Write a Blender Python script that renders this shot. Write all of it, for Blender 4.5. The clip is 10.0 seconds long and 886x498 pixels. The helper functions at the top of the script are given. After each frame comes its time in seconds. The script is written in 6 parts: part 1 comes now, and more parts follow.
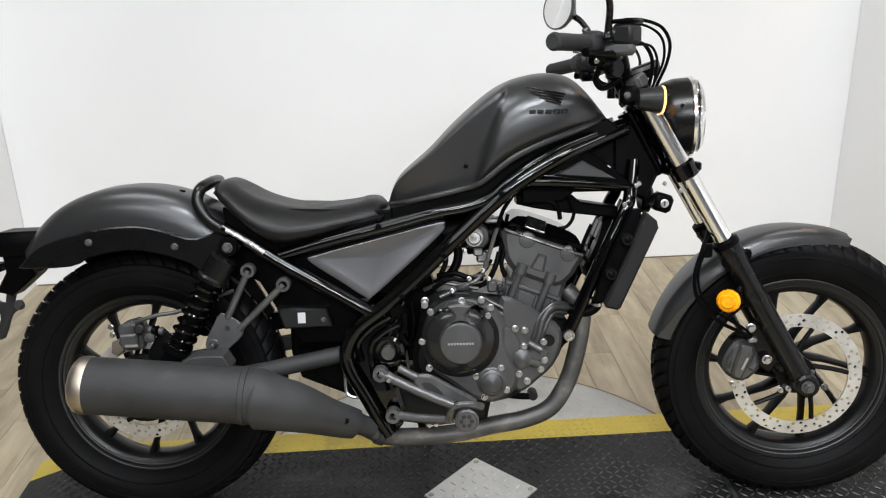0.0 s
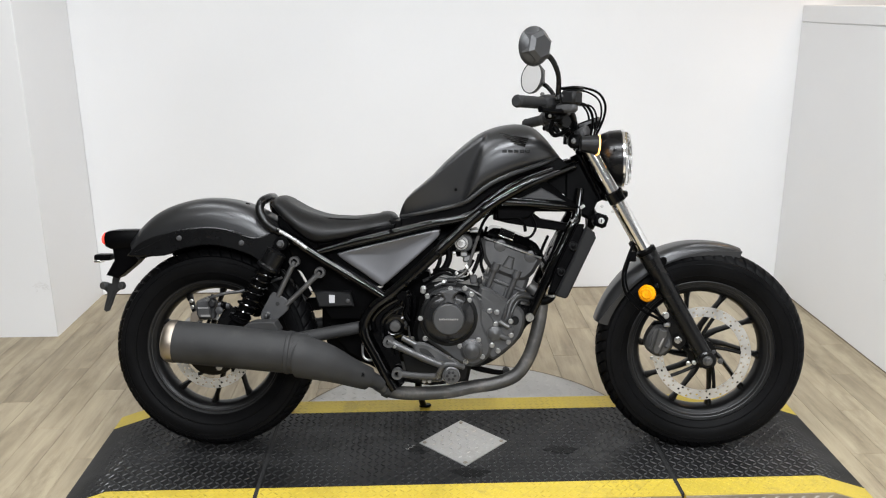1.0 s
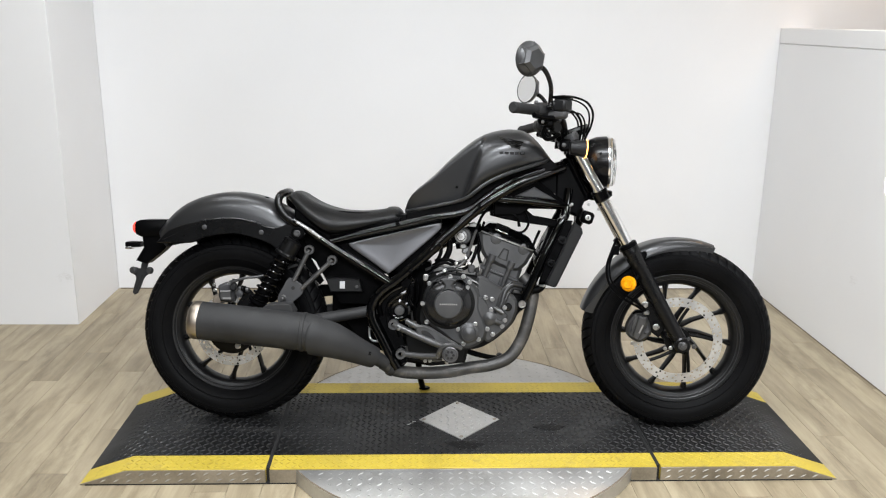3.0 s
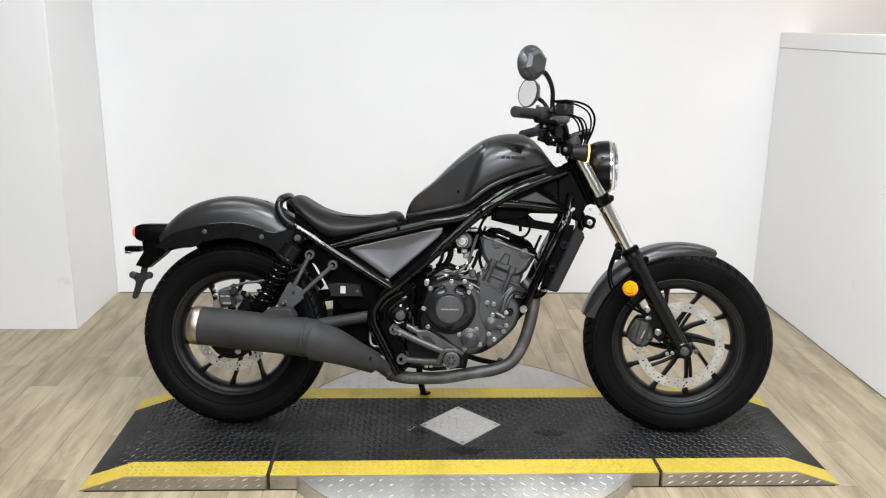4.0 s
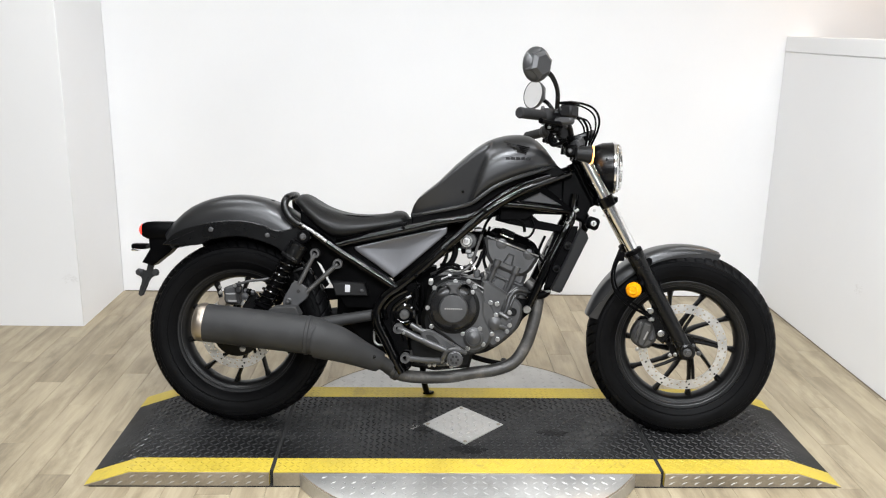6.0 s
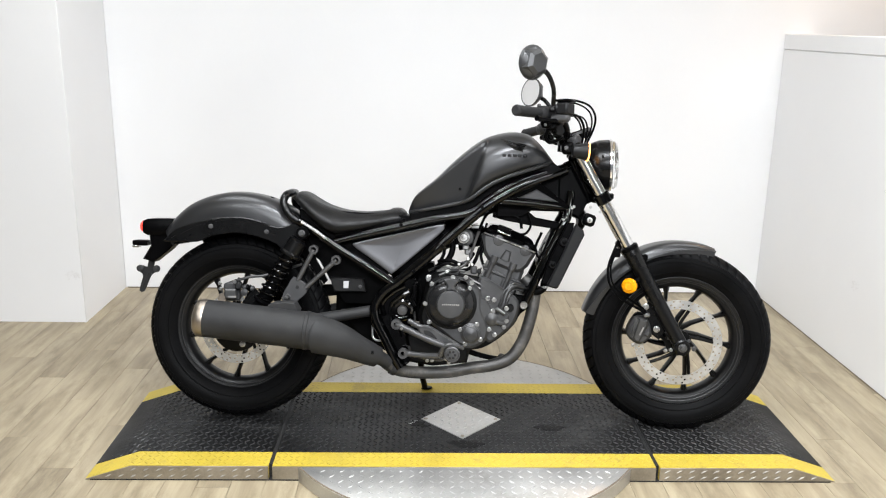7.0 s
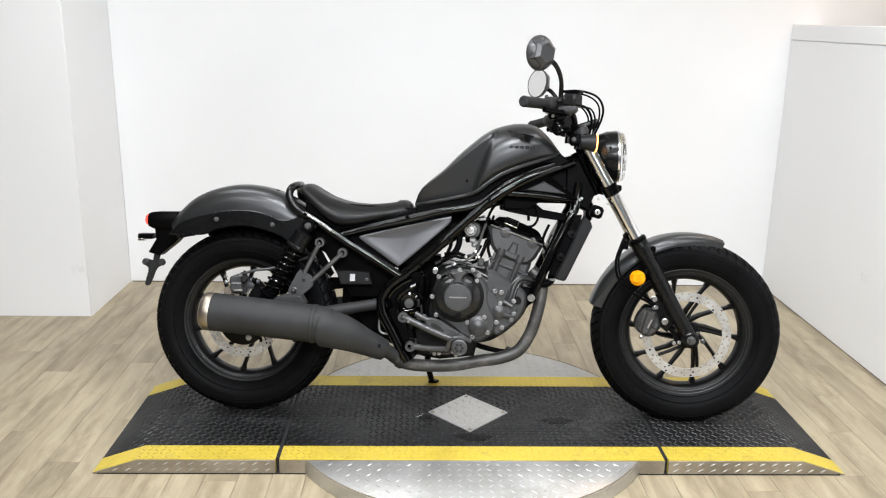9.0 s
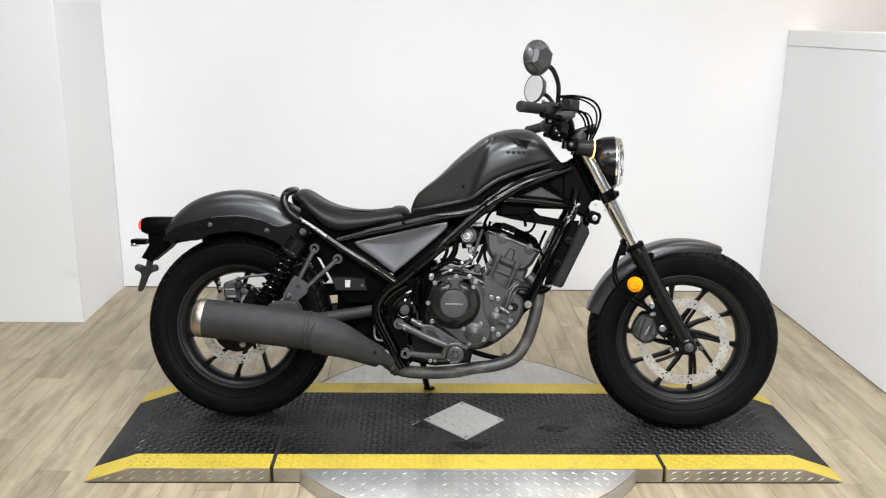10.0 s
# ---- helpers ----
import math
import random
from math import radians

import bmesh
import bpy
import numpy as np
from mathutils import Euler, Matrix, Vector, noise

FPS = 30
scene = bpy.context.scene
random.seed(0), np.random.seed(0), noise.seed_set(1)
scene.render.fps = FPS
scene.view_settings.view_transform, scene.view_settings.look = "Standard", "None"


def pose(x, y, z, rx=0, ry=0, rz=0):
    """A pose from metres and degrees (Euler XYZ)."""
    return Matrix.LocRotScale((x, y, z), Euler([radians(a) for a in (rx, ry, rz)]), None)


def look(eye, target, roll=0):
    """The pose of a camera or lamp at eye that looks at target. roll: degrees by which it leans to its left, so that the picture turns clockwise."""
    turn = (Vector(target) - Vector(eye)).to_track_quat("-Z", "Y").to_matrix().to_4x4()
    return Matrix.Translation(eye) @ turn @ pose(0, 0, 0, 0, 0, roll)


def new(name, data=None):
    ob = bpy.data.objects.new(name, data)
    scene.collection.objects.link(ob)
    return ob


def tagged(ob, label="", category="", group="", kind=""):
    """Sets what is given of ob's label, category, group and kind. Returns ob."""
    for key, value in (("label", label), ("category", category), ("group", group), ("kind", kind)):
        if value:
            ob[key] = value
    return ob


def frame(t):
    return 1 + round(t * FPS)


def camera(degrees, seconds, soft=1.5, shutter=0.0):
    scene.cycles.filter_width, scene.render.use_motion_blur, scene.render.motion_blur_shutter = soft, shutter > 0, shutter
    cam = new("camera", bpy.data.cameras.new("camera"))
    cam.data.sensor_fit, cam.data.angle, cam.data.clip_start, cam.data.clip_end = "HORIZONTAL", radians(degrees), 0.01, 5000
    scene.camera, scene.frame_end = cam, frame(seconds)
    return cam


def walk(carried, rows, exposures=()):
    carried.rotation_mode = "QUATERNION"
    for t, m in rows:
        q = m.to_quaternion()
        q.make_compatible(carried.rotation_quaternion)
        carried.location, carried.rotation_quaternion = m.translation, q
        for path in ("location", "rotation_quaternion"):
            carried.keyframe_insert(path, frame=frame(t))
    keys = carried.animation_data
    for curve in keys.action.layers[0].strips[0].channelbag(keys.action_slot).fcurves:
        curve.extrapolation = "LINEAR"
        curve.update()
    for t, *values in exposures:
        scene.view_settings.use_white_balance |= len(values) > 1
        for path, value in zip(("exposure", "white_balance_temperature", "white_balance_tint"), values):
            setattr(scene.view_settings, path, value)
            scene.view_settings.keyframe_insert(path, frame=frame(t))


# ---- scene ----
cam = camera(55.6, 10.0, soft=1.15)
PATH = [
    (0, (-0.155, -1.684, 1.307), (-0.066, 0.188, 0.608), -1.63),
    (0.1, (-0.158, -1.767, 1.310), (-0.076, 0.109, 0.624), -2.28),
    (0.2, (-0.170, -1.837, 1.321), (-0.038, 0.038, 0.639), -1.31),
    (0.3, (-0.158, -1.916, 1.328), (-0.023, -0.029, 0.677), -0.03),
    (0.4, (-0.186, -1.985, 1.348), (-0.063, -0.105, 0.678), -1.06),
    (0.5, (-0.192, -2.054, 1.352), (-0.065, -0.152, 0.746), -1.28),
    (0.6, (-0.191, -2.113, 1.365), (-0.089, -0.203, 0.783), -1.57),
    (0.7, (-0.171, -2.193, 1.368), (-0.094, -0.272, 0.815), -1.36),
    (0.8, (-0.165, -2.242, 1.368), (-0.100, -0.321, 0.814), -1.24),
    (0.9, (-0.143, -2.304, 1.376), (-0.089, -0.384, 0.819), -0.63),
    (1, (-0.133, -2.350, 1.370), (-0.073, -0.432, 0.807), -0.32),
    (1.2, (-0.140, -2.434, 1.371), (-0.068, -0.509, 0.834), 0.20),
    (1.3, (-0.145, -2.478, 1.369), (-0.070, -0.550, 0.846), 0.54),
    (1.5, (-0.168, -2.561, 1.369), (-0.085, -0.628, 0.863), 0.01),
    (1.7, (-0.177, -2.625, 1.361), (-0.086, -0.694, 0.848), 0.29),
    (1.8, (-0.187, -2.650, 1.364), (-0.089, -0.723, 0.837), 0.28),
    (2, (-0.205, -2.674, 1.356), (-0.100, -0.746, 0.835), 0.35),
    (2.2, (-0.190, -2.682, 1.364), (-0.096, -0.753, 0.844), 0.36),
    (2.3, (-0.186, -2.670, 1.367), (-0.096, -0.743, 0.838), 0.12),
    (2.5, (-0.170, -2.650, 1.374), (-0.078, -0.714, 0.879), 0.10),
    (2.7, (-0.165, -2.632, 1.365), (-0.085, -0.700, 0.853), 0.50),
    (3.8, (-0.166, -2.597, 1.363), (-0.090, -0.671, 0.830), 1.03),
    (4, (-0.175, -2.600, 1.365), (-0.095, -0.670, 0.848), 0.80),
    (4.2, (-0.173, -2.602, 1.362), (-0.091, -0.671, 0.850), 1.19),
    (4.5, (-0.175, -2.609, 1.356), (-0.089, -0.678, 0.841), 1.39),
    (5, (-0.176, -2.613, 1.362), (-0.095, -0.681, 0.852), 1.36),
    (5.5, (-0.179, -2.619, 1.360), (-0.105, -0.685, 0.856), 1.52),
    (5.7, (-0.176, -2.615, 1.357), (-0.105, -0.682, 0.850), 1.39),
    (6.8, (-0.162, -2.637, 1.362), (-0.096, -0.705, 0.849), 1.03),
    (7, (-0.152, -2.643, 1.362), (-0.094, -0.712, 0.846), 1.12),
    (7.2, (-0.157, -2.645, 1.358), (-0.108, -0.713, 0.842), 0.99),
    (7.5, (-0.154, -2.654, 1.359), (-0.112, -0.722, 0.845), 0.87),
    (8, (-0.149, -2.652, 1.364), (-0.103, -0.722, 0.841), 1.00),
    (8.5, (-0.155, -2.646, 1.359), (-0.108, -0.714, 0.843), 1.08),
    (8.7, (-0.160, -2.637, 1.357), (-0.105, -0.707, 0.834), 0.92),
    (9, (-0.164, -2.629, 1.353), (-0.113, -0.701, 0.823), 0.92),
    (9.2, (-0.166, -2.622, 1.354), (-0.114, -0.693, 0.828), 1.02),
    (9.5, (-0.172, -2.616, 1.356), (-0.115, -0.686, 0.834), 1.23),
    (10, (-0.170, -2.605, 1.351), (-0.105, -0.675, 0.832), 1.07),
]
EXPOSURES = [(0, -0.16), (1, -0.21), (2.5, -0.23), (4, -0.14), (5.5, -0.04), (7, 0.0), (9, -0.04), (10, -0.09)]
walk(cam, [(t, look(eye, target, roll)) for t, eye, target, roll in PATH], EXPOSURES)

# ---- light ----
world = bpy.data.worlds.new("world")
scene.world = world
world.use_nodes = True
world.node_tree.nodes["Background"].inputs[0].default_value = (0.9, 0.95, 1.0, 1)
world.node_tree.nodes["Background"].inputs[1].default_value = 0.05


def area_lamp(name, x, y, z, sx, sy, watts, colour=(0.92, 0.955, 1.0), target=None):
    data = bpy.data.lights.new(name, "AREA")
    data.shape, data.size, data.size_y, data.energy, data.color = "RECTANGLE", sx, sy, watts, colour
    ob = new(name, data)
    ob.matrix_world = look((x, y, z), target or (x, y + 1e-4, 0))
    return ob


PANELS = [(-1.35, -1.9, 28), (1.35, -1.9, 30), (-1.1, 0.2, 18), (1.5, 0.35, 16), (0.0, -3.6, 165), (0.0, -1.0, 66), (-1.3, -5.0, 64), (1.3, -5.0, 76)]
for px_, py_, watts in PANELS:
    area_lamp("ceiling_panel_light", px_, py_, 2.62, 1.2, 0.28, watts)
area_lamp("warm_bulb_light", 2.1, 1.25, 2.42, 0.14, 0.14, 7, (1.0, 0.62, 0.32))


# ---- materials ----
def material(name, colour, rough=0.5, metal=0.0, vary=0.15, scale=6.0, fine=0.0, fine_scale=400.0, coat=0.0, per_object=0.0, rough_vary=0.12, spec=0.5):
    """A surface with broad stains and fine grain: colour and roughness vary at two scales, with a slight relief."""
    m = bpy.data.materials.new(name)
    m.use_nodes = True
    nt = m.node_tree
    b = nt.nodes["Principled BSDF"]
    b.inputs["Metallic"].default_value = metal
    b.inputs["Coat Weight"].default_value = coat
    b.inputs["Coat Roughness"].default_value = 0.08
    b.inputs["Specular IOR Level"].default_value = spec
    tc = nt.nodes.new("ShaderNodeTexCoord")
    n1 = nt.nodes.new("ShaderNodeTexNoise")
    n1.inputs["Scale"].default_value, n1.inputs["Detail"].default_value = scale, 5
    n2 = nt.nodes.new("ShaderNodeTexNoise")
    n2.inputs["Scale"].default_value, n2.inputs["Detail"].default_value = fine_scale, 3
    nt.links.new(tc.outputs["Object"], n1.inputs["Vector"])
    nt.links.new(tc.outputs["Object"], n2.inputs["Vector"])
    add = nt.nodes.new("ShaderNodeMath")
    add.operation = "MULTIPLY_ADD"
    add.inputs[1].default_value, add.inputs[2].default_value = 0.35, 0.0
    nt.links.new(n2.outputs["Fac"], add.inputs[0])
    mix = nt.nodes.new("ShaderNodeMath")
    mix.operation = "ADD"
    nt.links.new(n1.outputs["Fac"], mix.inputs[0])
    nt.links.new(add.outputs[0], mix.inputs[1])
    last = mix.outputs[0]
    if per_object:
        info = nt.nodes.new("ShaderNodeObjectInfo")
        k = nt.nodes.new("ShaderNodeMath")
        k.operation = "MULTIPLY_ADD"
        k.inputs[1].default_value = per_object
        nt.links.new(info.outputs["Random"], k.inputs[0])
        nt.links.new(last, k.inputs[2])
        last = k.outputs[0]
    ramp = nt.nodes.new("ShaderNodeMapRange")
    ramp.inputs["From Min"].default_value, ramp.inputs["From Max"].default_value = 0.4, 0.95 + per_object
    ramp.inputs["To Min"].default_value, ramp.inputs["To Max"].default_value = 1 - vary, 1 + vary
    nt.links.new(last, ramp.inputs["Value"])
    tint = nt.nodes.new("ShaderNodeVectorMath")
    tint.operation = "SCALE"
    tint.inputs[0].default_value = colour
    nt.links.new(ramp.outputs[0], tint.inputs["Scale"])
    nt.links.new(tint.outputs[0], b.inputs["Base Color"])
    rr = nt.nodes.new("ShaderNodeMapRange")
    rr.inputs["From Min"].default_value, rr.inputs["From Max"].default_value = 0.3, 0.7
    rr.inputs["To Min"].default_value, rr.inputs["To Max"].default_value = rough * (1 - rough_vary), min(1, rough * (1 + rough_vary))
    nt.links.new(n1.outputs["Fac"], rr.inputs["Value"])
    nt.links.new(rr.outputs[0], b.inputs["Roughness"])
    if fine:
        bump = nt.nodes.new("ShaderNodeBump")
        bump.inputs["Strength"].default_value, bump.inputs["Distance"].default_value = fine, 0.002
        nt.links.new(n2.outputs["Fac"], bump.inputs["Height"])
        nt.links.new(bump.outputs[0], b.inputs["Normal"])
    return m


def stained(m, colour, scale, low, high, amount=1.0, stretch=(1, 1, 1), world=False):
    """Patches of wear or dirt of another colour over a surface."""
    nt = m.node_tree
    b = nt.nodes["Principled BSDF"]
    src = b.inputs["Base Color"].links[0].from_socket
    tc, mp = nt.nodes.new("ShaderNodeTexCoord"), nt.nodes.new("ShaderNodeMapping")
    mp.inputs["Scale"].default_value = stretch
    n = nt.nodes.new("ShaderNodeTexNoise")
    n.inputs["Scale"].default_value, n.inputs["Detail"].default_value, n.inputs["Roughness"].default_value = scale, 8, 0.72
    r = nt.nodes.new("ShaderNodeMapRange")
    r.inputs["From Min"].default_value, r.inputs["From Max"].default_value = low, high
    r.inputs["To Max"].default_value = amount
    mix = nt.nodes.new("ShaderNodeMix")
    mix.data_type = "RGBA"
    place = nt.nodes.new("ShaderNodeNewGeometry").outputs["Position"] if world else tc.outputs["Object"]
    nt.links.new(place, mp.inputs["Vector"])
    nt.links.new(mp.outputs[0], n.inputs["Vector"])
    nt.links.new(n.outputs["Fac"], r.inputs["Value"])
    nt.links.new(r.outputs[0], mix.inputs[0])
    nt.links.new(src, mix.inputs[6])
    mix.inputs[7].default_value = (*colour, 1)
    nt.links.new(mix.outputs[2], b.inputs["Base Color"])
    return m


def glowing(name, colour, strength, rough=0.15):
    m = material(name, colour, rough, vary=0.05)
    b = m.node_tree.nodes["Principled BSDF"]
    b.inputs["Emission Color"].default_value, b.inputs["Emission Strength"].default_value = (*colour, 1), strength
    return m


def wood_floor():
    m = material("oak_vinyl", (0.36, 0.27, 0.17), 0.42, vary=0.3, scale=2.0, fine=0.05, per_object=0.5)
    nt = m.node_tree
    b = nt.nodes["Principled BSDF"]
    tc, info = nt.nodes.new("ShaderNodeTexCoord"), nt.nodes.new("ShaderNodeObjectInfo")
    shift = nt.nodes.new("ShaderNodeVectorMath")
    shift.operation = "MULTIPLY_ADD"
    shift.inputs[1].default_value = (1, 1, 1)
    push = nt.nodes.new("ShaderNodeVectorMath")
    push.operation = "SCALE"
    push.inputs[0].default_value = (7.0, 11.0, 3.0)
    nt.links.new(info.outputs["Random"], push.inputs["Scale"])
    nt.links.new(tc.outputs["Object"], shift.inputs[0])
    nt.links.new(push.outputs[0], shift.inputs[2])
    mp = nt.nodes.new("ShaderNodeMapping")
    mp.inputs["Scale"].default_value = (17, 1.5, 1)
    nt.links.new(shift.outputs[0], mp.inputs["Vector"])
    grain = nt.nodes.new("ShaderNodeTexNoise")
    grain.inputs["Scale"].default_value, grain.inputs["Detail"].default_value, grain.inputs["Roughness"].default_value = 1.4, 7, 0.65
    grain.inputs["Distortion"].default_value = 0.6
    nt.links.new(mp.outputs[0], grain.inputs["Vector"])
    mp2 = nt.nodes.new("ShaderNodeMapping")
    mp2.inputs["Scale"].default_value = (7, 2.2, 1)
    nt.links.new(shift.outputs[0], mp2.inputs["Vector"])
    cloud = nt.nodes.new("ShaderNodeTexNoise")
    cloud.inputs["Scale"].default_value, cloud.inputs["Detail"].default_value = 1.0, 3
    nt.links.new(mp2.outputs[0], cloud.inputs["Vector"])
    both = nt.nodes.new("ShaderNodeMath")
    both.operation = "MULTIPLY_ADD"
    both.inputs[1].default_value = 0.9
    nt.links.new(cloud.outputs["Fac"], both.inputs[0])
    nt.links.new(grain.outputs["Fac"], both.inputs[2])
    per = nt.nodes.new("ShaderNodeMath")
    per.operation = "MULTIPLY_ADD"
    per.inputs[1].default_value = 0.08
    nt.links.new(info.outputs["Random"], per.inputs[0])
    nt.links.new(both.outputs[0], per.inputs[2])
    even = nt.nodes.new("ShaderNodeMath")
    even.operation = "MULTIPLY"
    even.inputs[1].default_value = 0.83
    nt.links.new(per.outputs[0], even.inputs[0])
    ramp = nt.nodes.new("ShaderNodeValToRGB")
    ramp.color_ramp.elements[0].position, ramp.color_ramp.elements[0].color = 0.62, (0.222, 0.180, 0.118, 1)
    ramp.color_ramp.elements[1].position, ramp.color_ramp.elements[1].color = 0.98, (0.400, 0.336, 0.228, 1)
    e = ramp.color_ramp.elements.new(0.8)
    e.color = (0.312, 0.258, 0.171, 1)
    nt.links.new(even.outputs[0], ramp.inputs["Fac"])
    nt.links.new(ramp.outputs[0], b.inputs["Base Color"])
    return m


def clear_glass(name, colour=(1, 1, 1), rough=0.02):
    m = material(name, colour, rough, vary=0.0)
    b = m.node_tree.nodes["Principled BSDF"]
    b.inputs["Transmission Weight"].default_value, b.inputs["IOR"].default_value = 1.0, 1.45
    return m


WALL = material("white_wall_paint", (0.80, 0.80, 0.805), 0.55, vary=0.03, scale=1.3, fine=0.04, fine_scale=260)
CEIL = material("ceiling_tile_white", (0.75, 0.75, 0.73), 0.8, vary=0.05)
WOOD = wood_floor()
OIL = material("dark_oily_film", (0.004, 0.004, 0.004), 0.5, vary=0.4, scale=40, fine=0.2, fine_scale=120, spec=0.12)
FAR_FLOOR = material("unseen_floor_grey", (0.07, 0.07, 0.072), 0.8, vary=0.3, scale=1.5)
JOINT = material("floor_joint_dark", (0.15, 0.118, 0.08), 0.8)
PAINT = material("satin_graphite_paint", (0.054, 0.0545, 0.056), 0.33, metal=0.75, vary=0.04, scale=9, fine=0.02, fine_scale=1500, rough_vary=0.03)
PAINT_DARK = material("satin_black_paint", (0.0026, 0.0026, 0.0028), 0.28, vary=0.15, scale=12, fine=0.02, spec=0.26)
GLOSS = material("gloss_black_frame", (0.0007, 0.0007, 0.0008), 0.03, vary=0.2, scale=14, spec=0.36)
PLASTIC = material("black_plastic", (0.0016, 0.0016, 0.0018), 0.36, vary=0.25, scale=18, fine=0.08, fine_scale=900, spec=0.045)
RUBBER = material("tyre_rubber", (0.0032, 0.0032, 0.0035), 0.46, vary=0.45, scale=9, fine=0.12, fine_scale=500, spec=0.06)
GRIP = material("grip_rubber", (0.022, 0.022, 0.0225), 0.62, vary=0.2, scale=30, fine=0.15, fine_scale=700, spec=0.15)
VINYL = material("seat_vinyl", (0.0024, 0.0024, 0.0026), 0.4, vary=0.18, scale=10, fine=0.22, fine_scale=1100, spec=0.28)
ENGINE = material("engine_grey_coat", (0.074, 0.074, 0.075), 0.40, metal=0.6, vary=0.2, scale=16, fine=0.12, fine_scale=900, spec=0.3)
ENGINE_DARK = material("engine_black_coat", (0.004, 0.004, 0.004), 0.36, metal=0.2, vary=0.2, scale=16, fine=0.06, fine_scale=900, spec=0.25)
EXHAUST = material("exhaust_black_coat", (0.025, 0.025, 0.0254), 0.60, metal=0.1, vary=0.35, scale=10, fine=0.1, fine_scale=700, spec=0.3)
PIPE = material("heat_worn_pipe", (0.080, 0.078, 0.076), 0.48, metal=0.6, vary=0.45, scale=13, fine=0.1, fine_scale=600)
ENDCAP = material("brushed_steel_cap", (0.36, 0.315, 0.265), 0.42, metal=1.0, vary=0.12, scale=20, fine=0.05)
CHROME = material("chrome", (0.86, 0.86, 0.86), 0.16, metal=1.0, vary=0.05, scale=20)
STEEL = material("disc_steel", (0.58, 0.56, 0.53), 0.28, metal=1.0, vary=0.12, scale=25, fine=0.06, fine_scale=900)
BOLT = material("zinc_bolt", (0.56, 0.555, 0.545), 0.3, metal=1.0, vary=0.15, scale=40)
ALLOY = material("grey_alloy", (0.095, 0.094, 0.093), 0.36, metal=0.7, vary=0.25, scale=22, fine=0.1)
RIM = material("black_rim_coat", (0.0028, 0.0028, 0.0028), 0.4, metal=0.2, vary=0.2, scale=20, spec=0.15)
RIM_LIP = material("grey_rim_edge", (0.038, 0.038, 0.039), 0.42, metal=0.5, vary=0.15, scale=25)
PANEL_GREY = material("satin_silver_grey_paint", (0.118, 0.118, 0.124), 0.36, metal=0.8, vary=0.08, scale=6, fine=0.02, fine_scale=1500, rough_vary=0.04)
ROOM_GREY = material("unseen_wall_grey", (0.10, 0.10, 0.102), 0.7, vary=0.15, scale=0.8)
AMBER = material("amber_lens", (0.72, 0.27, 0.004), 0.08, vary=0.45, scale=70, fine=0.35, fine_scale=220, spec=0.3)
AMBER_LIT = glowing("amber_lit_ring", (1.0, 0.46, 0.11), 5.0)
RED = glowing("red_tail_lens", (0.9, 0.06, 0.04), 1.6)
GLASS = clear_glass("clear_lens")
MIRROR = material("mirror_glass", (0.9, 0.9, 0.9), 0.02, metal=1.0, vary=0.0)
WHITE_LABEL = material("white_sticker", (0.45, 0.45, 0.46), 0.4, vary=0.06)
CAST_BRIGHT = material("bright_cast_alloy", (0.62, 0.62, 0.61), 0.45, metal=0.4, vary=0.5, scale=120)
# Strong fine speckle paints the sparkle of a scuffed sticker into its colour.
SPARKLED = material("sparkle_specked_sticker", (0.36, 0.36, 0.36), 0.25, metal=0.5, vary=0.98, scale=190)
BRACKET = material("dark_cast_alloy", (0.085, 0.085, 0.086), 0.3, metal=0.5, vary=0.25, scale=24, fine=0.08)
COVER_COAT = material("satin_dark_engine_cover", (0.016, 0.016, 0.0165), 0.2, metal=0.4, vary=0.12, scale=18, fine=0.03, fine_scale=900)
ALLOY_DARK = material("dark_cast_alloy_grey", (0.055, 0.055, 0.0565), 0.48, metal=0.35, vary=0.2, scale=26, fine=0.12, fine_scale=800)
DISC = material("brake_disc_steel", (0.54, 0.53, 0.51), 0.34, metal=0.68, vary=0.18, scale=18, fine=0.06, fine_scale=900)
RIM_BARREL = material("satin_black_rim_barrel", (0.006, 0.006, 0.0062), 0.33, metal=0.0, vary=0.2, scale=20, spec=0.25)
ALU_RIDGE = material("polished_tread_ridges", (0.66, 0.66, 0.65), 0.38, metal=0.85, vary=0.2, scale=6)
GREY_PLASTIC = material("grey_weathered_plastic", (0.009, 0.009, 0.0094), 0.46, vary=0.25, scale=25, fine=0.08, spec=0.22)
GREY_MARK = material("grey_printed_mark", (0.28, 0.27, 0.26), 0.4, metal=0.4, vary=0.1)
HOSE_COAT = material("dark_coolant_pipe", (0.022, 0.022, 0.0225), 0.34, metal=0.3, vary=0.2, scale=20)
GUSSET_GREY = material("satin_gusset_grey", (0.026, 0.026, 0.027), 0.36, vary=0.15, scale=16, spec=0.4)
SKIRT_RIDGE = material("worn_skirt_ridges", (0.36, 0.34, 0.30), 0.55, metal=0.15, vary=0.35, scale=9)
MIRROR_COAT = material("satin_grey_mirror_shell", (0.050, 0.0505, 0.052), 0.34, metal=0.35, vary=0.12, scale=20, fine=0.03)
YELLOW = material("yellow_safety_paint", (0.50, 0.375, 0.04), 0.5, vary=0.22, scale=7, fine=0.12, fine_scale=160)
YELLOW_RIDGE = material("worn_yellow_ridges", (0.44, 0.33, 0.036), 0.5, vary=0.3, scale=9, fine=0.12, fine_scale=160)
MAT_BLACK = material("worn_black_plate_paint", (0.008, 0.008, 0.0082), 0.46, vary=0.45, scale=4.5, fine=0.15, fine_scale=120, rough_vary=0.35, spec=0.22)
# Ridges paler than the plate: worn tops, with some grey sheen painted in.
RELIEF = material("worn_sheen_ridges", (0.030, 0.030, 0.0305), 0.28, vary=0.7, scale=5.0, fine=0.1, fine_scale=120, spec=0.48)
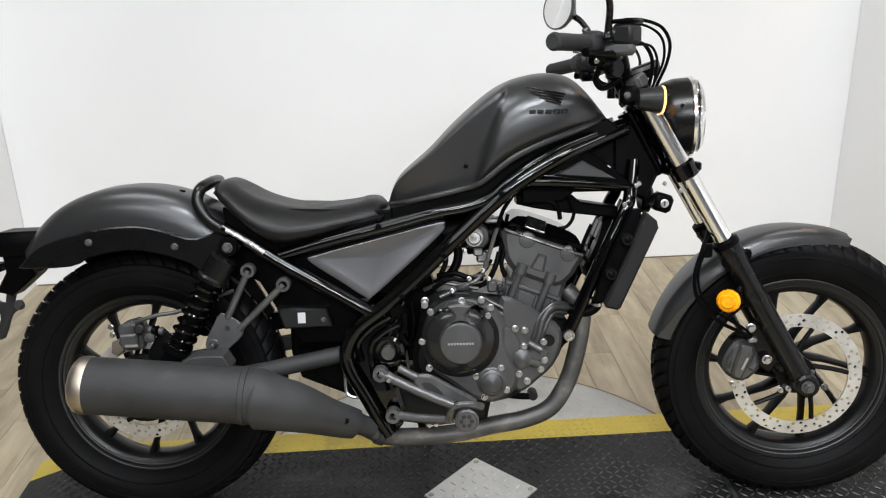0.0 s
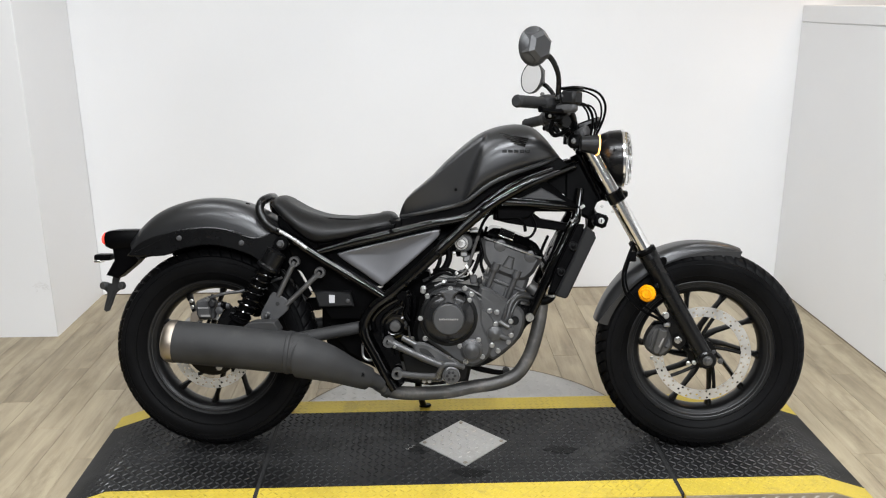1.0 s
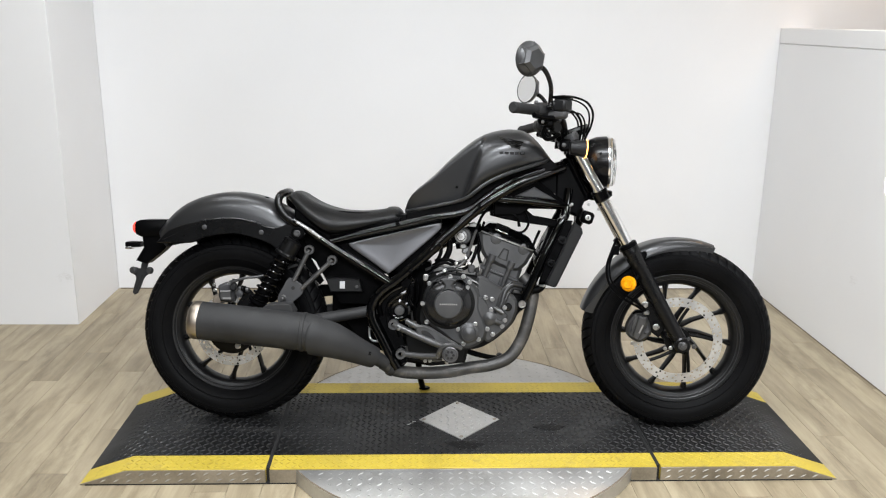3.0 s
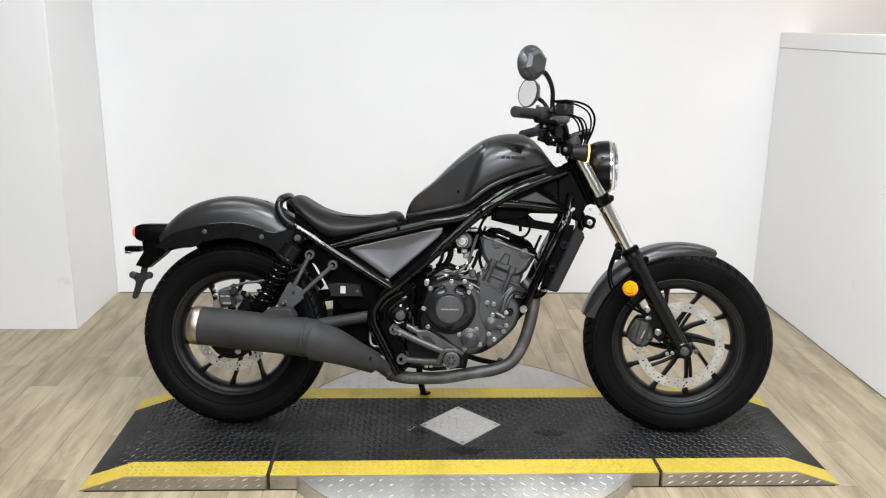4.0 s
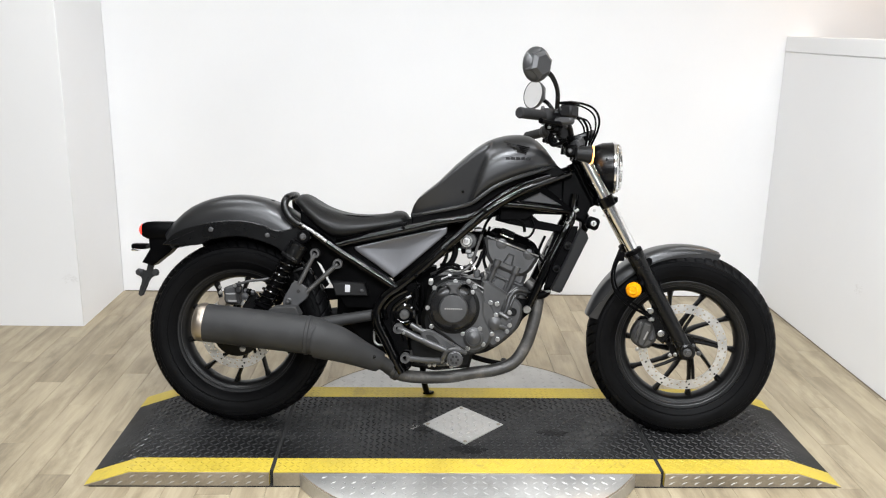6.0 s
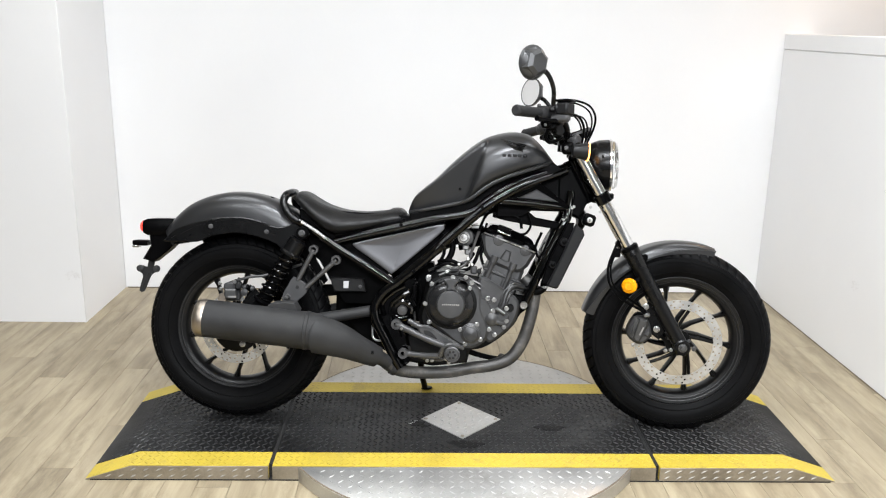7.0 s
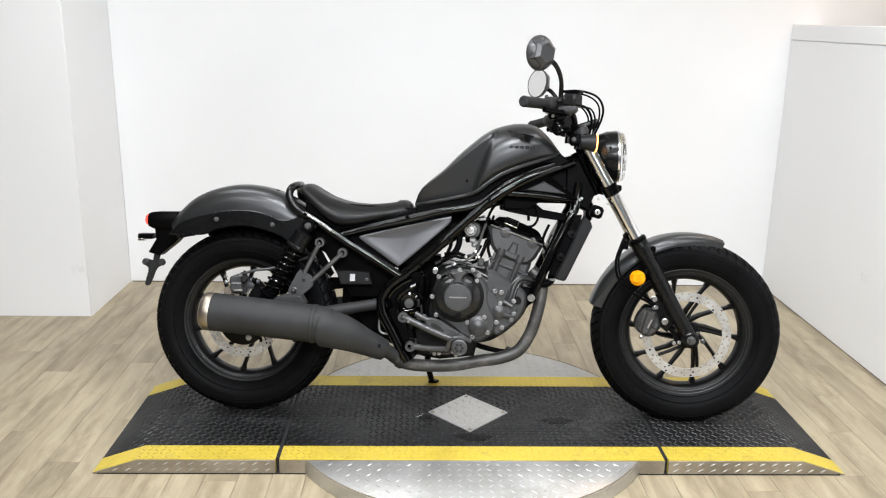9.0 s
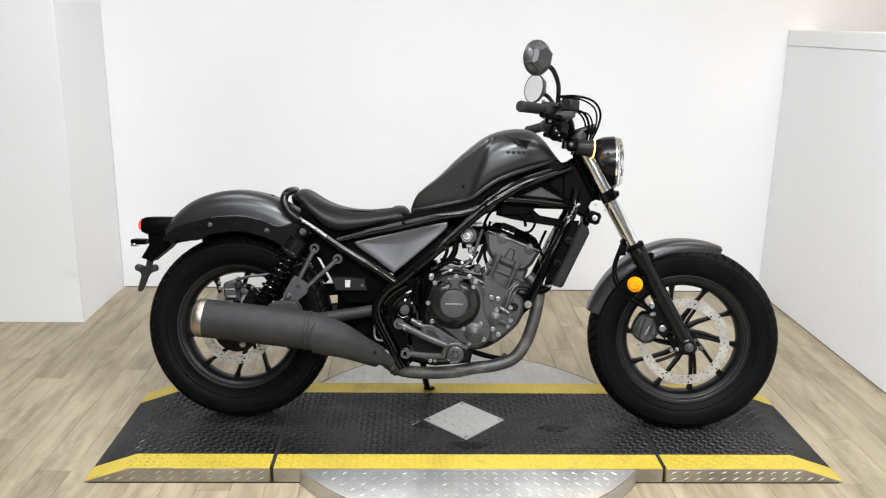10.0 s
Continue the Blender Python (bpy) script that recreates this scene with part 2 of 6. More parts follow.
ALU = material("bare_tread_plate", (0.51, 0.505, 0.49), 0.36, metal=0.8, vary=0.2, scale=6, fine=0.1, fine_scale=150)
ALU_DULL = material("worn_tread_plate_edge", (0.33, 0.295, 0.24), 0.4, metal=0.75, vary=0.3, scale=8, fine=0.1, fine_scale=150)
stained(MAT_BLACK, (0.062, 0.060, 0.057), 3.4, 0.56, 0.72, 0.6, (1, 2.0, 1))
stained(YELLOW, (0.13, 0.105, 0.055), 7.0, 0.52, 0.72, 0.7)
stained(ALU, (0.26, 0.24, 0.21), 5.0, 0.52, 0.70, 0.5)
stained(PIPE, (0.20, 0.185, 0.165), 13.0, 0.50, 0.68, 0.6)
stained(EXHAUST, (0.055, 0.054, 0.052), 11.0, 0.54, 0.74, 0.5)
stained(WOOD, (0.120, 0.092, 0.054), 2.6, 0.50, 0.70, 0.62, (3.4, 0.85, 1), True)
stained(WOOD, (0.46, 0.39, 0.265), 3.1, 0.55, 0.72, 0.45, (2.8, 0.7, 1), True)
# Near-black that paints the shade in gaps, slots, holes and under the platform.
GAP_SHADE = material("dark_gap_shade", (0.01, 0.01, 0.01), 0.8)
LAMP_FACE = glowing("lamp_diffuser", (1.0, 0.98, 0.95), 2.5, 0.5)


# ---- mesh helpers ----
def smooth_line(pts, sub=6):
    """Catmull-Rom through the points."""
    p = [Vector(q) for q in pts]
    if len(p) < 3 or sub < 2:
        return p
    out = []
    for i in range(len(p) - 1):
        a, b, c, d = p[max(i - 1, 0)], p[i], p[i + 1], p[min(i + 2, len(p) - 1)]
        for k in range(sub):
            t = k / sub
            out.append(0.5 * ((2 * b) + (c - a) * t + (2 * a - 5 * b + 4 * c - d) * t * t + (3 * b - a - 3 * c + d) * t ** 3))
    return out + [p[-1]]


def curve_at(pairs):
    """A smooth function through (x, value) pairs."""
    xs = [a for a, _ in pairs]
    ys = [b for _, b in pairs]

    def f(x):
        x = min(max(x, xs[0]), xs[-1])
        i = 0
        while i < len(xs) - 2 and x > xs[i + 1]:
            i += 1
        t = (x - xs[i]) / (xs[i + 1] - xs[i])
        h = xs[i + 1] - xs[i]
        d = []
        for j in (i, i + 1):
            lo, hi = max(j - 1, 0), min(j + 1, len(xs) - 1)
            d.append((ys[hi] - ys[lo]) / (xs[hi] - xs[lo]) * h)
        return (2 * t ** 3 - 3 * t * t + 1) * ys[i] + (t ** 3 - 2 * t * t + t) * d[0] + (3 * t * t - 2 * t ** 3) * ys[i + 1] + (t ** 3 - t * t) * d[1]
    return f


class Geo:
    """Vertices and faces of one mesh in the making."""

    def __init__(self):
        self.v, self.f = [], []

    def add(self, verts, faces, m=None):
        n = len(self.v)
        self.v += [tuple(m @ Vector(q)) if m else tuple(q) for q in verts]
        self.f += [tuple(i + n for i in face) for face in faces]
        return self

    def box(self, x, y, z, sx, sy, sz, ch=0.002, m=None):
        """A box with chamfered edges, centred at x, y, z."""
        ch = min(ch, 0.45 * min(sx, sy, sz))
        hx, hy, hz = sx / 2, sy / 2, sz / 2
        v, idx = [], {}
        for a in (-1, 1):
            for b in (-1, 1):
                for c in (-1, 1):
                    for k, q in enumerate(((a * hx, b * (hy - ch), c * (hz - ch)), (a * (hx - ch), b * hy, c * (hz - ch)), (a * (hx - ch), b * (hy - ch), c * hz))):
                        idx[a, b, c, k] = len(v)
                        v.append((x + q[0], y + q[1], z + q[2]))
        f = []
        for s in (-1, 1):
            f.append([idx[s, b, c, 0] for b, c in ((-1, -1), (1, -1), (1, 1), (-1, 1))][::s])
            f.append([idx[a, s, c, 1] for a, c in ((-1, -1), (-1, 1), (1, 1), (1, -1))][::s])
            f.append([idx[a, b, s, 2] for a, b in ((-1, -1), (1, -1), (1, 1), (-1, 1))][::s])
        for s in (-1, 1):
            for r in (-1, 1):
                f.append([idx[s, r, -1, 0], idx[s, r, 1, 0], idx[s, r, 1, 1], idx[s, r, -1, 1]][::s * r * -1])
                f.append([idx[s, -1, r, 0], idx[s, 1, r, 0], idx[s, 1, r, 2], idx[s, -1, r, 2]][::s * r])
                f.append([idx[-1, s, r, 1], idx[1, s, r, 1], idx[1, s, r, 2], idx[-1, s, r, 2]][::s * r * -1])
                for c in (-1, 1):
                    f.append([idx[s, r, c, k] for k in (0, 1, 2)][::s * r * c])
        return self.add(v, f, m)

    def rings(self, rings, caps=True, closed=False, m=None):
        """Skin between rings of equal count."""
        n, k = len(rings[0]), len(rings)
        v = [q for r in rings for q in r]
        f = []
        for i in range(k if closed else k - 1):
            a, b = i * n, (i + 1) % k * n
            for j in range(n):
                j2 = (j + 1) % n
                f.append((a + j, a + j2, b + j2, b + j))
        if caps and not closed:
            f += [tuple(range(n))[::-1], tuple(range((k - 1) * n, k * n))]
        return self.add(v, f, m)

    def tube(self, pts, r, n=10, sub=6, closed=False, m=None, flat=1.0):
        """A round bar along a smooth line; r is one radius or one for each point."""
        line = smooth_line(pts, sub)
        if isinstance(r, (int, float)):
            rad = [r] * len(line)
        else:
            rf = curve_at([(i, q) for i, q in enumerate(r)])
            rad = [rf(i * (len(r) - 1) / (len(line) - 1)) for i in range(len(line))]
        t0 = (line[1] - line[0]).normalized()
        up = Vector((0, 0, 1)) if abs(t0.z) < 0.9 else Vector((0, 1, 0))
        side = t0.cross(up).normalized()
        rings = []
        for i, p in enumerate(line):
            t = (line[min(i + 1, len(line) - 1)] - line[max(i - 1, 0)]).normalized()
            side = (side - t * side.dot(t)).normalized()
            w = t.cross(side)
            rings.append([p + (side * math.cos(2 * math.pi * j / n) * flat + w * math.sin(2 * math.pi * j / n)) * rad[i] for j in range(n)])
        return self.rings(rings, caps=not closed, m=m)

    def lathe(self, profile, centre, axis, n=32, m=None, caps=False, start=0.0):
        """Turns (radius, along) pairs round an axis through centre."""
        a = Vector(axis).normalized()
        u = a.orthogonal().normalized() if abs(a.y) < 0.99 else Vector((1, 0, 0))
        w = a.cross(u)
        c = Vector(centre)
        rings = [[c + a * h + (u * math.cos(start + 2 * math.pi * j / n) + w * math.sin(start + 2 * math.pi * j / n)) * r for j in range(n)] for r, h in profile]
        return self.rings(rings, caps=caps, m=m)

    def rod(self, a, b, r, n=12, ch=0.0015):
        """A straight round bar with chamfered ends."""
        a, b = Vector(a), Vector(b)
        length = (b - a).length
        ch = min(ch, r * 0.4, length * 0.3)
        return self.lathe([(r - ch, 0), (r, ch), (r, length - ch), (r - ch, length)], a, b - a, n, caps=True)

    def hex(self, centre, axis, r, h):
        """A bolt head with a washer face."""
        a = Vector(axis).normalized()
        self.lathe([(r * 1.25, -0.001), (r * 1.25, 0.0015), (r * 1.1, 0.002)], centre, a, 12, caps=True)
        return self.lathe([(r, 0.001), (r, h * 0.8), (r * 0.8, h)], centre, a, 6, caps=True)

    def prism(self, outline, y0, y1, ch=0.004, m=None, axis="y"):
        """A plate of a given (x, z) outline, with chamfered rims."""
        pts = [Vector(q) for q in outline]
        area = sum(p.x * q.y - q.x * p.y for p, q in zip(pts, pts[1:] + pts[:1]))
        if area < 0:
            pts.reverse()
        k = len(pts)
        inset = []
        for i, p in enumerate(pts):
            e1, e2 = (p - pts[i - 1]).normalized(), (pts[(i + 1) % k] - p).normalized()
            nrm = Vector((-e1.y - e2.y, e1.x + e2.x))
            d = nrm.length
            inset.append(p + nrm * (ch / max(d, 0.35) / max(d / 2, 0.35)) if d > 1e-6 else p)
        c = min(ch, (y1 - y0) * 0.45)

        def at(q, y):
            return (q.x, y, q.y)
        rings = [[at(q, y0) for q in inset], [at(q, y0 + c) for q in pts], [at(q, y1 - c) for q in pts], [at(q, y1) for q in inset]]
        return self.rings(rings, m=m)

    def mirrored(self):
        """A copy on the other side, y to -y."""
        g = Geo()
        g.v = [(x, -y, z) for x, y, z in self.v]
        g.f = [face[::-1] for face in self.f]
        return g

    def join(self, other):
        return self.add(other.v, other.f)


def smooth_outline(pts, sub=4):
    """A closed smooth outline through 2D points."""
    p = [Vector(q) for q in pts]
    n = len(p)
    out = []
    for i in range(n):
        a, b, c, d = p[i - 1], p[i], p[(i + 1) % n], p[(i + 2) % n]
        for k in range(sub):
            t = k / sub
            out.append(0.5 * ((2 * b) + (c - a) * t + (2 * a - 5 * b + 4 * c - d) * t * t + (3 * b - a - 3 * c + d) * t ** 3))
    return out


def mesh_of(name, geo, mat, sharp=38, weld=0.0):
    me = bpy.data.meshes.new(name)
    me.from_pydata(geo.v, [], geo.f)
    bm = bmesh.new()
    bm.from_mesh(me)
    if weld:
        bmesh.ops.remove_doubles(bm, verts=bm.verts, dist=weld)
    bmesh.ops.recalc_face_normals(bm, faces=bm.faces)
    bm.to_mesh(me)
    bm.free()
    me.polygons.foreach_set("use_smooth", [True] * len(me.polygons))
    me.set_sharp_from_angle(angle=radians(sharp))
    me.materials.append(mat)
    return me


def part(name, geo, mat, parent, label="", kind="", sharp=38, weld=0.0):
    """One mesh under a thing or a part."""
    ob = new(name, mesh_of(name, geo, mat, sharp, weld))
    ob.parent = parent
    return tagged(ob, label, kind=kind)


def thing(name, label, category, m=None, group="", kind=""):
    ob = new(name)
    ob.empty_display_size = 0.1
    if m:
        ob.matrix_world = m
    return tagged(ob, label, category, group, kind)


def solid(name, geo, mat, label, category="", kind="", group=""):
    return tagged(new(name, mesh_of(name, geo, mat)), label, category, group, kind)


# ---- the room ----
def slab(name, x0, x1, y0, y1, z0, z1, mat, label, ch=0.003):
    return solid(name, Geo().box((x0 + x1) / 2, (y0 + y1) / 2, (z0 + z1) / 2, x1 - x0, y1 - y0, z1 - z0, ch), mat, label, kind="structure")


BACK_Y, LEFT_X, RIGHT_X, NOOK_Y, CEILING_Z = 1.603, -1.683, 1.650, 1.066, 2.7
slab("wall_north", LEFT_X, 4.2, BACK_Y, BACK_Y + 0.12, -0.02, CEILING_Z, WALL, "plain white painted back wall behind the motorcycle")
slab("wall_northwest", -4.2, LEFT_X, NOOK_Y, BACK_Y + 0.12, -0.02, CEILING_Z, WALL, "white painted wall block with a scuffed lower corner")
# Unseen east, west and south walls, added dark so black parts reflect less.
slab("wall_west", -4.32, -4.2, -7.0, NOOK_Y, -0.02, CEILING_Z, ROOM_GREY, "unseen dark grey side wall added to darken reflections")
slab("wall_east", 4.2, 4.32, -7.0, BACK_Y + 0.12, -0.02, CEILING_Z, ROOM_GREY, "unseen dark grey side wall added to darken reflections")
slab("wall_south", -4.32, 4.32, -7.12, -7.0, -0.02, CEILING_Z, ROOM_GREY, "unseen dark grey wall added to darken reflections")
slab("half_wall", RIGHT_X, RIGHT_X + 0.13, -2.0, BACK_Y - 0.002, -0.02, 1.275, WALL, "white painted half-height partition wall")
slab("half_wall_cap", RIGHT_X - 0.0025, RIGHT_X + 0.134, -2.01, BACK_Y - 0.003, 1.2752, 1.349, WALL, "white painted trim board capping the half wall", 0.004)
slab("ceiling", -4.32, 4.32, -7.12, BACK_Y + 0.12, CEILING_Z, CEILING_Z + 0.1, CEIL, "white ceiling above the display area")
slab("floor_base", -4.3, 4.3, -2.6, BACK_Y + 0.1, -0.12, -0.0045, JOINT, "dark subfloor seen in the plank joints")
# Unseen floor behind the camera, added dark to keep reflections low.
slab("floor_far", -4.3, 4.3, -7.1, -2.6, -0.12, -0.0005, FAR_FLOOR, "unseen dark grey floor added beyond the planks")
trim = Geo().box((LEFT_X + RIGHT_X) / 2, BACK_Y - 0.004, 0.002, RIGHT_X - LEFT_X - 0.02, 0.006, 0.004, 0.001)
solid("trim", trim, JOINT, "thin dark line where the wall meets the floor", kind="structure")
solid("trim", Geo().box(RIGHT_X - 0.002, -0.2, 0.002, 0.004, 3.5, 0.004, 0.001), JOINT, "thin dark line where the wall meets the floor", kind="structure")

for px_, py_, watts in PANELS:
    t = thing("ceiling_light", "white ceiling panel light with a frosted cover", "ceiling light", pose(px_, py_, CEILING_Z), "ceiling lights")
    part("frame", Geo().box(0, 0, -0.02, 1.30, 0.38, 0.04, 0.006), CEIL, t)
    part("diffuser", Geo().box(0, 0, -0.054, 1.2, 0.30, 0.028, 0.01), LAMP_FACE, t, "glowing frosted diffuser")

t = thing("wall_light", "small round white puck light on the half wall", "wall light", pose(RIGHT_X, 0.430, 0.788))
part("bezel", Geo().lathe([(0.0, 0.0), (0.060, 0.0), (0.060, 0.006), (0.058, 0.008)], (0, 0, 0), (-1, 0, 0), 32), WALL, t)
part("diffuser", Geo().lathe([(0.059, 0.006), (0.055, 0.012), (0.035, 0.016), (0.0, 0.017)], (0, 0, 0), (-1, 0, 0), 32), LAMP_FACE, t, "bright frosted diffuser")

# scuffs on the white walls
for name, x, y, z, turn, w, h in (("wall_scuff", -1.725, NOOK_Y - 0.0012, 0.227, 0, 0.055, 0.03), ("wall_scuff", RIGHT_X - 0.0012, 0.62, 0.36, 90, 0.05, 0.05)):
    g = Geo()
    for i in range(34):
        m = Matrix.Translation((x, y, z)) @ Matrix.Rotation(radians(turn), 4, "Z") @ Matrix.Translation((random.gauss(0, w / 3.4), 0, random.gauss(0, h / 3.4))) @ Matrix.Rotation(random.uniform(-0.9, 0.9), 4, "Y")
        g.box(0, 0, 0, random.uniform(0.003, 0.014), 0.0006 + 0.00001 * i, random.uniform(0.001, 0.004), 0.0002, m)
    solid(name, g, material("grey_scuff", (0.735, 0.73, 0.725), 0.7), "faint grey scuff mark on the white wall", "scuff")


# ---- tread plate platform ----
def tread(x0, x1, y0, y1, top, pitch=0.0195, length=0.0225, width=0.0068, height=0.0023, inside=None, m=None, style="chevron", lift=0.0, rows=0):
    """Raised lozenge bars of tread plate, alternating in direction."""
    g = Geo()
    nx, ny = int((x1 - x0) / pitch), rows or int((y1 - y0) / pitch)
    for i in range(nx):
        for j in range(ny):
            cx = x0 + (i + 0.5) * (x1 - x0) / nx
            cy = y0 + (j + 0.5) * (y1 - y0) / ny
            if inside and not inside(cx, cy):
                continue
            a = radians(45 if (i + j) % 2 else -45)
            if style == "row":
                a = radians(28)
            u, w = Vector((math.cos(a), math.sin(a), 0)), Vector((-math.sin(a), math.cos(a), 0))
            z = top(cx) if callable(top) else top
            c = Vector((cx, cy, z + lift))
            h = Vector((0, 0, height))
            slope = 0.0
            if callable(top):
                slope = (top(cx + 0.001) - top(cx - 0.001)) / 0.002
            pts = [c - u * length / 2, c - w * width / 2, c + u * length / 2, c + w * width / 2, c - u * length * 0.3 + h, c + u * length * 0.3 + h]
            pts = [Vector((p.x, p.y, p.z + slope * (p.x - cx))) for p in pts]
            g.add(pts, [(0, 1, 5, 4), (1, 2, 5), (2, 3, 4, 5), (3, 0, 4)], m)
    return g


TOP, TIP, FLAT, SEAM = 0.049, 1.160, 1.022, 0.598
YF, YF2, YR2, YR = -0.322, -0.234, 0.218, 0.304
platform = thing("display_platform", "low black tread plate platform with worn yellow edge stripes", "platform", pose(0, 0, 0))


def ramp_top(x):
    return TOP if abs(x) <= FLAT else TOP * max(0.03, (TIP - abs(x)) / (TIP - FLAT))


for sign in (-1, 1):
    out = [(sign * (SEAM + 0.006), 0.001), (sign * (SEAM + 0.006), TOP), (sign * FLAT, TOP), (sign * TIP, 0.003), (sign * TIP, 0.001)]
    r = part("ramp", Geo().prism(out, YF2, YR2, 0.0008), MAT_BLACK, platform, "worn black end ramp")
    part("front_stripe", Geo().prism(out, YF + 0.003, YF2, 0.0008), YELLOW, r, "scuffed yellow stripe")
    part("rear_stripe", Geo().prism(out, YR2, YR, 0.0008), YELLOW, r, "scuffed yellow stripe")
    part("skirt", Geo().prism([(a, b * 0.96) for a, b in out], YF - 0.001, YF + 0.003, 0.0005), ALU_DULL, r, "bare metal tread plate edge")
    lo, hi = sorted((sign * (SEAM + 0.01), sign * (TIP - 0.012)))
    part("tread_relief", tread(lo, hi, YF2, YR2, ramp_top), RELIEF, r, kind="stuff")
    part("stripe_relief", tread(lo, hi, YF + 0.006, YF2, ramp_top, height=0.0013), YELLOW_RIDGE, r, kind="stuff")
    m = Matrix.Translation((0, YF - 0.001, 0)) @ Matrix.Rotation(radians(90), 4, "X")
    part("skirt_relief", tread(lo, hi, 0.004, TOP - 0.003, 0.0, 0.036, 0.023, 0.0068, 0.0017, lambda x, y: y < ramp_top(x) * 0.96 - 0.008, m, "row", 0.0, 2), SKIRT_RIDGE, r, kind="stuff")

for sign in (-1, 1):
    part("seam_gap", Geo().box(sign * SEAM, 0, 0.0238, 0.0125, YR - YF - 0.012, 0.0465, 0.0005), GAP_SHADE, platform)
# Dark sheet that paints the contact shade along the platform's foot.
part("contact_shade", Geo().box(0, (YF + YR) / 2, 0.002, 2 * TIP - 0.03, YR - YF + 0.004, 0.004, 0.0005), GAP_SHADE, platform)

c = part("centre_plate", Geo().box(0, (YF2 + YR2) / 2, TOP / 2, 2 * SEAM - 0.012, YR2 - YF2, TOP - 0.001, 0.0008), MAT_BLACK, platform, "scuffed black centre plate")
part("front_stripe", Geo().box(0, (YF + 0.003 + YF2) / 2, TOP / 2, 2 * SEAM - 0.012, YF2 - YF - 0.003, TOP - 0.001, 0.0008), YELLOW, c, "scuffed yellow stripe")
part("rear_stripe", Geo().box(0, (YR + YR2) / 2, TOP / 2, 2 * SEAM - 0.012, YR - YR2, TOP - 0.001, 0.0008), YELLOW, c, "scuffed yellow stripe")
part("skirt", Geo().box(0, YF + 0.001, TOP * 0.48, 2 * SEAM - 0.012, 0.004, TOP * 0.94, 0.0005), ALU_DULL, c, "bare metal tread plate edge")


def off_diamond(x, y):
    return abs(x) / 0.148 + abs(y) / 0.153 > 1


part("tread_relief", tread(-SEAM + 0.008, SEAM - 0.008, YF2, YR2, TOP - 0.0005, inside=off_diamond), RELIEF, c, kind="stuff")
part("stripe_relief", tread(-SEAM + 0.008, SEAM - 0.008, YF + 0.006, YF2, TOP - 0.0005, height=0.0013).join(tread(-SEAM + 0.008, SEAM - 0.008, YR2, YR, TOP - 0.0005, height=0.0006)), YELLOW_RIDGE, c, kind="stuff")
diamond = Geo()
diamond.rings([[(0.138, 0, TOP - 0.002), (0, 0.143, TOP - 0.002), (-0.138, 0, TOP - 0.002), (0, -0.143, TOP - 0.002)], [(0.136, 0, TOP + 0.002), (0, 0.141, TOP + 0.002), (-0.136, 0, TOP + 0.002), (0, -0.141, TOP + 0.002)]])
d = part("diamond_inlay", diamond, ALU, c, "bare metal diamond-shaped tread plate inlay")
part("tread_relief", tread(-0.13, 0.13, -0.13, 0.13, TOP + 0.002, 0.026, 0.022, 0.007, 0.0014, lambda x, y: abs(x) / 0.125 + abs(y) / 0.13 < 1), ALU_RIDGE, d, kind="stuff")

for x, y in ((0.120, 0), (-0.120, 0), (0, 0.124), (0, -0.124)):
    part("countersunk_screw", Geo().lathe([(0.0, 0.0012), (0.006, 0.0012), (0.0068, 0.0), (0.0068, -0.002)], (x, y, TOP + 0.0022), (0, 0, 1), 14), ALU_DULL, d)
scratches = Geo()
for i in range(6):
    m = Matrix.Translation((random.uniform(-0.175, -0.145), random.uniform(-0.042, -0.012), TOP + 0.0018)) @ Matrix.Rotation(random.uniform(-0.9, 0.9), 4, "Z")
    scratches.box(0, 0, 0, random.uniform(0.004, 0.013), random.uniform(0.001, 0.0025), 0.0008, 0.0002, m)
part("bare_scratches", scratches, ALU, c, "pale bare metal scratches", kind="stuff")
FLATTEN = Matrix(((1, 0, 0, 0), (0, 0, 1, 0), (0, 1, 0, 0), (0, 0, 0, 1)))
for x, y, w, h in ((-0.150, -0.035, 0.022, 0.014), (-0.128, -0.052, 0.014, 0.009), (0.01, -0.178, 0.055, 0.022), (0.30, -0.06, 0.05, 0.018)):
    rim_ = [(x + w * (1 + 0.25 * math.sin(3 * q + x * 40)) * math.cos(q), y + h * (1 + 0.3 * math.cos(2 * q + y * 60)) * math.sin(q)) for q in [2 * math.pi * k / 14 for k in range(14)]]
    part("oil_stain", Geo().prism(rim_, TOP - 0.0004, TOP + 0.0009, 0.0002, FLATTEN), OIL, c, "dark oily stain")

disc = thing("turntable_disc", "round bare metal tread plate turntable under the platform", "turntable")
part("plate", Geo().lathe([(0.0, 0.001), (0.606, 0.001), (0.606, 0.0445), (0.604, 0.046), (0.0, 0.046)], (0, 0, 0), (0, 0, 1), 96), ALU, disc)
part("tread_relief", tread(-0.6, 0.6, -0.6, 0.6, 0.046, 0.030, 0.023, 0.0064, 0.0015, lambda x, y: math.hypot(x, y) < 0.59 and y < YF - 0.01), ALU_RIDGE, disc, kind="stuff")
part("dark_rim", Geo().lathe([(0.5995, 0.0458), (0.5998, 0.0464), (0.6045, 0.0464), (0.6052, 0.0452)], (0, 0, 0), (0, 0, 1), 96), JOINT, disc, "dark rim line")
# Rear ridges made flat and plate-coloured, imitating the glare that washes them out.
part("faint_relief", tread(-0.6, 0.6, -0.6, 0.6, 0.046, 0.036, 0.024, 0.006, 0.0008, lambda x, y: math.hypot(x, y) < 0.59 and y > YR + 0.01), ALU, disc, kind="stuff")


# ---- the motorcycle: x ahead, y to its left, z up from the ground ----
bike = thing("motorcycle", "graphite grey bobber motorcycle with black frame on its side stand", "motorcycle", pose(0, -0.005, TOP + 0.001, -11, 0, -3))
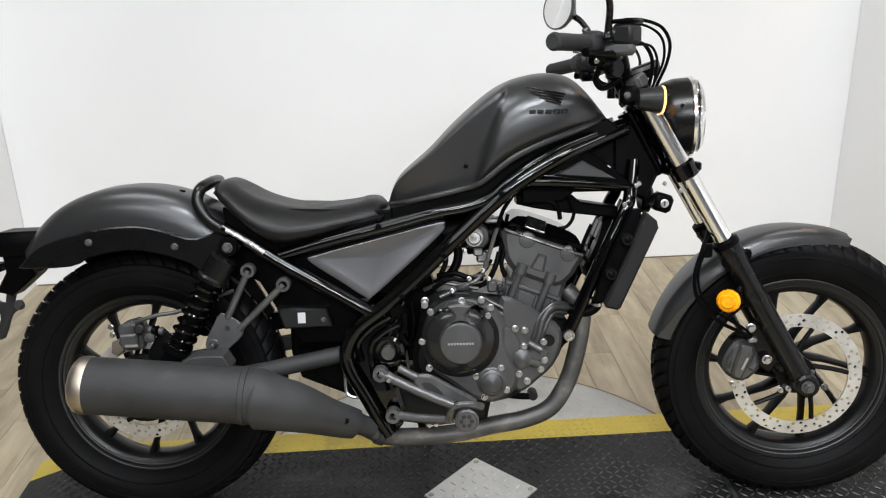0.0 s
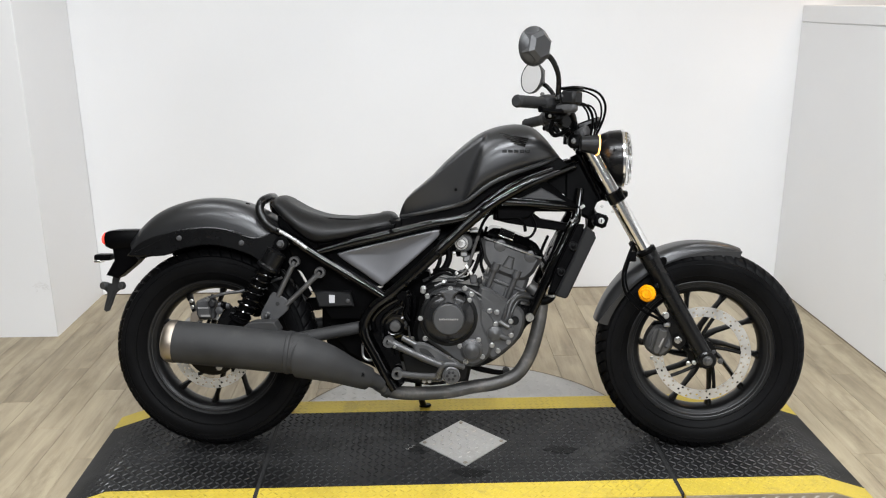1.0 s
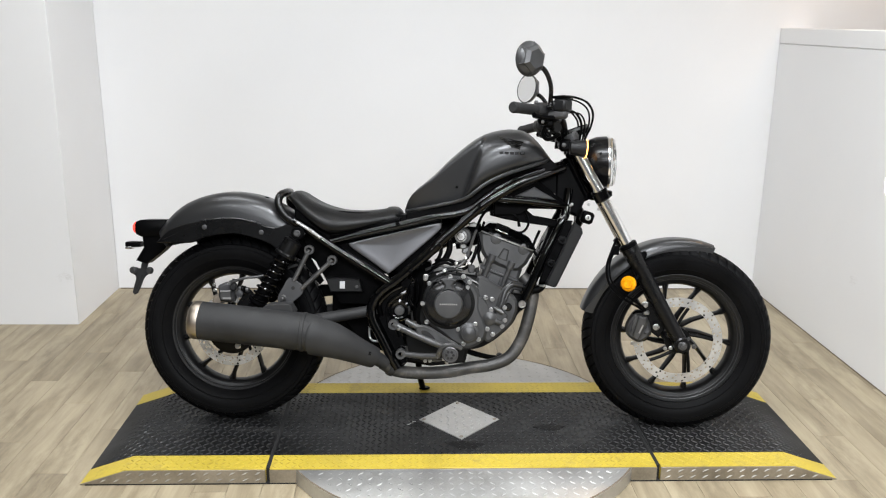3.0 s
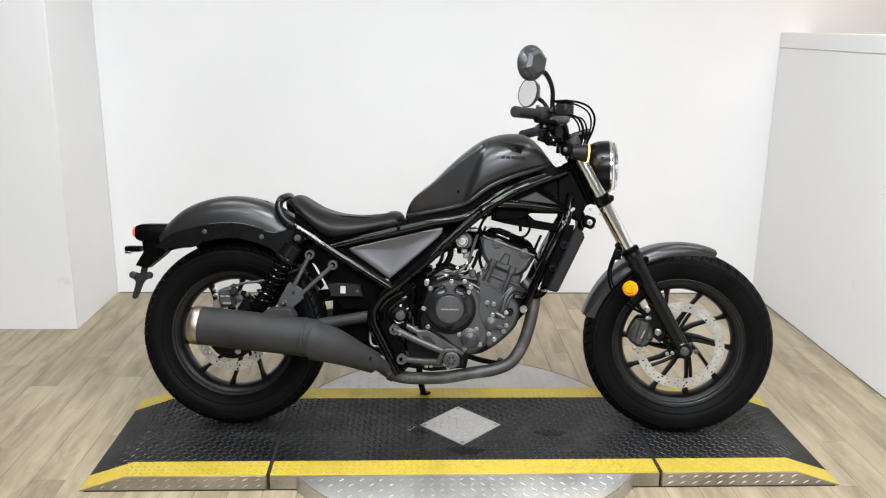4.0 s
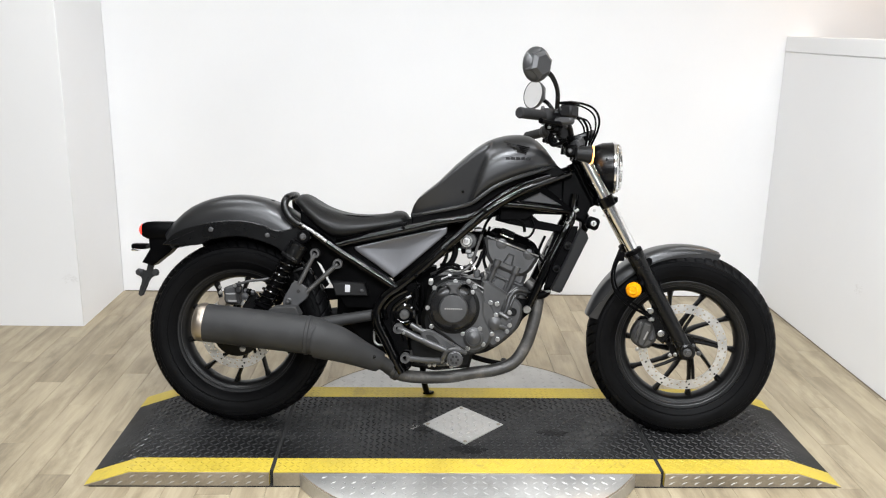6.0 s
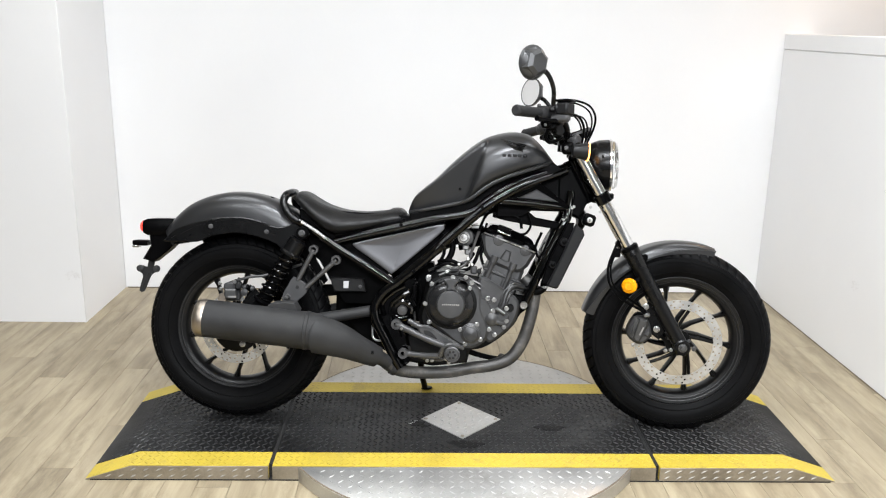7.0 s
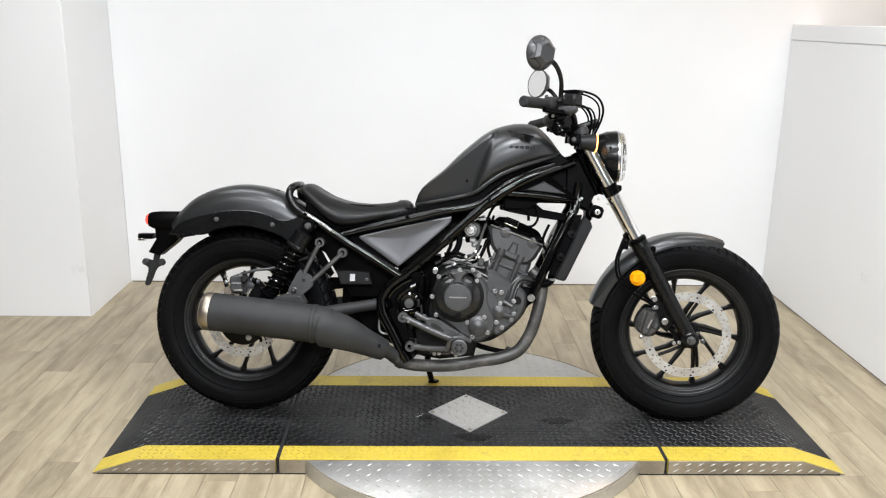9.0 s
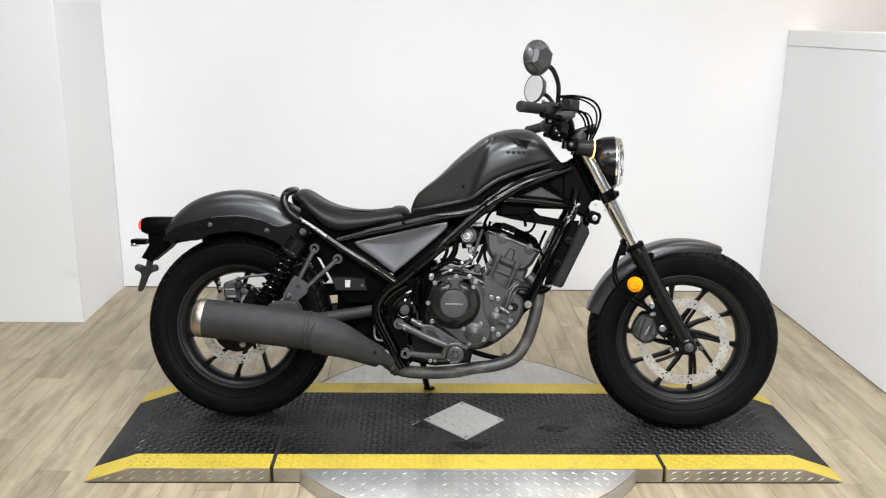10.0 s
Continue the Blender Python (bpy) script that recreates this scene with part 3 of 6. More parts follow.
RW, FW = (-0.757, 0.0, 0.310), (0.706, 0.0, 0.299)
# the front end is turned a little to the right about the raked steering axis
PIVOT, RAKE = Vector((0.30, 0, 0.905)), Vector((-0.499, 0, 0.866))
STEER = Matrix.Translation((0.012, 0, 0.006)) @ Matrix.Translation(PIVOT) @ Matrix.Rotation(radians(-6), 4, RAKE) @ Matrix.Translation(-PIVOT)


def steered(*obs):
    for ob in obs:
        ob.matrix_basis = STEER
    return obs[0]


def ring_y(cx, cz, r, y, n=48):
    return [(cx + r * math.cos(2 * math.pi * j / n), y, cz + r * math.sin(2 * math.pi * j / n)) for j in range(n)]


def drilled_disc(cx, cz, r0, r1, y0, y1, n, rows):
    """A brake disc with rows of round holes through it."""
    g = Geo()
    for k in range(rows):
        ra, rb = r0 + (r1 - r0) * k / rows, r0 + (r1 - r0) * (k + 1) / rows
        for i in range(n):
            a0, a1 = 2 * math.pi * (i + k * 0.5) / n, 2 * math.pi * (i + k * 0.5 + 1) / n
            am, rm = (a0 + a1) / 2, (ra + rb) / 2
            border = [(ra, a0), (ra, am), (ra, a1), (rm, a1), (rb, a1), (rb, am), (rb, a0), (rm, a0)]
            drilled = (i + 2 * k) % 3 != 0
            hr = 0.0040 if drilled else 0.0001
            pc = Vector((cx + rm * math.cos(am), 0, cz + rm * math.sin(am)))
            v = []
            for y in (y0, y1):
                out = [Vector((cx + r * math.cos(a), y, cz + r * math.sin(a))) for r, a in border]
                v += out
                for q in out:
                    d = Vector((q.x, 0, q.z)) - pc
                    w = pc + d.normalized() * hr
                    v.append(Vector((w.x, y, w.z)))
            f = []
            for j in range(8):
                j2 = (j + 1) % 8
                f += [(j, j2, 8 + j2, 8 + j), (16 + j, 24 + j, 24 + j2, 16 + j2), (8 + j, 8 + j2, 24 + j2, 24 + j)]
                if (k == 0 and j in (0, 1)) or (k == rows - 1 and j in (4, 5)):
                    f.append((j, 16 + j, 16 + j2, j2))
            g.add(v, f)
    return g


def wheel(name, centre, r, width, spokes, phase, disc_r, front):
    knob = 0.003 if front else 0.0006
    cx, _, cz = centre
    w = part("wheel", Geo().lathe([(0.026, -0.055), (0.037, -0.05), (0.041, -0.02), (0.041, 0.02), (0.037, 0.05), (0.026, 0.055)], (cx, 0, cz), (0, 1, 0), 32, caps=True), RIM, bike, f"black alloy {name} wheel")
    hw = width / 2
    prof = [(0.208, -hw * 0.62), (0.222, -hw * 0.80), (0.245, -hw * 0.97), (0.262, -hw), (0.280, -hw * 0.97), (r - 0.024, -hw * 0.82), (r - 0.015, -hw * 0.62), (r - 0.008, -hw * 0.32), (r - 0.006, 0)]
    prof += [(a, -b) for a, b in prof[-2::-1]]
    part("tyre", Geo().lathe(prof + [(0.2, hw * 0.55), (0.2, -hw * 0.55)], (cx, 0, cz), (0, 1, 0), 72).rings([ring_y(cx, cz, 0.2, -hw * 0.55, 72), ring_y(cx, cz, 0.208, -hw * 0.62, 72)], False), RUBBER, w, "worn black rubber tyre")
    ribs = Geo()
    for rr, yy in ((0.236, 0.905), (0.268, 0.995)):
        ribs.lathe([(rr - 0.0025, -hw * yy + 0.001), (rr - 0.001, -hw * yy - 0.0012), (rr + 0.001, -hw * yy - 0.0012), (rr + 0.0025, -hw * yy + 0.001)], (cx, 0, cz), (0, 1, 0), 72)
    part("sidewall_ring", ribs, RUBBER, w)
    blocks = Geo()
    count = 56
    lat = [(r - 0.032, 0.90), (r - 0.019, 0.82), (r - 0.009, 0.62), (r - 0.003, 0.36)]
    for side in (-1, 1):
        for i in range(count):
            a0 = 2 * math.pi * (i + (0.5 if side > 0 else 0)) / count
            da = 2 * math.pi / count * 0.76
            rings = []
            for k, (rr, yy) in enumerate(lat):
                skew = 0.03 * k
                rings.append([(cx + (rr + e) * math.cos(a0 + skew + u * da), side * hw * yy, cz + (rr + e) * math.sin(a0 + skew + u * da)) for u, e in ((0, -0.008 if front else -0.0035), (0.04, knob), (0.96, knob), (1, -0.008 if front else -0.0035))])
            blocks.rings(rings)
    part("tread_pattern", blocks, RUBBER, w, kind="stuff")
    mid = Geo()
    for i in range(count):
        a0 = 2 * math.pi * i / count
        for side in (-1, 1):
            rings = []
            for rr, yy, sk in ((r - 0.0025, 0.30, 0.0), (r - 0.0006, 0.06, 0.03)):
                rings.append([(cx + (rr + e) * math.cos(a0 + sk + u * 0.085), side * hw * yy, cz + (rr + e) * math.sin(a0 + sk + u * 0.085)) for u, e in ((0, -0.008), (0.05, knob * 0.5), (0.95, knob * 0.5), (1, -0.008))])
            mid.rings(rings)
    part("tread_pattern", mid, RUBBER, w, kind="stuff")
    rim = Geo().lathe([(0.214, -0.047), (0.216, -0.044), (0.208, -0.038), (0.190, -0.034), (0.182, -0.026), (0.176, 0.0), (0.182, 0.026), (0.190, 0.034), (0.208, 0.038), (0.216, 0.044), (0.214, 0.047), (0.2, 0.044), (0.19, 0.02), (0.19, -0.02), (0.2, -0.044)], (cx, 0, cz), (0, 1, 0), 72)
    rim.rings([ring_y(cx, cz, 0.2, -0.044, 72), ring_y(cx, cz, 0.214, -0.047, 72)], False)
    part("rim", rim, RIM_BARREL, w)
    part("rim_edge", Geo().lathe([(0.2145, -0.0495), (0.2178, -0.046), (0.2145, -0.0425), (0.198, -0.036), (0.196, -0.0385), (0.206, -0.0465)], (cx, 0, cz), (0, 1, 0), 72), RIM_LIP, w, "grey rim edge")
    for i in range(spokes):
        a = radians(phase + 360 / spokes * i)
        u = Vector((math.cos(a), 0, math.sin(a)))
        t = Vector((-math.sin(a), 0, math.cos(a)))
        c = Vector(centre)
        rings = []
        for rr, hw_, hy, tw in ((0.030, 0.0095, 0.026, 0.024), (0.070, 0.0078, 0.022, 0.023), (0.120, 0.0068, 0.018, 0.014), (0.160, 0.0072, 0.018, 0.004), (0.182, 0.0125, 0.02, 0.0)):
            p = c + u * rr + t * tw
            rings.append([p + t * (hw_ * math.cos(q)) + Vector((0, hy * math.sin(q), 0)) for q in [2 * math.pi * (j + 0.5) / 8 for j in range(8)]])
        part("spoke", Geo().rings(rings), RIM, w)
    yd = -0.068
    g = drilled_disc(cx, cz, disc_r - 0.029, disc_r, yd - 0.0025, yd + 0.0025, 42, 3)
    dk = part("brake_disc", g, DISC, w, "drilled steel brake disc", weld=2e-5)
    car = Geo().lathe([(0.024, yd - 0.004), (0.043, yd - 0.004), (0.043, yd + 0.003), (0.024, yd + 0.003)], (cx, 0, cz), (0, 1, 0), 32)
    part("disc_carrier", car, RIM, dk)
    for i in range(5):
        a = radians(phase + 72 * i)
        u, t = Vector((math.cos(a), 0, math.sin(a))), Vector((-math.sin(a), 0, math.cos(a)))
        hub = Vector((cx, yd, cz))
        part("carrier_arm", Geo().tube([hub + u * 0.034 + t * 0.024, hub + u * 0.075 + t * 0.022, hub + u * (disc_r - 0.031) + t * 0.017], [0.0062, 0.0055, 0.0055], 8, 2), RIM, dk)
    for i in range(5):
        a = radians(phase + 18 + 72 * i)
        part("disc_bolt", Geo().hex((cx + 0.035 * math.cos(a), yd - 0.004, cz + 0.035 * math.sin(a)), (0, -1, 0), 0.005, 0.005), ALLOY_DARK, dk)
    return w


steered(wheel("front", FW, 0.308, 0.128, 10, -6, 0.142, True))
wheel("rear", RW, 0.309, 0.146, 10, 12, 0.120, False)

# --- fork, axle, triple clamps ---
FORK_TOP, FORK_BOT = Vector((0.348, 0, 0.930)), Vector((0.712, 0, 0.293))
axis = (FORK_BOT - FORK_TOP).normalized()


def fork_at(s, y):
    p = FORK_TOP + (FORK_BOT - FORK_TOP) * s
    return Vector((p.x, y, p.z))


for y in (-0.108, 0.108):
    leg = part("fork_leg", Geo().tube([fork_at(s, y) for s in (0.50, 0.53, 0.56, 0.95, 1.0)], [0.0265, 0.029, 0.0255, 0.0235, 0.026], 18, 2), PAINT_DARK, bike, "satin black lower fork leg")
    part("stanchion", Geo().rod(fork_at(0.03, y), fork_at(0.52, y), 0.0188, 20), CHROME, leg, "chrome fork tube")
    part("dust_seal", Geo().lathe([(0.021, 0), (0.029, 0.004), (0.029, 0.016), (0.022, 0.02)], fork_at(0.485, y), axis, 20), PLASTIC, leg)
    low = Geo().lathe([(0.021, -0.018), (0.0265, -0.015), (0.0265, 0.015), (0.021, 0.018)], fork_at(0.25, y), axis, 20)
    low.box(*(fork_at(0.25, y) + Vector((0.024, 0, 0.008))), 0.018, 0.022, 0.02, 0.004)
    part("clamp", low, GLOSS, leg, "black pinch clamp on the fork tube")
    part("axle_boss", Geo().lathe([(0.0, -0.030), (0.021, -0.030), (0.026, -0.026), (0.026, 0.022), (0.0, 0.022)], fork_at(0.995, y), (0, 1, 0), 24), PAINT_DARK, leg)
    part("tube_top", Geo().rod(fork_at(-0.02, y), fork_at(0.04, y), 0.0195, 20), PAINT_DARK, leg)
    part("cap_bolt", Geo().hex(fork_at(-0.005, y), -axis, 0.014, 0.012), PLASTIC, leg)
    steered(leg)
steered(part("axle_nut", Geo().hex(fork_at(0.995, -0.138), (0, -1, 0), 0.0115, 0.012).lathe([(0.0, 0.012), (0.006, 0.012), (0.006, 0.016), (0.0, 0.016)], fork_at(0.995, -0.138), (0, -1, 0), 12), ALLOY, bike, "grey axle nut"))
steered(part("axle_pinch_bolt", Geo().hex(fork_at(0.995, -0.13) + Vector((0.037, 0, -0.002)), (0, -1, 0), 0.0065, 0.008), ALLOY, bike))
steered(part("front_axle", Geo().rod((FW[0], -0.13, FW[2] - 0.006), (FW[0], 0.13, FW[2] - 0.006), 0.0095, 14), BOLT, bike))
for s, th, nm in ((0.03, 0.026, "upper_triple_clamp"), (0.24, 0.03, "lower_triple_clamp")):
    p = fork_at(s, 0)
    m = Matrix.Translation(p) @ Matrix.Rotation(math.atan2(-axis.x, -axis.z), 4, "Y")
    g = Geo().box(0, 0, 0, 0.044, 0.222, th, 0.008, m).box(-0.018, 0, 0, 0.04, 0.09, th, 0.01, m)
    steered(part(nm, g, GLOSS, bike))
part("head_cover", Geo().prism([(0.300, 0.855), (0.345, 0.875), (0.405, 0.765), (0.375, 0.700), (0.300, 0.735)], -0.05, 0.05, 0.008), PLASTIC, bike)
knurl = Geo().lathe([(0.0, -0.016), (0.020, -0.016), (0.022, -0.012), (0.022, 0.012), (0.019, 0.016), (0.0, 0.017)], (0.348, -0.072, 0.955), -axis, 28)
for k in range(18):
    q = 2 * math.pi * k / 18
    e1, e2 = Vector((0, 1, 0)), axis.cross(Vector((0, 1, 0)))
    c_ = Vector((0.348, -0.072, 0.955)) + (e1 * math.cos(q) + e2 * math.sin(q)) * 0.0218
    knurl.rod(c_ - axis * 0.011, c_ + axis * 0.011, 0.0018, 6)
part("knurled_cap", knurl, ALLOY_DARK, bike, "knurled dark cap on the top clamp")
part("clamp_end", Geo().box(0.322, -0.112, 0.930, 0.042, 0.030, 0.040, 0.009), PLASTIC, bike)
part("clamp_bolt", Geo().hex((0.315, -0.128, 0.930), (0, -1, 0), 0.006, 0.006), ALLOY, bike)
part("steering_head", Geo().rod(fork_at(0.05, 0) + Vector((-0.022, 0, 0.0)), fork_at(0.27, 0) + Vector((-0.03, 0, 0)), 0.027, 24), GLOSS, bike, "black steering head tube")
part("fork_ear", Geo().lathe([(0.014, -0.012), (0.0205, -0.010), (0.024, 0.010), (0.0285, 0.036), (0.027, 0.038)], (0.344, -0.138, 0.921), (1, 0.02, -0.06), 24, caps=True), GREY_PLASTIC, bike, "black headlight bracket barrel")
part("fork_ear", Geo().lathe([(0.012, -0.030), (0.018, -0.024), (0.024, 0.010), (0.0285, 0.036), (0.027, 0.038)], (0.374, 0.094, 0.921), (1, -0.1, -0.06), 24, caps=True), PAINT_DARK, bike, "black headlight bracket barrel")
part("position_light", Geo().lathe([(0.0270, 0.0382), (0.0287, 0.0388), (0.0287, 0.0415), (0.026, 0.0425), (0.0, 0.0425)], (0.344, -0.138, 0.921), (1, 0.02, -0.06), 28), AMBER_LIT, bike, "lit amber position light ring")
part("position_light", Geo().lathe([(0.0270, 0.0382), (0.0287, 0.0388), (0.0287, 0.0415), (0.026, 0.0425), (0.0, 0.0425)], (0.374, 0.094, 0.921), (1, -0.1, -0.06), 28), AMBER_LIT, bike, "lit amber position light ring")

# --- headlight ---
HL = (0.372, -0.008, 0.880)
shell = part("headlight", Geo().lathe([(0.0, 0.006), (0.03, 0.008), (0.055, 0.018), (0.075, 0.044), (0.083, 0.066), (0.0845, 0.098), (0.082, 0.1), (0.078, 0.098)], HL, (1, -0.105, 0.02), 48), PAINT_DARK, bike, "round black headlight shell")
part("bezel", Geo().lathe([(0.083, 0.098), (0.0875, 0.1), (0.0875, 0.106), (0.082, 0.109), (0.078, 0.104)], HL, (1, -0.105, 0.02), 48), CHROME, shell, "thin chrome trim ring")
part("reflector", Geo().lathe([(0.0, 0.062), (0.03, 0.066), (0.055, 0.08), (0.078, 0.102)], HL, (1, -0.105, 0.02), 40), CHROME, shell, "chrome reflector bowl")
lens = part("lens", Geo().lathe([(0.080, 0.104), (0.079, 0.118), (0.072, 0.125), (0.04, 0.130), (0.0, 0.131)], HL, (1, -0.105, 0.02), 48), GLASS, shell, "clear headlight lens")
lens.visible_shadow = False
for a in (45, 135, 225, 315):
    y, z = 0.036 * math.cos(radians(a)), 0.036 * math.sin(radians(a))
    part("lamp_unit", Geo().lathe([(0.02, 0.07), (0.022, 0.095), (0.016, 0.1), (0.0, 0.102)], (HL[0], y, HL[2] + z), (1, -0.105, 0.02), 20), CHROME, shell)
part("shell_screw", Geo().hex((0.438, -0.092, 0.905), (0, -1, 0.1), 0.005, 0.004), PLASTIC, shell)

# --- front fender ---
def fender(cx, cz, spans, half, shoulder, thick, n=40):
    """A bent guard: spans gives angle, crown radius, side radius; the section is rounded at its shoulders."""
    fr, fs = curve_at([(a, r) for a, r, _ in spans]), curve_at([(a, s) for a, _, s in spans])
    fh = curve_at([(spans[0][0], half[0]), ((spans[0][0] + spans[-1][0]) / 2, half[1]), (spans[-1][0], half[2])])
    rings = []
    for i in range(n + 1):
        a = spans[0][0] + (spans[-1][0] - spans[0][0]) * i / n
        u = Vector((math.cos(radians(a)), 0, math.sin(radians(a))))
        c = Vector((cx, 0, cz))
        r, s, h = fr(a), fs(a), fh(a)
        sec = [(s, -h)]
        for k in range(7):
            q = radians(90 * k / 6)
            sec.append((r - shoulder * (1 - math.sin(q)), -(h - shoulder * 0.9 * (1 - math.cos(q)))))
        sec += [(r + 0.002, 0.0)] + [(x, -y) for x, y in sec[::-1]]
        inner = [(x - (thick if 0 < k < len(sec) - 1 else 0), y * (1 - thick / h)) for k, (x, y) in enumerate(sec)][::-1]
        rings.append([c + u * x + Vector((0, y, 0)) for x, y in sec + inner])
    return Geo().rings(rings)


ff = part("front_fender", fender(0.705, 0.308, [(69, 0.319, 0.316), (76, 0.321, 0.306), (86, 0.322, 0.298), (105, 0.322, 0.290), (125, 0.319, 0.288), (145, 0.320, 0.292), (158, 0.322, 0.302), (166, 0.324, 0.315)], (0.035, 0.073, 0.06), 0.036, 0.003), PAINT, bike, "satin graphite front mudguard")
steered(ff)
for y in (-0.080, 0.080):
    part("fender_bracket", Geo().prism(smooth_outline([(0.530, 0.560), (0.585, 0.592), (0.592, 0.570), (0.560, 0.545)], 3), min(y, y * 0.86), max(y, y * 0.86), 0.003), PLASTIC, ff)
part("fender_bolt", Geo().hex((0.57, -0.084, 0.565), (0, -1, 0), 0.006, 0.005), PLASTIC, ff)

# --- front signals, caliper, hoses ---
for y in (-0.15, 0.15):
    s = part("turn_signal", Geo().lathe([(0.0, -0.026), (0.015, -0.024), (0.023, -0.015), (0.0255, 0.0)], (0.531, y, 0.496), (-0.35, math.copysign(1, y), 0.05), 28), PLASTIC, bike, "round amber front turn signal")
    part("lens", Geo().lathe([(0.0250, 0.0), (0.0250, 0.005), (0.021, 0.010), (0.0165, 0.0105), (0.013, 0.0145), (0.008, 0.0135), (0.0, 0.0155)], (0.531, y, 0.496), (-0.35, math.copysign(1, y), 0.05), 14), AMBER, s, "faceted amber lens", sharp=6)
    part("stalk", Geo().rod((0.556, y * 0.85, 0.505), (0.575, y * 0.7, 0.535), 0.008), PLASTIC, s)
    steered(s)
cal = smooth_outline([(0.566, 0.390), (0.600, 0.383), (0.615, 0.333), (0.611, 0.318), (0.582, 0.295), (0.556, 0.303), (0.536, 0.322), (0.538, 0.349), (0.552, 0.376)], 2)
k = part("brake_caliper", Geo().prism(cal, -0.106, -0.045, 0.008), ALLOY, bike, "grey front brake caliper")
steered(k)
part("caliper_body", Geo().prism([(0.571, 0.384), (0.597, 0.378), (0.601, 0.365), (0.574, 0.302), (0.558, 0.308), (0.554, 0.321)], -0.117, -0.10, 0.005), ALLOY, k)
part("caliper_lobe", Geo().prism([(0.604, 0.360), (0.611, 0.335), (0.601, 0.321), (0.589, 0.328)], -0.112, -0.10, 0.004), ALLOY_DARK, k)
part("caliper_lobe", Geo().prism([(0.557, 0.374), (0.544, 0.349), (0.544, 0.328), (0.551, 0.331)], -0.112, -0.10, 0.004), ALLOY_DARK, k)
part("bridge", Geo().box(0.582, -0.07, 0.345, 0.05, 0.05, 0.1, 0.01), PLASTIC, k)
part("caliper_mark", Geo().box(0, 0, 0, 0.005, 0.001, 0.030, 0.0003, Matrix.Translation((0.58, -0.1178, 0.342)) @ Matrix.Rotation(radians(24), 4, "Y")), GREY_MARK, k)
part("caliper_bracket", Geo().prism([(0.60, 0.44), (0.64, 0.405), (0.66, 0.34), (0.64, 0.31), (0.60, 0.34), (0.59, 0.40)], -0.095, -0.08, 0.004), PAINT_DARK, k)
for x, z in ((0.590, 0.423), (0.628, 0.350), (0.555, 0.294), (0.660, 0.280), (0.677, 0.283)):
    part("caliper_bolt", Geo().hex((x, -0.112, z), (0, -1, 0), 0.0085 if z > 0.34 else 0.005, 0.01), BOLT, k)
part("brake_hose", Geo().tube([(0.505, -0.060, 0.665), (0.500, -0.095, 0.640), (0.482, -0.118, 0.605), (0.463, -0.125, 0.545), (0.472, -0.128, 0.490), (0.515, -0.128, 0.445), (0.570, -0.122, 0.415), (0.596, -0.11, 0.398)], 0.0044, 8), PLASTIC, bike, "black brake hose")
part("sensor_cable", Geo().tube([(0.485, -0.115, 0.590), (0.472, -0.120, 0.545), (0.482, -0.124, 0.495), (0.525, -0.124, 0.455), (0.575, -0.12, 0.424), (0.60, -0.105, 0.40)], 0.003, 6), PLASTIC, bike)
part("hose_clip", Geo().box(0.492, -0.112, 0.597, 0.022, 0.014, 0.03, 0.003), PLASTIC, bike)
part("hose_clip", Geo().box(0.597, -0.11, 0.396, 0.02, 0.014, 0.014, 0.003), BOLT, bike)

# --- frame ---
RAIL = [(0.325, -0.06, 0.872), (0.20, -0.10, 0.832), (0.127, -0.115, 0.797), (0.068, -0.12, 0.758), (0.010, -0.122, 0.715), (-0.10, -0.122, 0.693), (-0.20, -0.12, 0.668), (-0.345, -0.115, 0.633), (-0.44, -0.115, 0.606)]
SPAR = [(0.325, -0.06, 0.862), (0.195, -0.10, 0.812), (0.110, -0.115, 0.768), (0.045, -0.12, 0.722), (-0.055, -0.122, 0.632), (-0.13, -0.122, 0.560), (-0.205, -0.122, 0.495), (-0.262, -0.122, 0.452), (-0.290, -0.12, 0.405), (-0.288, -0.118, 0.36), (-0.258, -0.115, 0.30), (-0.225, -0.112, 0.235), (-0.205, -0.11, 0.20)]
STAY = [(-0.545, -0.112, 0.674), (-0.49, -0.118, 0.642), (-0.444, -0.12, 0.610), (-0.385, -0.122, 0.573), (-0.302, -0.122, 0.523), (-0.230, -0.122, 0.478)]
DOWN = [(0.345, -0.05, 0.79), (0.333, -0.075, 0.715), (0.320, -0.085, 0.685), (0.264, -0.09, 0.567), (0.198, -0.09, 0.420)]
for side in (1, -1):
    for nm, line, r in (("top_rail", RAIL, 0.0125), ("main_spar", SPAR, 0.0165), ("rear_stay", STAY, 0.0145), ("down_tube", DOWN, 0.0145)):
        part(nm, Geo().tube([(x, y * side, z) for x, y, z in line], r, 14, 6), GLOSS, bike)
    part("lower_brace", Geo().tube([(0.335, -0.07 * side, 0.735), (0.22, -0.095 * side, 0.748), (0.10, -0.11 * side, 0.757)], 0.011, 12, 4), GLOSS, bike)
    g = Geo().prism([(0.115, 0.757), (0.225, 0.815), (0.245, 0.815), (0.345, 0.737)], -0.088, -0.072, 0.003)
    part("frame_gusset", g if side > 0 else g.mirrored(), GLOSS, bike)
    g = Geo().prism([(0.165, 0.766), (0.228, 0.796), (0.300, 0.755)], -0.094, -0.086, 0.004)
    part("gusset_panel", g if side > 0 else g.mirrored(), GUSSET_GREY, bike, "satin dark grey gusset panel")
    g = Geo().prism(smooth_outline([(-0.205, 0.205), (-0.278, 0.33), (-0.290, 0.41), (-0.235, 0.47), (-0.165, 0.50), (-0.150, 0.42), (-0.185, 0.33), (-0.17, 0.235)], 3), -0.10, -0.065, 0.008)
    part("pivot_plate", g if side > 0 else g.mirrored(), GLOSS, bike, "black swingarm pivot plate")
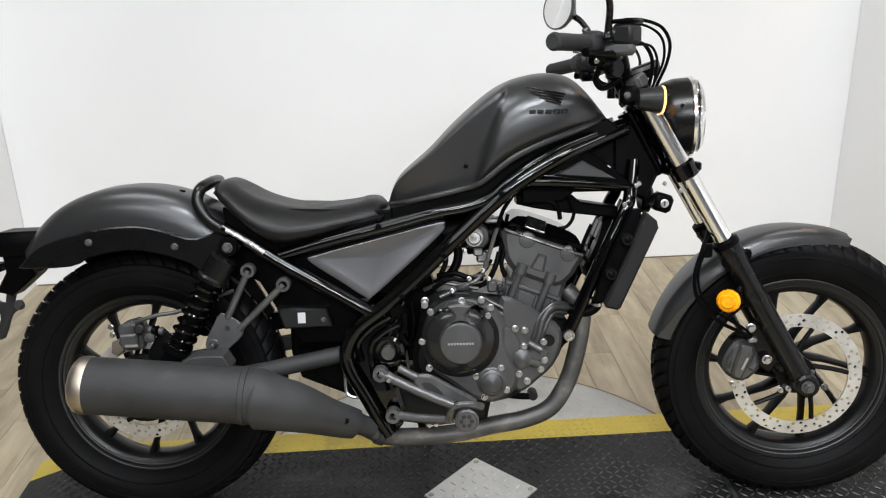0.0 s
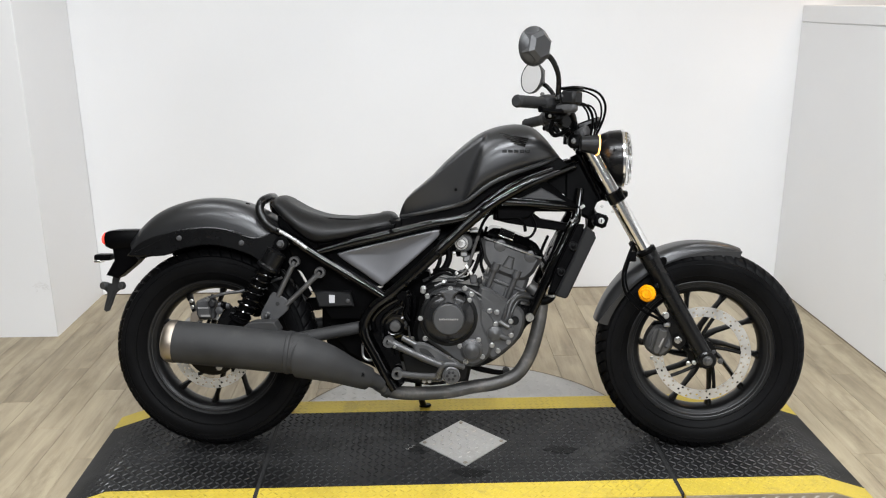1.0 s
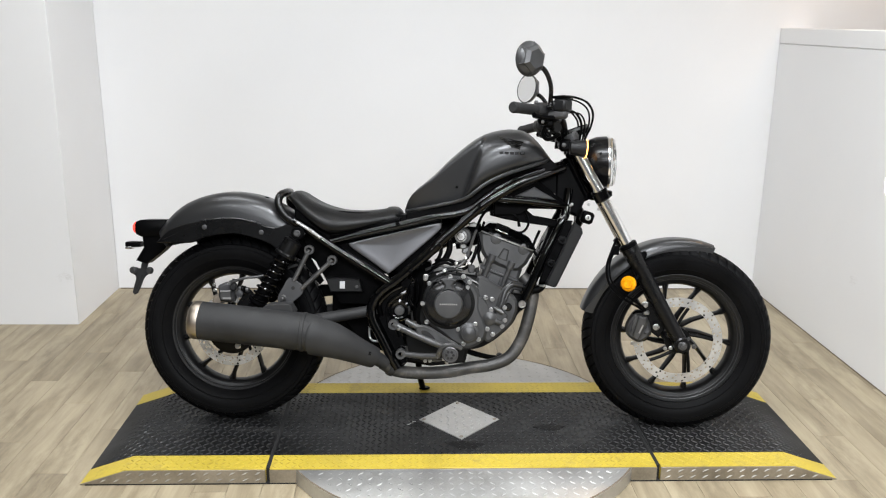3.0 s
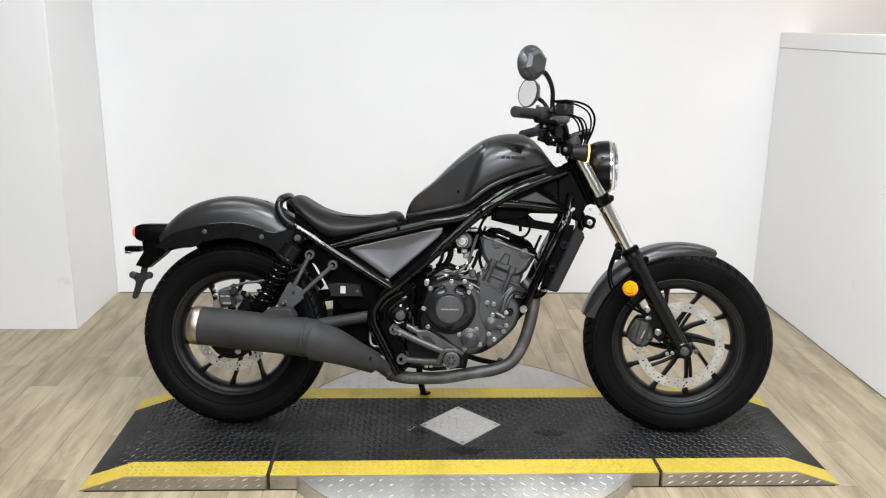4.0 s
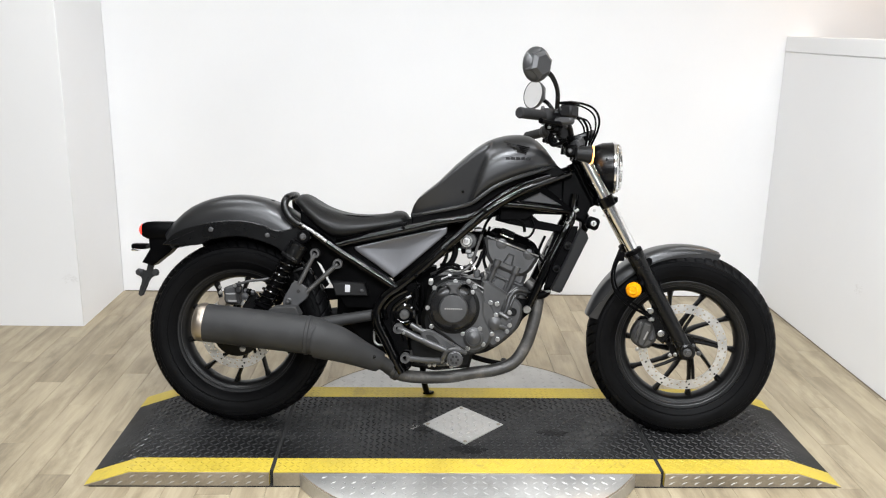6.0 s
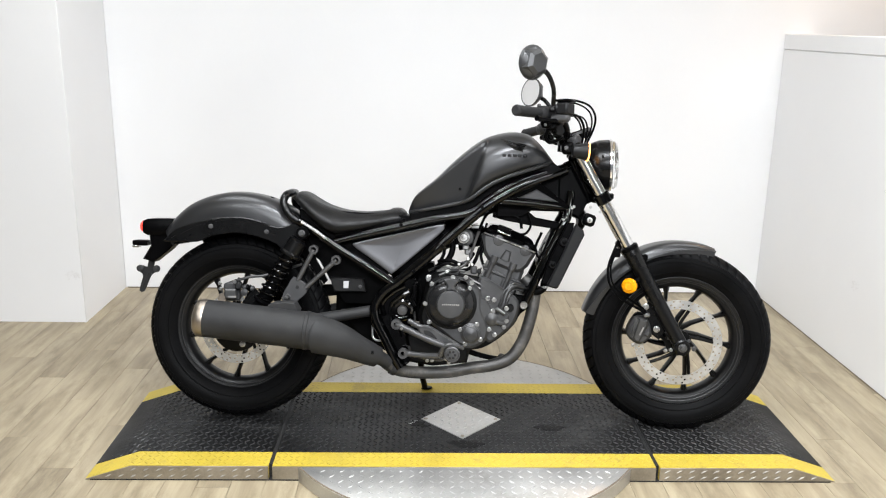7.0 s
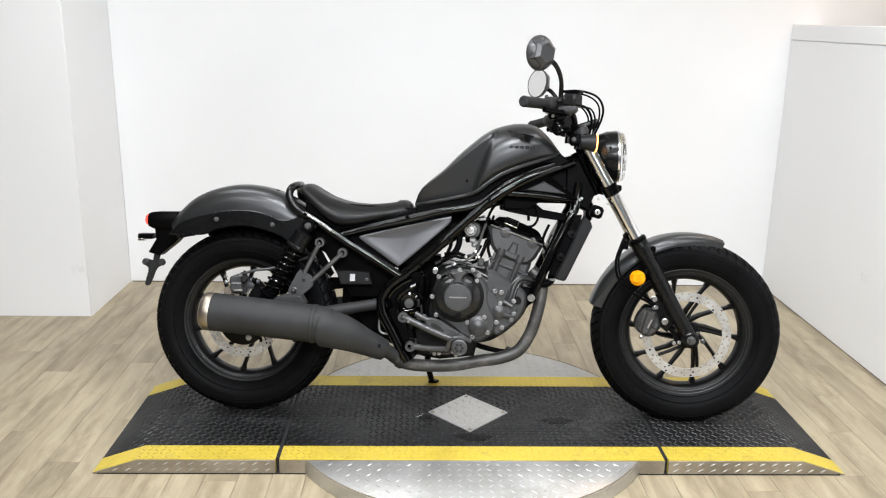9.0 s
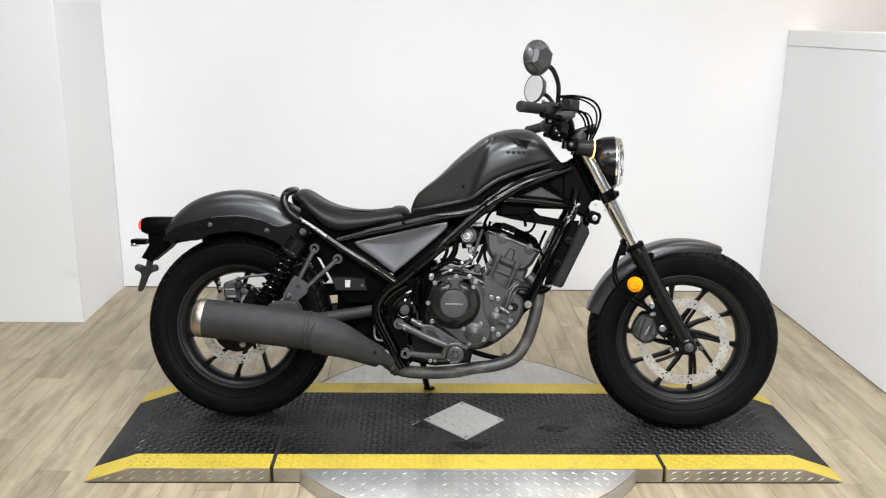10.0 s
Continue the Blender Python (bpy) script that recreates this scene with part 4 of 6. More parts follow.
part("pivot_rib", Geo().tube([(-0.262, -0.108, 0.37), (-0.268, -0.108, 0.41), (-0.235, -0.108, 0.447), (-0.195, -0.108, 0.47)], 0.008, 8), GLOSS, bike)
part("pivot_rib", Geo().tube([(-0.235, -0.106, 0.33), (-0.240, -0.106, 0.40), (-0.215, -0.106, 0.43), (-0.180, -0.106, 0.45)], 0.007, 8), GLOSS, bike)
for k_ in range(3):
    part("pivot_rib", Geo().tube([(-0.205 + 0.016 * k_, -0.103, 0.30 + 0.006 * k_), (-0.222 + 0.016 * k_, -0.105, 0.36), (-0.225 + 0.02 * k_, -0.106, 0.41), (-0.195 + 0.014 * k_, -0.104, 0.452 + 0.01 * k_)], 0.0042, 8), GLOSS, bike)
part("brake_light_spring", Geo().tube([(-0.165, -0.108, 0.478), (-0.162, -0.112, 0.45), (-0.170, -0.112, 0.428), (-0.158, -0.112, 0.405)], 0.0045, 8), PLASTIC, bike)
part("switch_body", Geo().box(-0.163, -0.108, 0.452, 0.013, 0.014, 0.045, 0.003, None), PLASTIC, bike)
part("pivot_cap", Geo().lathe([(0.0165, 0.0), (0.0165, 0.014), (0.0145, 0.018), (0.0, 0.019)], (-0.201, -0.106, 0.390), (0, -1, 0), 28), ALLOY, bike, "grey round pivot cap")
part("stay_sticker", Geo().tube([(x, y - 0.0125, z + 0.004) for x, y, z in ((-0.535, -0.112, 0.668), (-0.49, -0.118, 0.642), (-0.455, -0.12, 0.618))], 0.0055, 8), SPARKLED, bike, "scuffed bright sticker strip with painted sparkle on the frame tube")
part("pivot_boss", Geo().lathe([(0.036, 0.0), (0.035, 0.008), (0.028, 0.012), (0.022, 0.010), (0.0, 0.010)], (-0.201, -0.102, 0.390), (0, -1, 0), 28), GLOSS, bike)
for x, z in ((-0.075, 0.607), (-0.165, 0.520), (0.05, 0.735), (-0.21, 0.672)):
    part("frame_bolt", Geo().hex((x, -0.138, z), (0, -1, 0), 0.005, 0.005), PLASTIC, bike)
part("hoop", Geo().tube([(-0.544, -0.112, 0.670), (-0.578, -0.108, 0.694), (-0.599, -0.098, 0.728), (-0.597, -0.082, 0.754), (-0.588, -0.045, 0.764), (-0.586, 0.0, 0.766), (-0.588, 0.045, 0.764), (-0.597, 0.082, 0.754), (-0.599, 0.098, 0.728), (-0.578, 0.108, 0.694), (-0.544, 0.112, 0.670)], 0.0130, 14, 5), PAINT_DARK, bike, "black tubular hoop behind the seat")

# --- fuel tank ---
tank_top = curve_at([(-0.192, 0.715), (-0.182, 0.745), (-0.165, 0.772), (-0.10, 0.828), (-0.048, 0.880), (0.016, 0.935), (0.054, 0.960), (0.092, 0.975), (0.142, 0.984), (0.186, 0.981), (0.215, 0.968), (0.245, 0.940), (0.270, 0.908), (0.290, 0.884)])
tank_low = curve_at([(-0.192, 0.702), (-0.113, 0.719), (-0.053, 0.732), (0.002, 0.748), (0.032, 0.768), (0.063, 0.794), (0.129, 0.827), (0.200, 0.852), (0.271, 0.876), (0.290, 0.882)])
tank_half = curve_at([(-0.192, 0.050), (-0.175, 0.085), (-0.12, 0.108), (-0.04, 0.122), (0.04, 0.136), (0.12, 0.142), (0.19, 0.134), (0.24, 0.112), (0.275, 0.075), (0.290, 0.03)])


def tank_crease(z):
    return 0.012 + (z - 0.79) * 0.33


rings = []
for i in range(121):
    x = -0.192 + 0.482 * i / 120
    zt, zl, h = tank_top(x), tank_low(x), tank_half(x)
    zm = zl + (zt - zl) * 0.42
    ring = []
    for j in range(64):
        q = 2 * math.pi * j / 64 - math.pi / 2
        s, c = math.sin(q), math.cos(q)
        y = h * math.copysign(abs(c) ** (0.75 if s > 0 else 0.35), c)
        z = zm + (zt - zm) * abs(s) ** 0.9 if s > 0 else zm - (zm - zl) * abs(s) ** 0.55
        if s > 0:
            y *= 1 - 0.12 * s * s
        front = 1 / (1 + math.exp(-(x - tank_crease(z)) / 0.0028))
        f = (z - zl) / max(zt - zl, 1e-6)
        roll = max(0.0, (f - 0.86) / 0.14)
        flat = h * (0.67 + 0.21 * f) * math.sqrt(max(0.0, 1 - roll ** 2.2)) * min(1.0, 0.35 + f * 14)
        y = math.copysign(abs(y) * front + min(flat, h) * (1 - front), y) if abs(c) > 1e-6 else 0.0
        ring.append((x, y, z))
    rings.append(ring)
tank = part("fuel_tank", Geo().rings(rings), PAINT, bike, "satin graphite teardrop fuel tank", sharp=60)
for side in (1, -1):
    flange = Geo()
    pts = [(x, -side * (tank_half(x) * (0.9 if x < 0.0 else 0.985) + 0.001), tank_low(x) + 0.006) for x in [-0.185 + 0.46 * i / 14 for i in range(15)]]
    part("tank_flange", flange.tube(pts, 0.0065, 8, 3), PAINT, tank, "welded lower tank seam")
# maker's marks as plain shapes
for k in range(5):
    z0, z1 = 0.954 - 0.0075 * k, 0.936 - 0.0055 * k
    way = [(0.104 + 0.010 * k, z0, 0.0), (0.138 + 0.008 * k, z0 * 0.6 + z1 * 0.4 - 0.001, -0.0012), (0.186 - 0.003 * k, z1, 0.0045)]
    part("tank_mark", Geo().tube([(x, -0.1257 - 0.41 * (0.951 - z) + dy, z) for x, z, dy in way], [0.0016, 0.0026, 0.0018], 6, 3), PAINT_DARK, tank)
for k in range(5):
    part("tank_mark", Geo().box(0.117 + 0.0165 * k, -0.1405 + (0.0012 * max(0, k - 2)), 0.9015, 0.0132, 0.005, 0.0085, 0.001), PAINT_DARK, tank)
part("side_stud", Geo().lathe([(0.005, 0.0), (0.004, 0.003), (0.0, 0.004)], (-0.022, -0.112, 0.792), (0, -1, 0), 10), PLASTIC, tank)

# --- seat ---
seat_top = curve_at([(-0.572, 0.752), (-0.562, 0.768), (-0.545, 0.772), (-0.52, 0.762), (-0.473, 0.737), (-0.41, 0.718), (-0.346, 0.712), (-0.282, 0.717), (-0.231, 0.724), (-0.208, 0.717), (-0.195, 0.696)])
seat_low = curve_at([(-0.572, 0.742), (-0.545, 0.715), (-0.502, 0.672), (-0.456, 0.638), (-0.42, 0.628), (-0.371, 0.636), (-0.297, 0.652), (-0.215, 0.668), (-0.195, 0.684)])
seat_half = curve_at([(-0.572, 0.07), (-0.55, 0.105), (-0.50, 0.130), (-0.42, 0.138), (-0.33, 0.125), (-0.25, 0.100), (-0.21, 0.086), (-0.195, 0.062)])
rings = []
for i in range(45):
    x = -0.572 + 0.377 * i / 44
    zt, zl, h = seat_top(x), seat_low(x), seat_half(x)
    ring = []
    for j in range(36):
        q = 2 * math.pi * j / 36 - math.pi / 2
        s, c = math.sin(q), math.cos(q)
        zm = zl + (zt - zl) * 0.45
        y = h * math.copysign(abs(c) ** 0.6, c) * (1 - 0.18 * max(s, 0))
        z = zm + (zt - zm) * s if s > 0 else zm - (zm - zl) * abs(s) ** 0.6
        if s > 0.9:
            z -= 0.006 * (s - 0.9) * 10 * (1 if -0.52 < x < -0.25 else 0)
        ring.append((x, y, z))
    rings.append(ring)
seat = part("seat", Geo().rings(rings), VINYL, bike, "black vinyl solo saddle", sharp=60)
for side in (1, -1):
    seam = [(x, -side * (seat_half(x) * 0.975 + 0.001), seat_low(x) + (seat_top(x) - seat_low(x)) * 0.40) for x in [-0.55 + 0.34 * i / 10 for i in range(11)]]
    part("piping", Geo().tube(seam, 0.0022, 6, 3), VINYL, seat)
part("seat_base", Geo().prism([(-0.43, 0.622), (-0.20, 0.678), (-0.20, 0.692), (-0.43, 0.640)], -0.105, 0.105, 0.004), PLASTIC, seat)
part("seat_bolt", Geo().hex((-0.21, -0.112, 0.684), (0, -1, 0.1), 0.005, 0.006), PLASTIC, seat)

# --- rear fender and tail ---
rf = part("rear_fender", fender(-0.762, 0.314, [(54, 0.424, 0.36), (62, 0.432, 0.358), (75, 0.445, 0.355), (92, 0.449, 0.352), (110, 0.438, 0.350), (120, 0.420, 0.352), (128, 0.402, 0.358)], (0.092, 0.098, 0.08), 0.062, 0.003, 48), PAINT, bike, "satin graphite rear mudguard")
stay_out = [(-0.985, 0.607), (-0.950, 0.640), (-0.881, 0.664), (-0.806, 0.679), (-0.732, 0.682), (-0.676, 0.671), (-0.639, 0.657), (-0.602, 0.653), (-0.548, 0.668), (-0.545, 0.640), (-0.592, 0.580), (-0.620, 0.596), (-0.676, 0.617), (-0.751, 0.630), (-0.834, 0.617), (-0.881, 0.598), (-0.985, 0.596)]
for side in (1, -1):
    g = Geo().prism(smooth_outline(stay_out, 3), -0.110, -0.094, 0.003)
    part("fender_stay", g if side > 0 else g.mirrored(), PAINT_DARK, rf, "black side stay of the mudguard")
# Thin black sheet added as the dark void between stay and tyre.
liner = [(RW[0] + 0.372 * math.cos(radians(a)), RW[2] + 0.372 * math.sin(radians(a))) for a in range(52, 117, 4)]
liner += [(RW[0] + 0.300 * math.cos(radians(a)), RW[2] + 0.300 * math.sin(radians(a))) for a in range(116, 51, -4)]
part("gap_filler", Geo().prism(liner, -0.004, 0.004, 0.001), PLASTIC, rf, "black sheet added in the shaded gap under the mudguard")
for x, z in ((-0.836, 0.650), (-0.652, 0.636)):
    part("stay_bolt", Geo().hex((x, -0.111, z), (0, -1, 0), 0.0065, 0.005), ALLOY_DARK, rf)
for x in (-0.893, -0.655):
    zz = RW[2] + math.sqrt(0.446 ** 2 - (x - RW[0]) ** 2) - (0.012 if x < -0.8 else 0.004)
    part("top_bolt", Geo().hex((x, -0.02, zz + 0.002), (x - RW[0], 0, zz - RW[2]), 0.0075, 0.008), PLASTIC, rf)
tail = part("tail_light", Geo().rings([[(x, y * w, z0 + (z1 - z0) * zz) for y, zz in ((-1, 0.25), (-0.8, 0.0), (0.8, 0.0), (1, 0.25), (1, 0.75), (0.8, 1.0), (-0.8, 1.0), (-1, 0.75))] for x, w, z0, z1 in ((-1.088, 0.042, 0.619, 0.660), (-1.070, 0.047, 0.611, 0.667), (-1.02, 0.045, 0.614, 0.668), (-0.955, 0.03, 0.625, 0.668))]), PLASTIC, bike, "black tail light housing")
part("lens", Geo().lathe([(0.0, 0.012), (0.012, 0.0115), (0.0195, 0.008), (0.021, 0.0)], (-1.090, 0, 0.640), (-1, 0, 0), 20, Matrix.Translation((0, 0, 0)) @ Matrix.Diagonal((1, 1.9, 1, 1))), RED, tail, "lit red tail lens")
part("tail_bracket", Geo().prism([(-1.07, 0.615), (-0.93, 0.668), (-0.90, 0.62), (-0.97, 0.60), (-1.00, 0.565), (-1.055, 0.52), (-1.092, 0.53), (-1.065, 0.575)], -0.03, 0.03, 0.004), PLASTIC, bike, "black licence plate bracket")
part("plate_lamp", Geo().box(-1.105, 0, 0.583, 0.05, 0.05, 0.018, 0.004), PLASTIC, bike)
part("plate_lamp_lens", Geo().box(-1.118, -0.012, 0.572, 0.022, 0.03, 0.008, 0.002), CHROME, bike)
arm_shape = [(-1.076, 0.530), (-1.054, 0.530), (-1.060, 0.506), (-1.044, 0.505), (-1.042, 0.490), (-1.062, 0.479), (-1.073, 0.464), (-1.092, 0.418), (-1.110, 0.420), (-1.098, 0.464), (-1.101, 0.479), (-1.114, 0.487), (-1.114, 0.503), (-1.096, 0.506), (-1.082, 0.502)]
arm = part("plate_arm", Geo().prism(smooth_outline(arm_shape, 2), -0.014, -0.006, 0.002), HOSE_COAT, bike, "dark grey licence plate arm")
part("arm_slot", Geo().prism([(-1.078, 0.480), (-1.071, 0.480), (-1.093, 0.432), (-1.099, 0.432)], -0.0146, -0.012, 0.0003), GAP_SHADE, arm)
for x in (-1.106, -1.050):
    part("plate_reflector", Geo().lathe([(0.0, -0.006), (0.0115, -0.006), (0.0125, 0.0), (0.010, 0.006), (0.0, 0.006)], (x, -0.016, 0.496), (-0.4, -1, 0), 16), ALLOY_DARK, arm)

# --- side cover, electrics, shock, hanger ---
COVER = smooth_outline([(-0.366, 0.598), (-0.345, 0.611), (-0.21, 0.644), (-0.082, 0.674), (-0.070, 0.668), (-0.080, 0.648), (-0.155, 0.580), (-0.232, 0.514), (-0.246, 0.513), (-0.30, 0.551)], 4)


def domed(outline, y0, y1, bulge):
    """A thin cover with a softly domed face."""
    cx, cz = sum(q.x for q in outline) / len(outline), sum(q.y for q in outline) / len(outline)
    rings = [[(q.x, y0, q.y) for q in outline]]
    for s, y in ((1.0, y1), (0.985, y1 - 0.003), (0.93, y1 - 0.004), (0.8, y1 - 0.004 - bulge * 0.36), (0.6, y1 - 0.004 - bulge * 0.64), (0.4, y1 - 0.004 - bulge * 0.84), (0.2, y1 - 0.004 - bulge * 0.96), (0.02, y1 - 0.004 - bulge)):
        rings.append([(cx + (q.x - cx) * s, y, cz + (q.y - cz) * s) for q in outline])
    return Geo().rings(rings)


cover_shape = domed(COVER, -0.088, -0.110, -0.0045)
part("side_cover", cover_shape, PANEL_GREY, bike, "satin silver-grey triangular side cover")
part("side_cover", cover_shape.mirrored(), PANEL_GREY, bike, "satin silver-grey triangular side cover")
part("inner_fender", Geo().prism([(-0.530, 0.630), (-0.44, 0.60), (-0.25, 0.49), (-0.30, 0.40), (-0.40, 0.40), (-0.443, 0.468), (-0.485, 0.543), (-0.500, 0.552)], -0.06, -0.045, 0.003), PLASTIC, bike)
part("mud_flap", Geo().prism([(-0.60, 0.66), (-0.528, 0.632), (-0.498, 0.548), (-0.457, 0.476), (-0.470, 0.462), (-0.52, 0.53), (-0.56, 0.58)], -0.06, -0.045, 0.003), PLASTIC, bike)
part("guard_bridge", Geo().prism([(-0.485, 0.452), (-0.425, 0.456), (-0.425, 0.418), (-0.472, 0.412)], 0.02, 0.04, 0.003), PLASTIC, bike)
box_ = part("battery_cover", Geo().prism([(-0.445, 0.490), (-0.335, 0.487), (-0.325, 0.445), (-0.43, 0.443)], -0.095, -0.05, 0.004), GREY_PLASTIC, bike, "black lower side panel")
part("sticker", Geo().box(-0.390, -0.0965, 0.468, 0.017, 0.002, 0.024, 0.0005), WHITE_LABEL, box_, "small pale sticker")
part("panel_bolt", Geo().hex((-0.343, -0.096, 0.462), (0, -1, 0), 0.005, 0.004), ALLOY_DARK, box_)
for side in (1, -1):
    y = -0.135 * side
    a, b = Vector((-0.530, y * 0.93, 0.636)), Vector((-0.668, y, 0.395))
    d = (b - a).normalized()
    sh = part("shock_absorber", Geo().rod(a + d * 0.02, b, 0.0215, 18), PLASTIC, bike, "black coil-over rear shock absorber")
    part("top_mount", Geo().lathe([(0.0, -0.018), (0.019, -0.018), (0.021, -0.014), (0.021, 0.014), (0.019, 0.018), (0.0, 0.018)], a, (0, 1, 0), 20), PLASTIC, sh)
    part("mount_bolt", Geo().hex(a + Vector((0, -0.018 * side, 0)), (0, -side, 0), 0.009, 0.01), ALLOY_DARK, sh)
    part("upper_cup", Geo().lathe([(0.018, 0.0), (0.030, 0.008), (0.031, 0.05), (0.036, 0.055), (0.036, 0.062), (0.02, 0.064)], a + d * 0.022, d, 24), PAINT_DARK, sh)
    u = d.orthogonal().normalized()
    w = d.cross(u)
    coil = []
    for i in range(121):
        t = i / 120
        q = 2 * math.pi * 8 * t
        coil.append(a + d * (0.085 + 0.165 * t) + (u * math.cos(q) + w * math.sin(q)) * 0.026)
    part("spring", Geo().tube(coil, 0.0048, 8, 1), GLOSS, sh, "black coil spring")
    part("lower_cup", Geo().lathe([(0.02, 0.0), (0.033, 0.004), (0.033, 0.012), (0.02, 0.02)], b - d * 0.03, d, 24), PLASTIC, sh)
    part("lower_mount", Geo().lathe([(0.0, -0.018), (0.02, -0.018), (0.02, 0.018), (0.0, 0.018)], b, (0, 1, 0), 20), PLASTIC, sh)
hang = part("exhaust_hanger", Geo().prism(smooth_outline([(-0.556, 0.494), (-0.530, 0.482), (-0.510, 0.465), (-0.513, 0.442), (-0.534, 0.422), (-0.556, 0.405), (-0.578, 0.405), (-0.592, 0.416), (-0.590, 0.437), (-0.572, 0.470)], 2), -0.140, -0.132, 0.002), ALLOY_DARK, bike, "dull grey exhaust hanger bracket")
for p, q in (((-0.493, -0.128, 0.583), (-0.542, -0.136, 0.482)), ((-0.419, -0.128, 0.551), (-0.518, -0.136, 0.456))):
    part("strut", Geo().tube([p, q], 0.0078, 10, 1), ALLOY, hang)
    eye = Geo().lathe([(0.0088, -0.009), (0.0148, -0.009), (0.0158, -0.006), (0.0158, 0.009), (0.0088, 0.009)], p, (0, 1, 0), 24)
    eye.rings([[Vector(p) + Vector((0.0088 * math.cos(2 * math.pi * j / 24), yy, 0.0088 * math.sin(2 * math.pi * j / 24))) for j in range(24)] for yy in (-0.009, 0.009)], False)
    part("eyelet", eye, ALLOY, hang, "grey ring eyelet")
part("hanger_hole", Geo().lathe([(0.0, 0.0), (0.0052, 0.0), (0.006, -0.0012)], (-0.543, -0.1412, 0.460), (0, -1, 0), 14), GAP_SHADE, hang)
part("hanger_bolt", Geo().hex((-0.574, -0.141, 0.427), (0, -1, 0), 0.0085, 0.010).lathe([(0.006, 0.009), (0.0055, 0.018), (0.0, 0.019)], (-0.574, -0.141, 0.427), (0, -1, 0), 12), ALLOY, hang)

# --- swingarm, rear caliper ---
for side in (1, -1):
    part("swingarm", Geo().tube([(-0.262, -0.078 * side, 0.389), (-0.32, -0.098 * side, 0.381), (-0.55, -0.115 * side, 0.342), (-0.79, -0.110 * side, 0.310)], [0.018, 0.0185, 0.0195, 0.018], 14), EXHAUST, bike, "satin black tubular swingarm")
part("hub_cover", Geo().lathe([(0.080, 0.0), (0.078, 0.006), (0.060, 0.012), (0.0, 0.014)], (RW[0], -0.072, RW[2]), (0, -1, 0), 36), RIM, bike, "black rear hub cover")
part("hub_bolt", Geo().hex((-0.735, -0.085, 0.258), (0, -1, 0), 0.008, 0.008), BOLT, bike)
part("rear_axle", Geo().rod((RW[0], -0.135, RW[2]), (RW[0], 0.135, RW[2]), 0.011, 14), BOLT, bike)
rc = part("rear_caliper", Geo().prism(smooth_outline([(-0.795, 0.457), (-0.782, 0.466), (-0.756, 0.470), (-0.745, 0.458), (-0.742, 0.435), (-0.745, 0.407), (-0.788, 0.409), (-0.793, 0.437)], 2), -0.106, -0.05, 0.007), ALLOY_DARK, bike, "dark grey rear brake caliper")
part("caliper_body", Geo().prism([(-0.787, 0.444), (-0.750, 0.446), (-0.747, 0.420), (-0.752, 0.411), (-0.782, 0.412), (-0.790, 0.424)], -0.116, -0.10, 0.004), ALLOY, rc)
part("fitting", Geo().box(-0.742, -0.112, 0.458, 0.022, 0.020, 0.026, 0.005).rod((-0.742, -0.118, 0.468), (-0.738, -0.118, 0.484), 0.006, 10), HOSE_COAT, rc, "dark hose fitting")
part("pin_boss", Geo().lathe([(0.0, -0.008), (0.010, -0.008), (0.011, -0.004), (0.011, 0.008), (0.0, 0.010)], (-0.722, -0.108, 0.436), (0, -1, 0), 16), ALLOY_DARK, rc)
part("slide_pin", Geo().rod((-0.728, -0.10, 0.452), (-0.694, -0.10, 0.446), 0.009, 12), ALLOY_DARK, rc)
part("pin_boot", Geo().lathe([(0.009, -0.008), (0.012, -0.006), (0.010, 0.0), (0.012, 0.004), (0.009, 0.008)], (-0.712, -0.10, 0.449), (1, 0, -0.15), 14), PLASTIC, rc)
part("caliper_bracket", Geo().prism([(-0.812, 0.425), (-0.795, 0.432), (-0.785, 0.405), (-0.800, 0.392), (-0.815, 0.398)], -0.098, -0.09, 0.002), ENDCAP, rc, "pale plated bracket")
part("caliper_bracket", Geo().prism([(-0.70, 0.455), (-0.675, 0.43), (-0.67, 0.36), (-0.70, 0.33), (-0.74, 0.33), (-0.735, 0.40)], -0.095, -0.085, 0.003), PAINT_DARK, rc)
part("mark", Geo().box(-0.762, -0.1168, 0.420, 0.028, 0.001, 0.006, 0.0003), GREY_MARK, rc)
for x, z, r in ((-0.752, 0.470, 0.006), (-0.803, 0.464, 0.005), (-0.801, 0.446, 0.005)):
    part("caliper_bolt", Geo().hex((x, -0.116, z), (0, -1, 0), r, 0.008), BOLT, rc)
part("rear_hose", Geo().tube([(-0.752, -0.116, 0.474), (-0.735, -0.122, 0.478), (-0.70, -0.12, 0.488), (-0.655, -0.11, 0.493), (-0.60, -0.09, 0.51), (-0.54, -0.08, 0.53)], 0.0045, 8), ALLOY_DARK, bike)

# --- exhaust ---
MUF = [(-0.820, -0.200, 0.360), (-0.66, -0.200, 0.345), (-0.483, -0.200, 0.328)]
BACK_WAY = (-1, 0, 0.095)
muf = part("muffler", Geo().tube(MUF, [0.0600, 0.0605, 0.0600], 40, 4), EXHAUST, bike, "matte black silencer can")
cap = Geo().lathe([(0.0602, 0.0), (0.0612, 0.003), (0.0612, 0.016), (0.0585, 0.026), (0.050, 0.034), (0.030, 0.036), (0.026, 0.028), (0.026, -0.03)], MUF[0], BACK_WAY, 40)
part("end_cap", cap, ENDCAP, muf, "brushed pale steel end cap")
part("outlet", Geo().lathe([(0.025, 0.0), (0.025, 0.026), (0.0, 0.0)], MUF[0], BACK_WAY, 24), GAP_SHADE, muf)
part("band", Geo().lathe([(0.0598, 0.0), (0.0622, 0.002), (0.0622, 0.012), (0.0598, 0.014)], (-0.505, -0.200, 0.330), (1, 0, -0.095), 40), EXHAUST, muf)
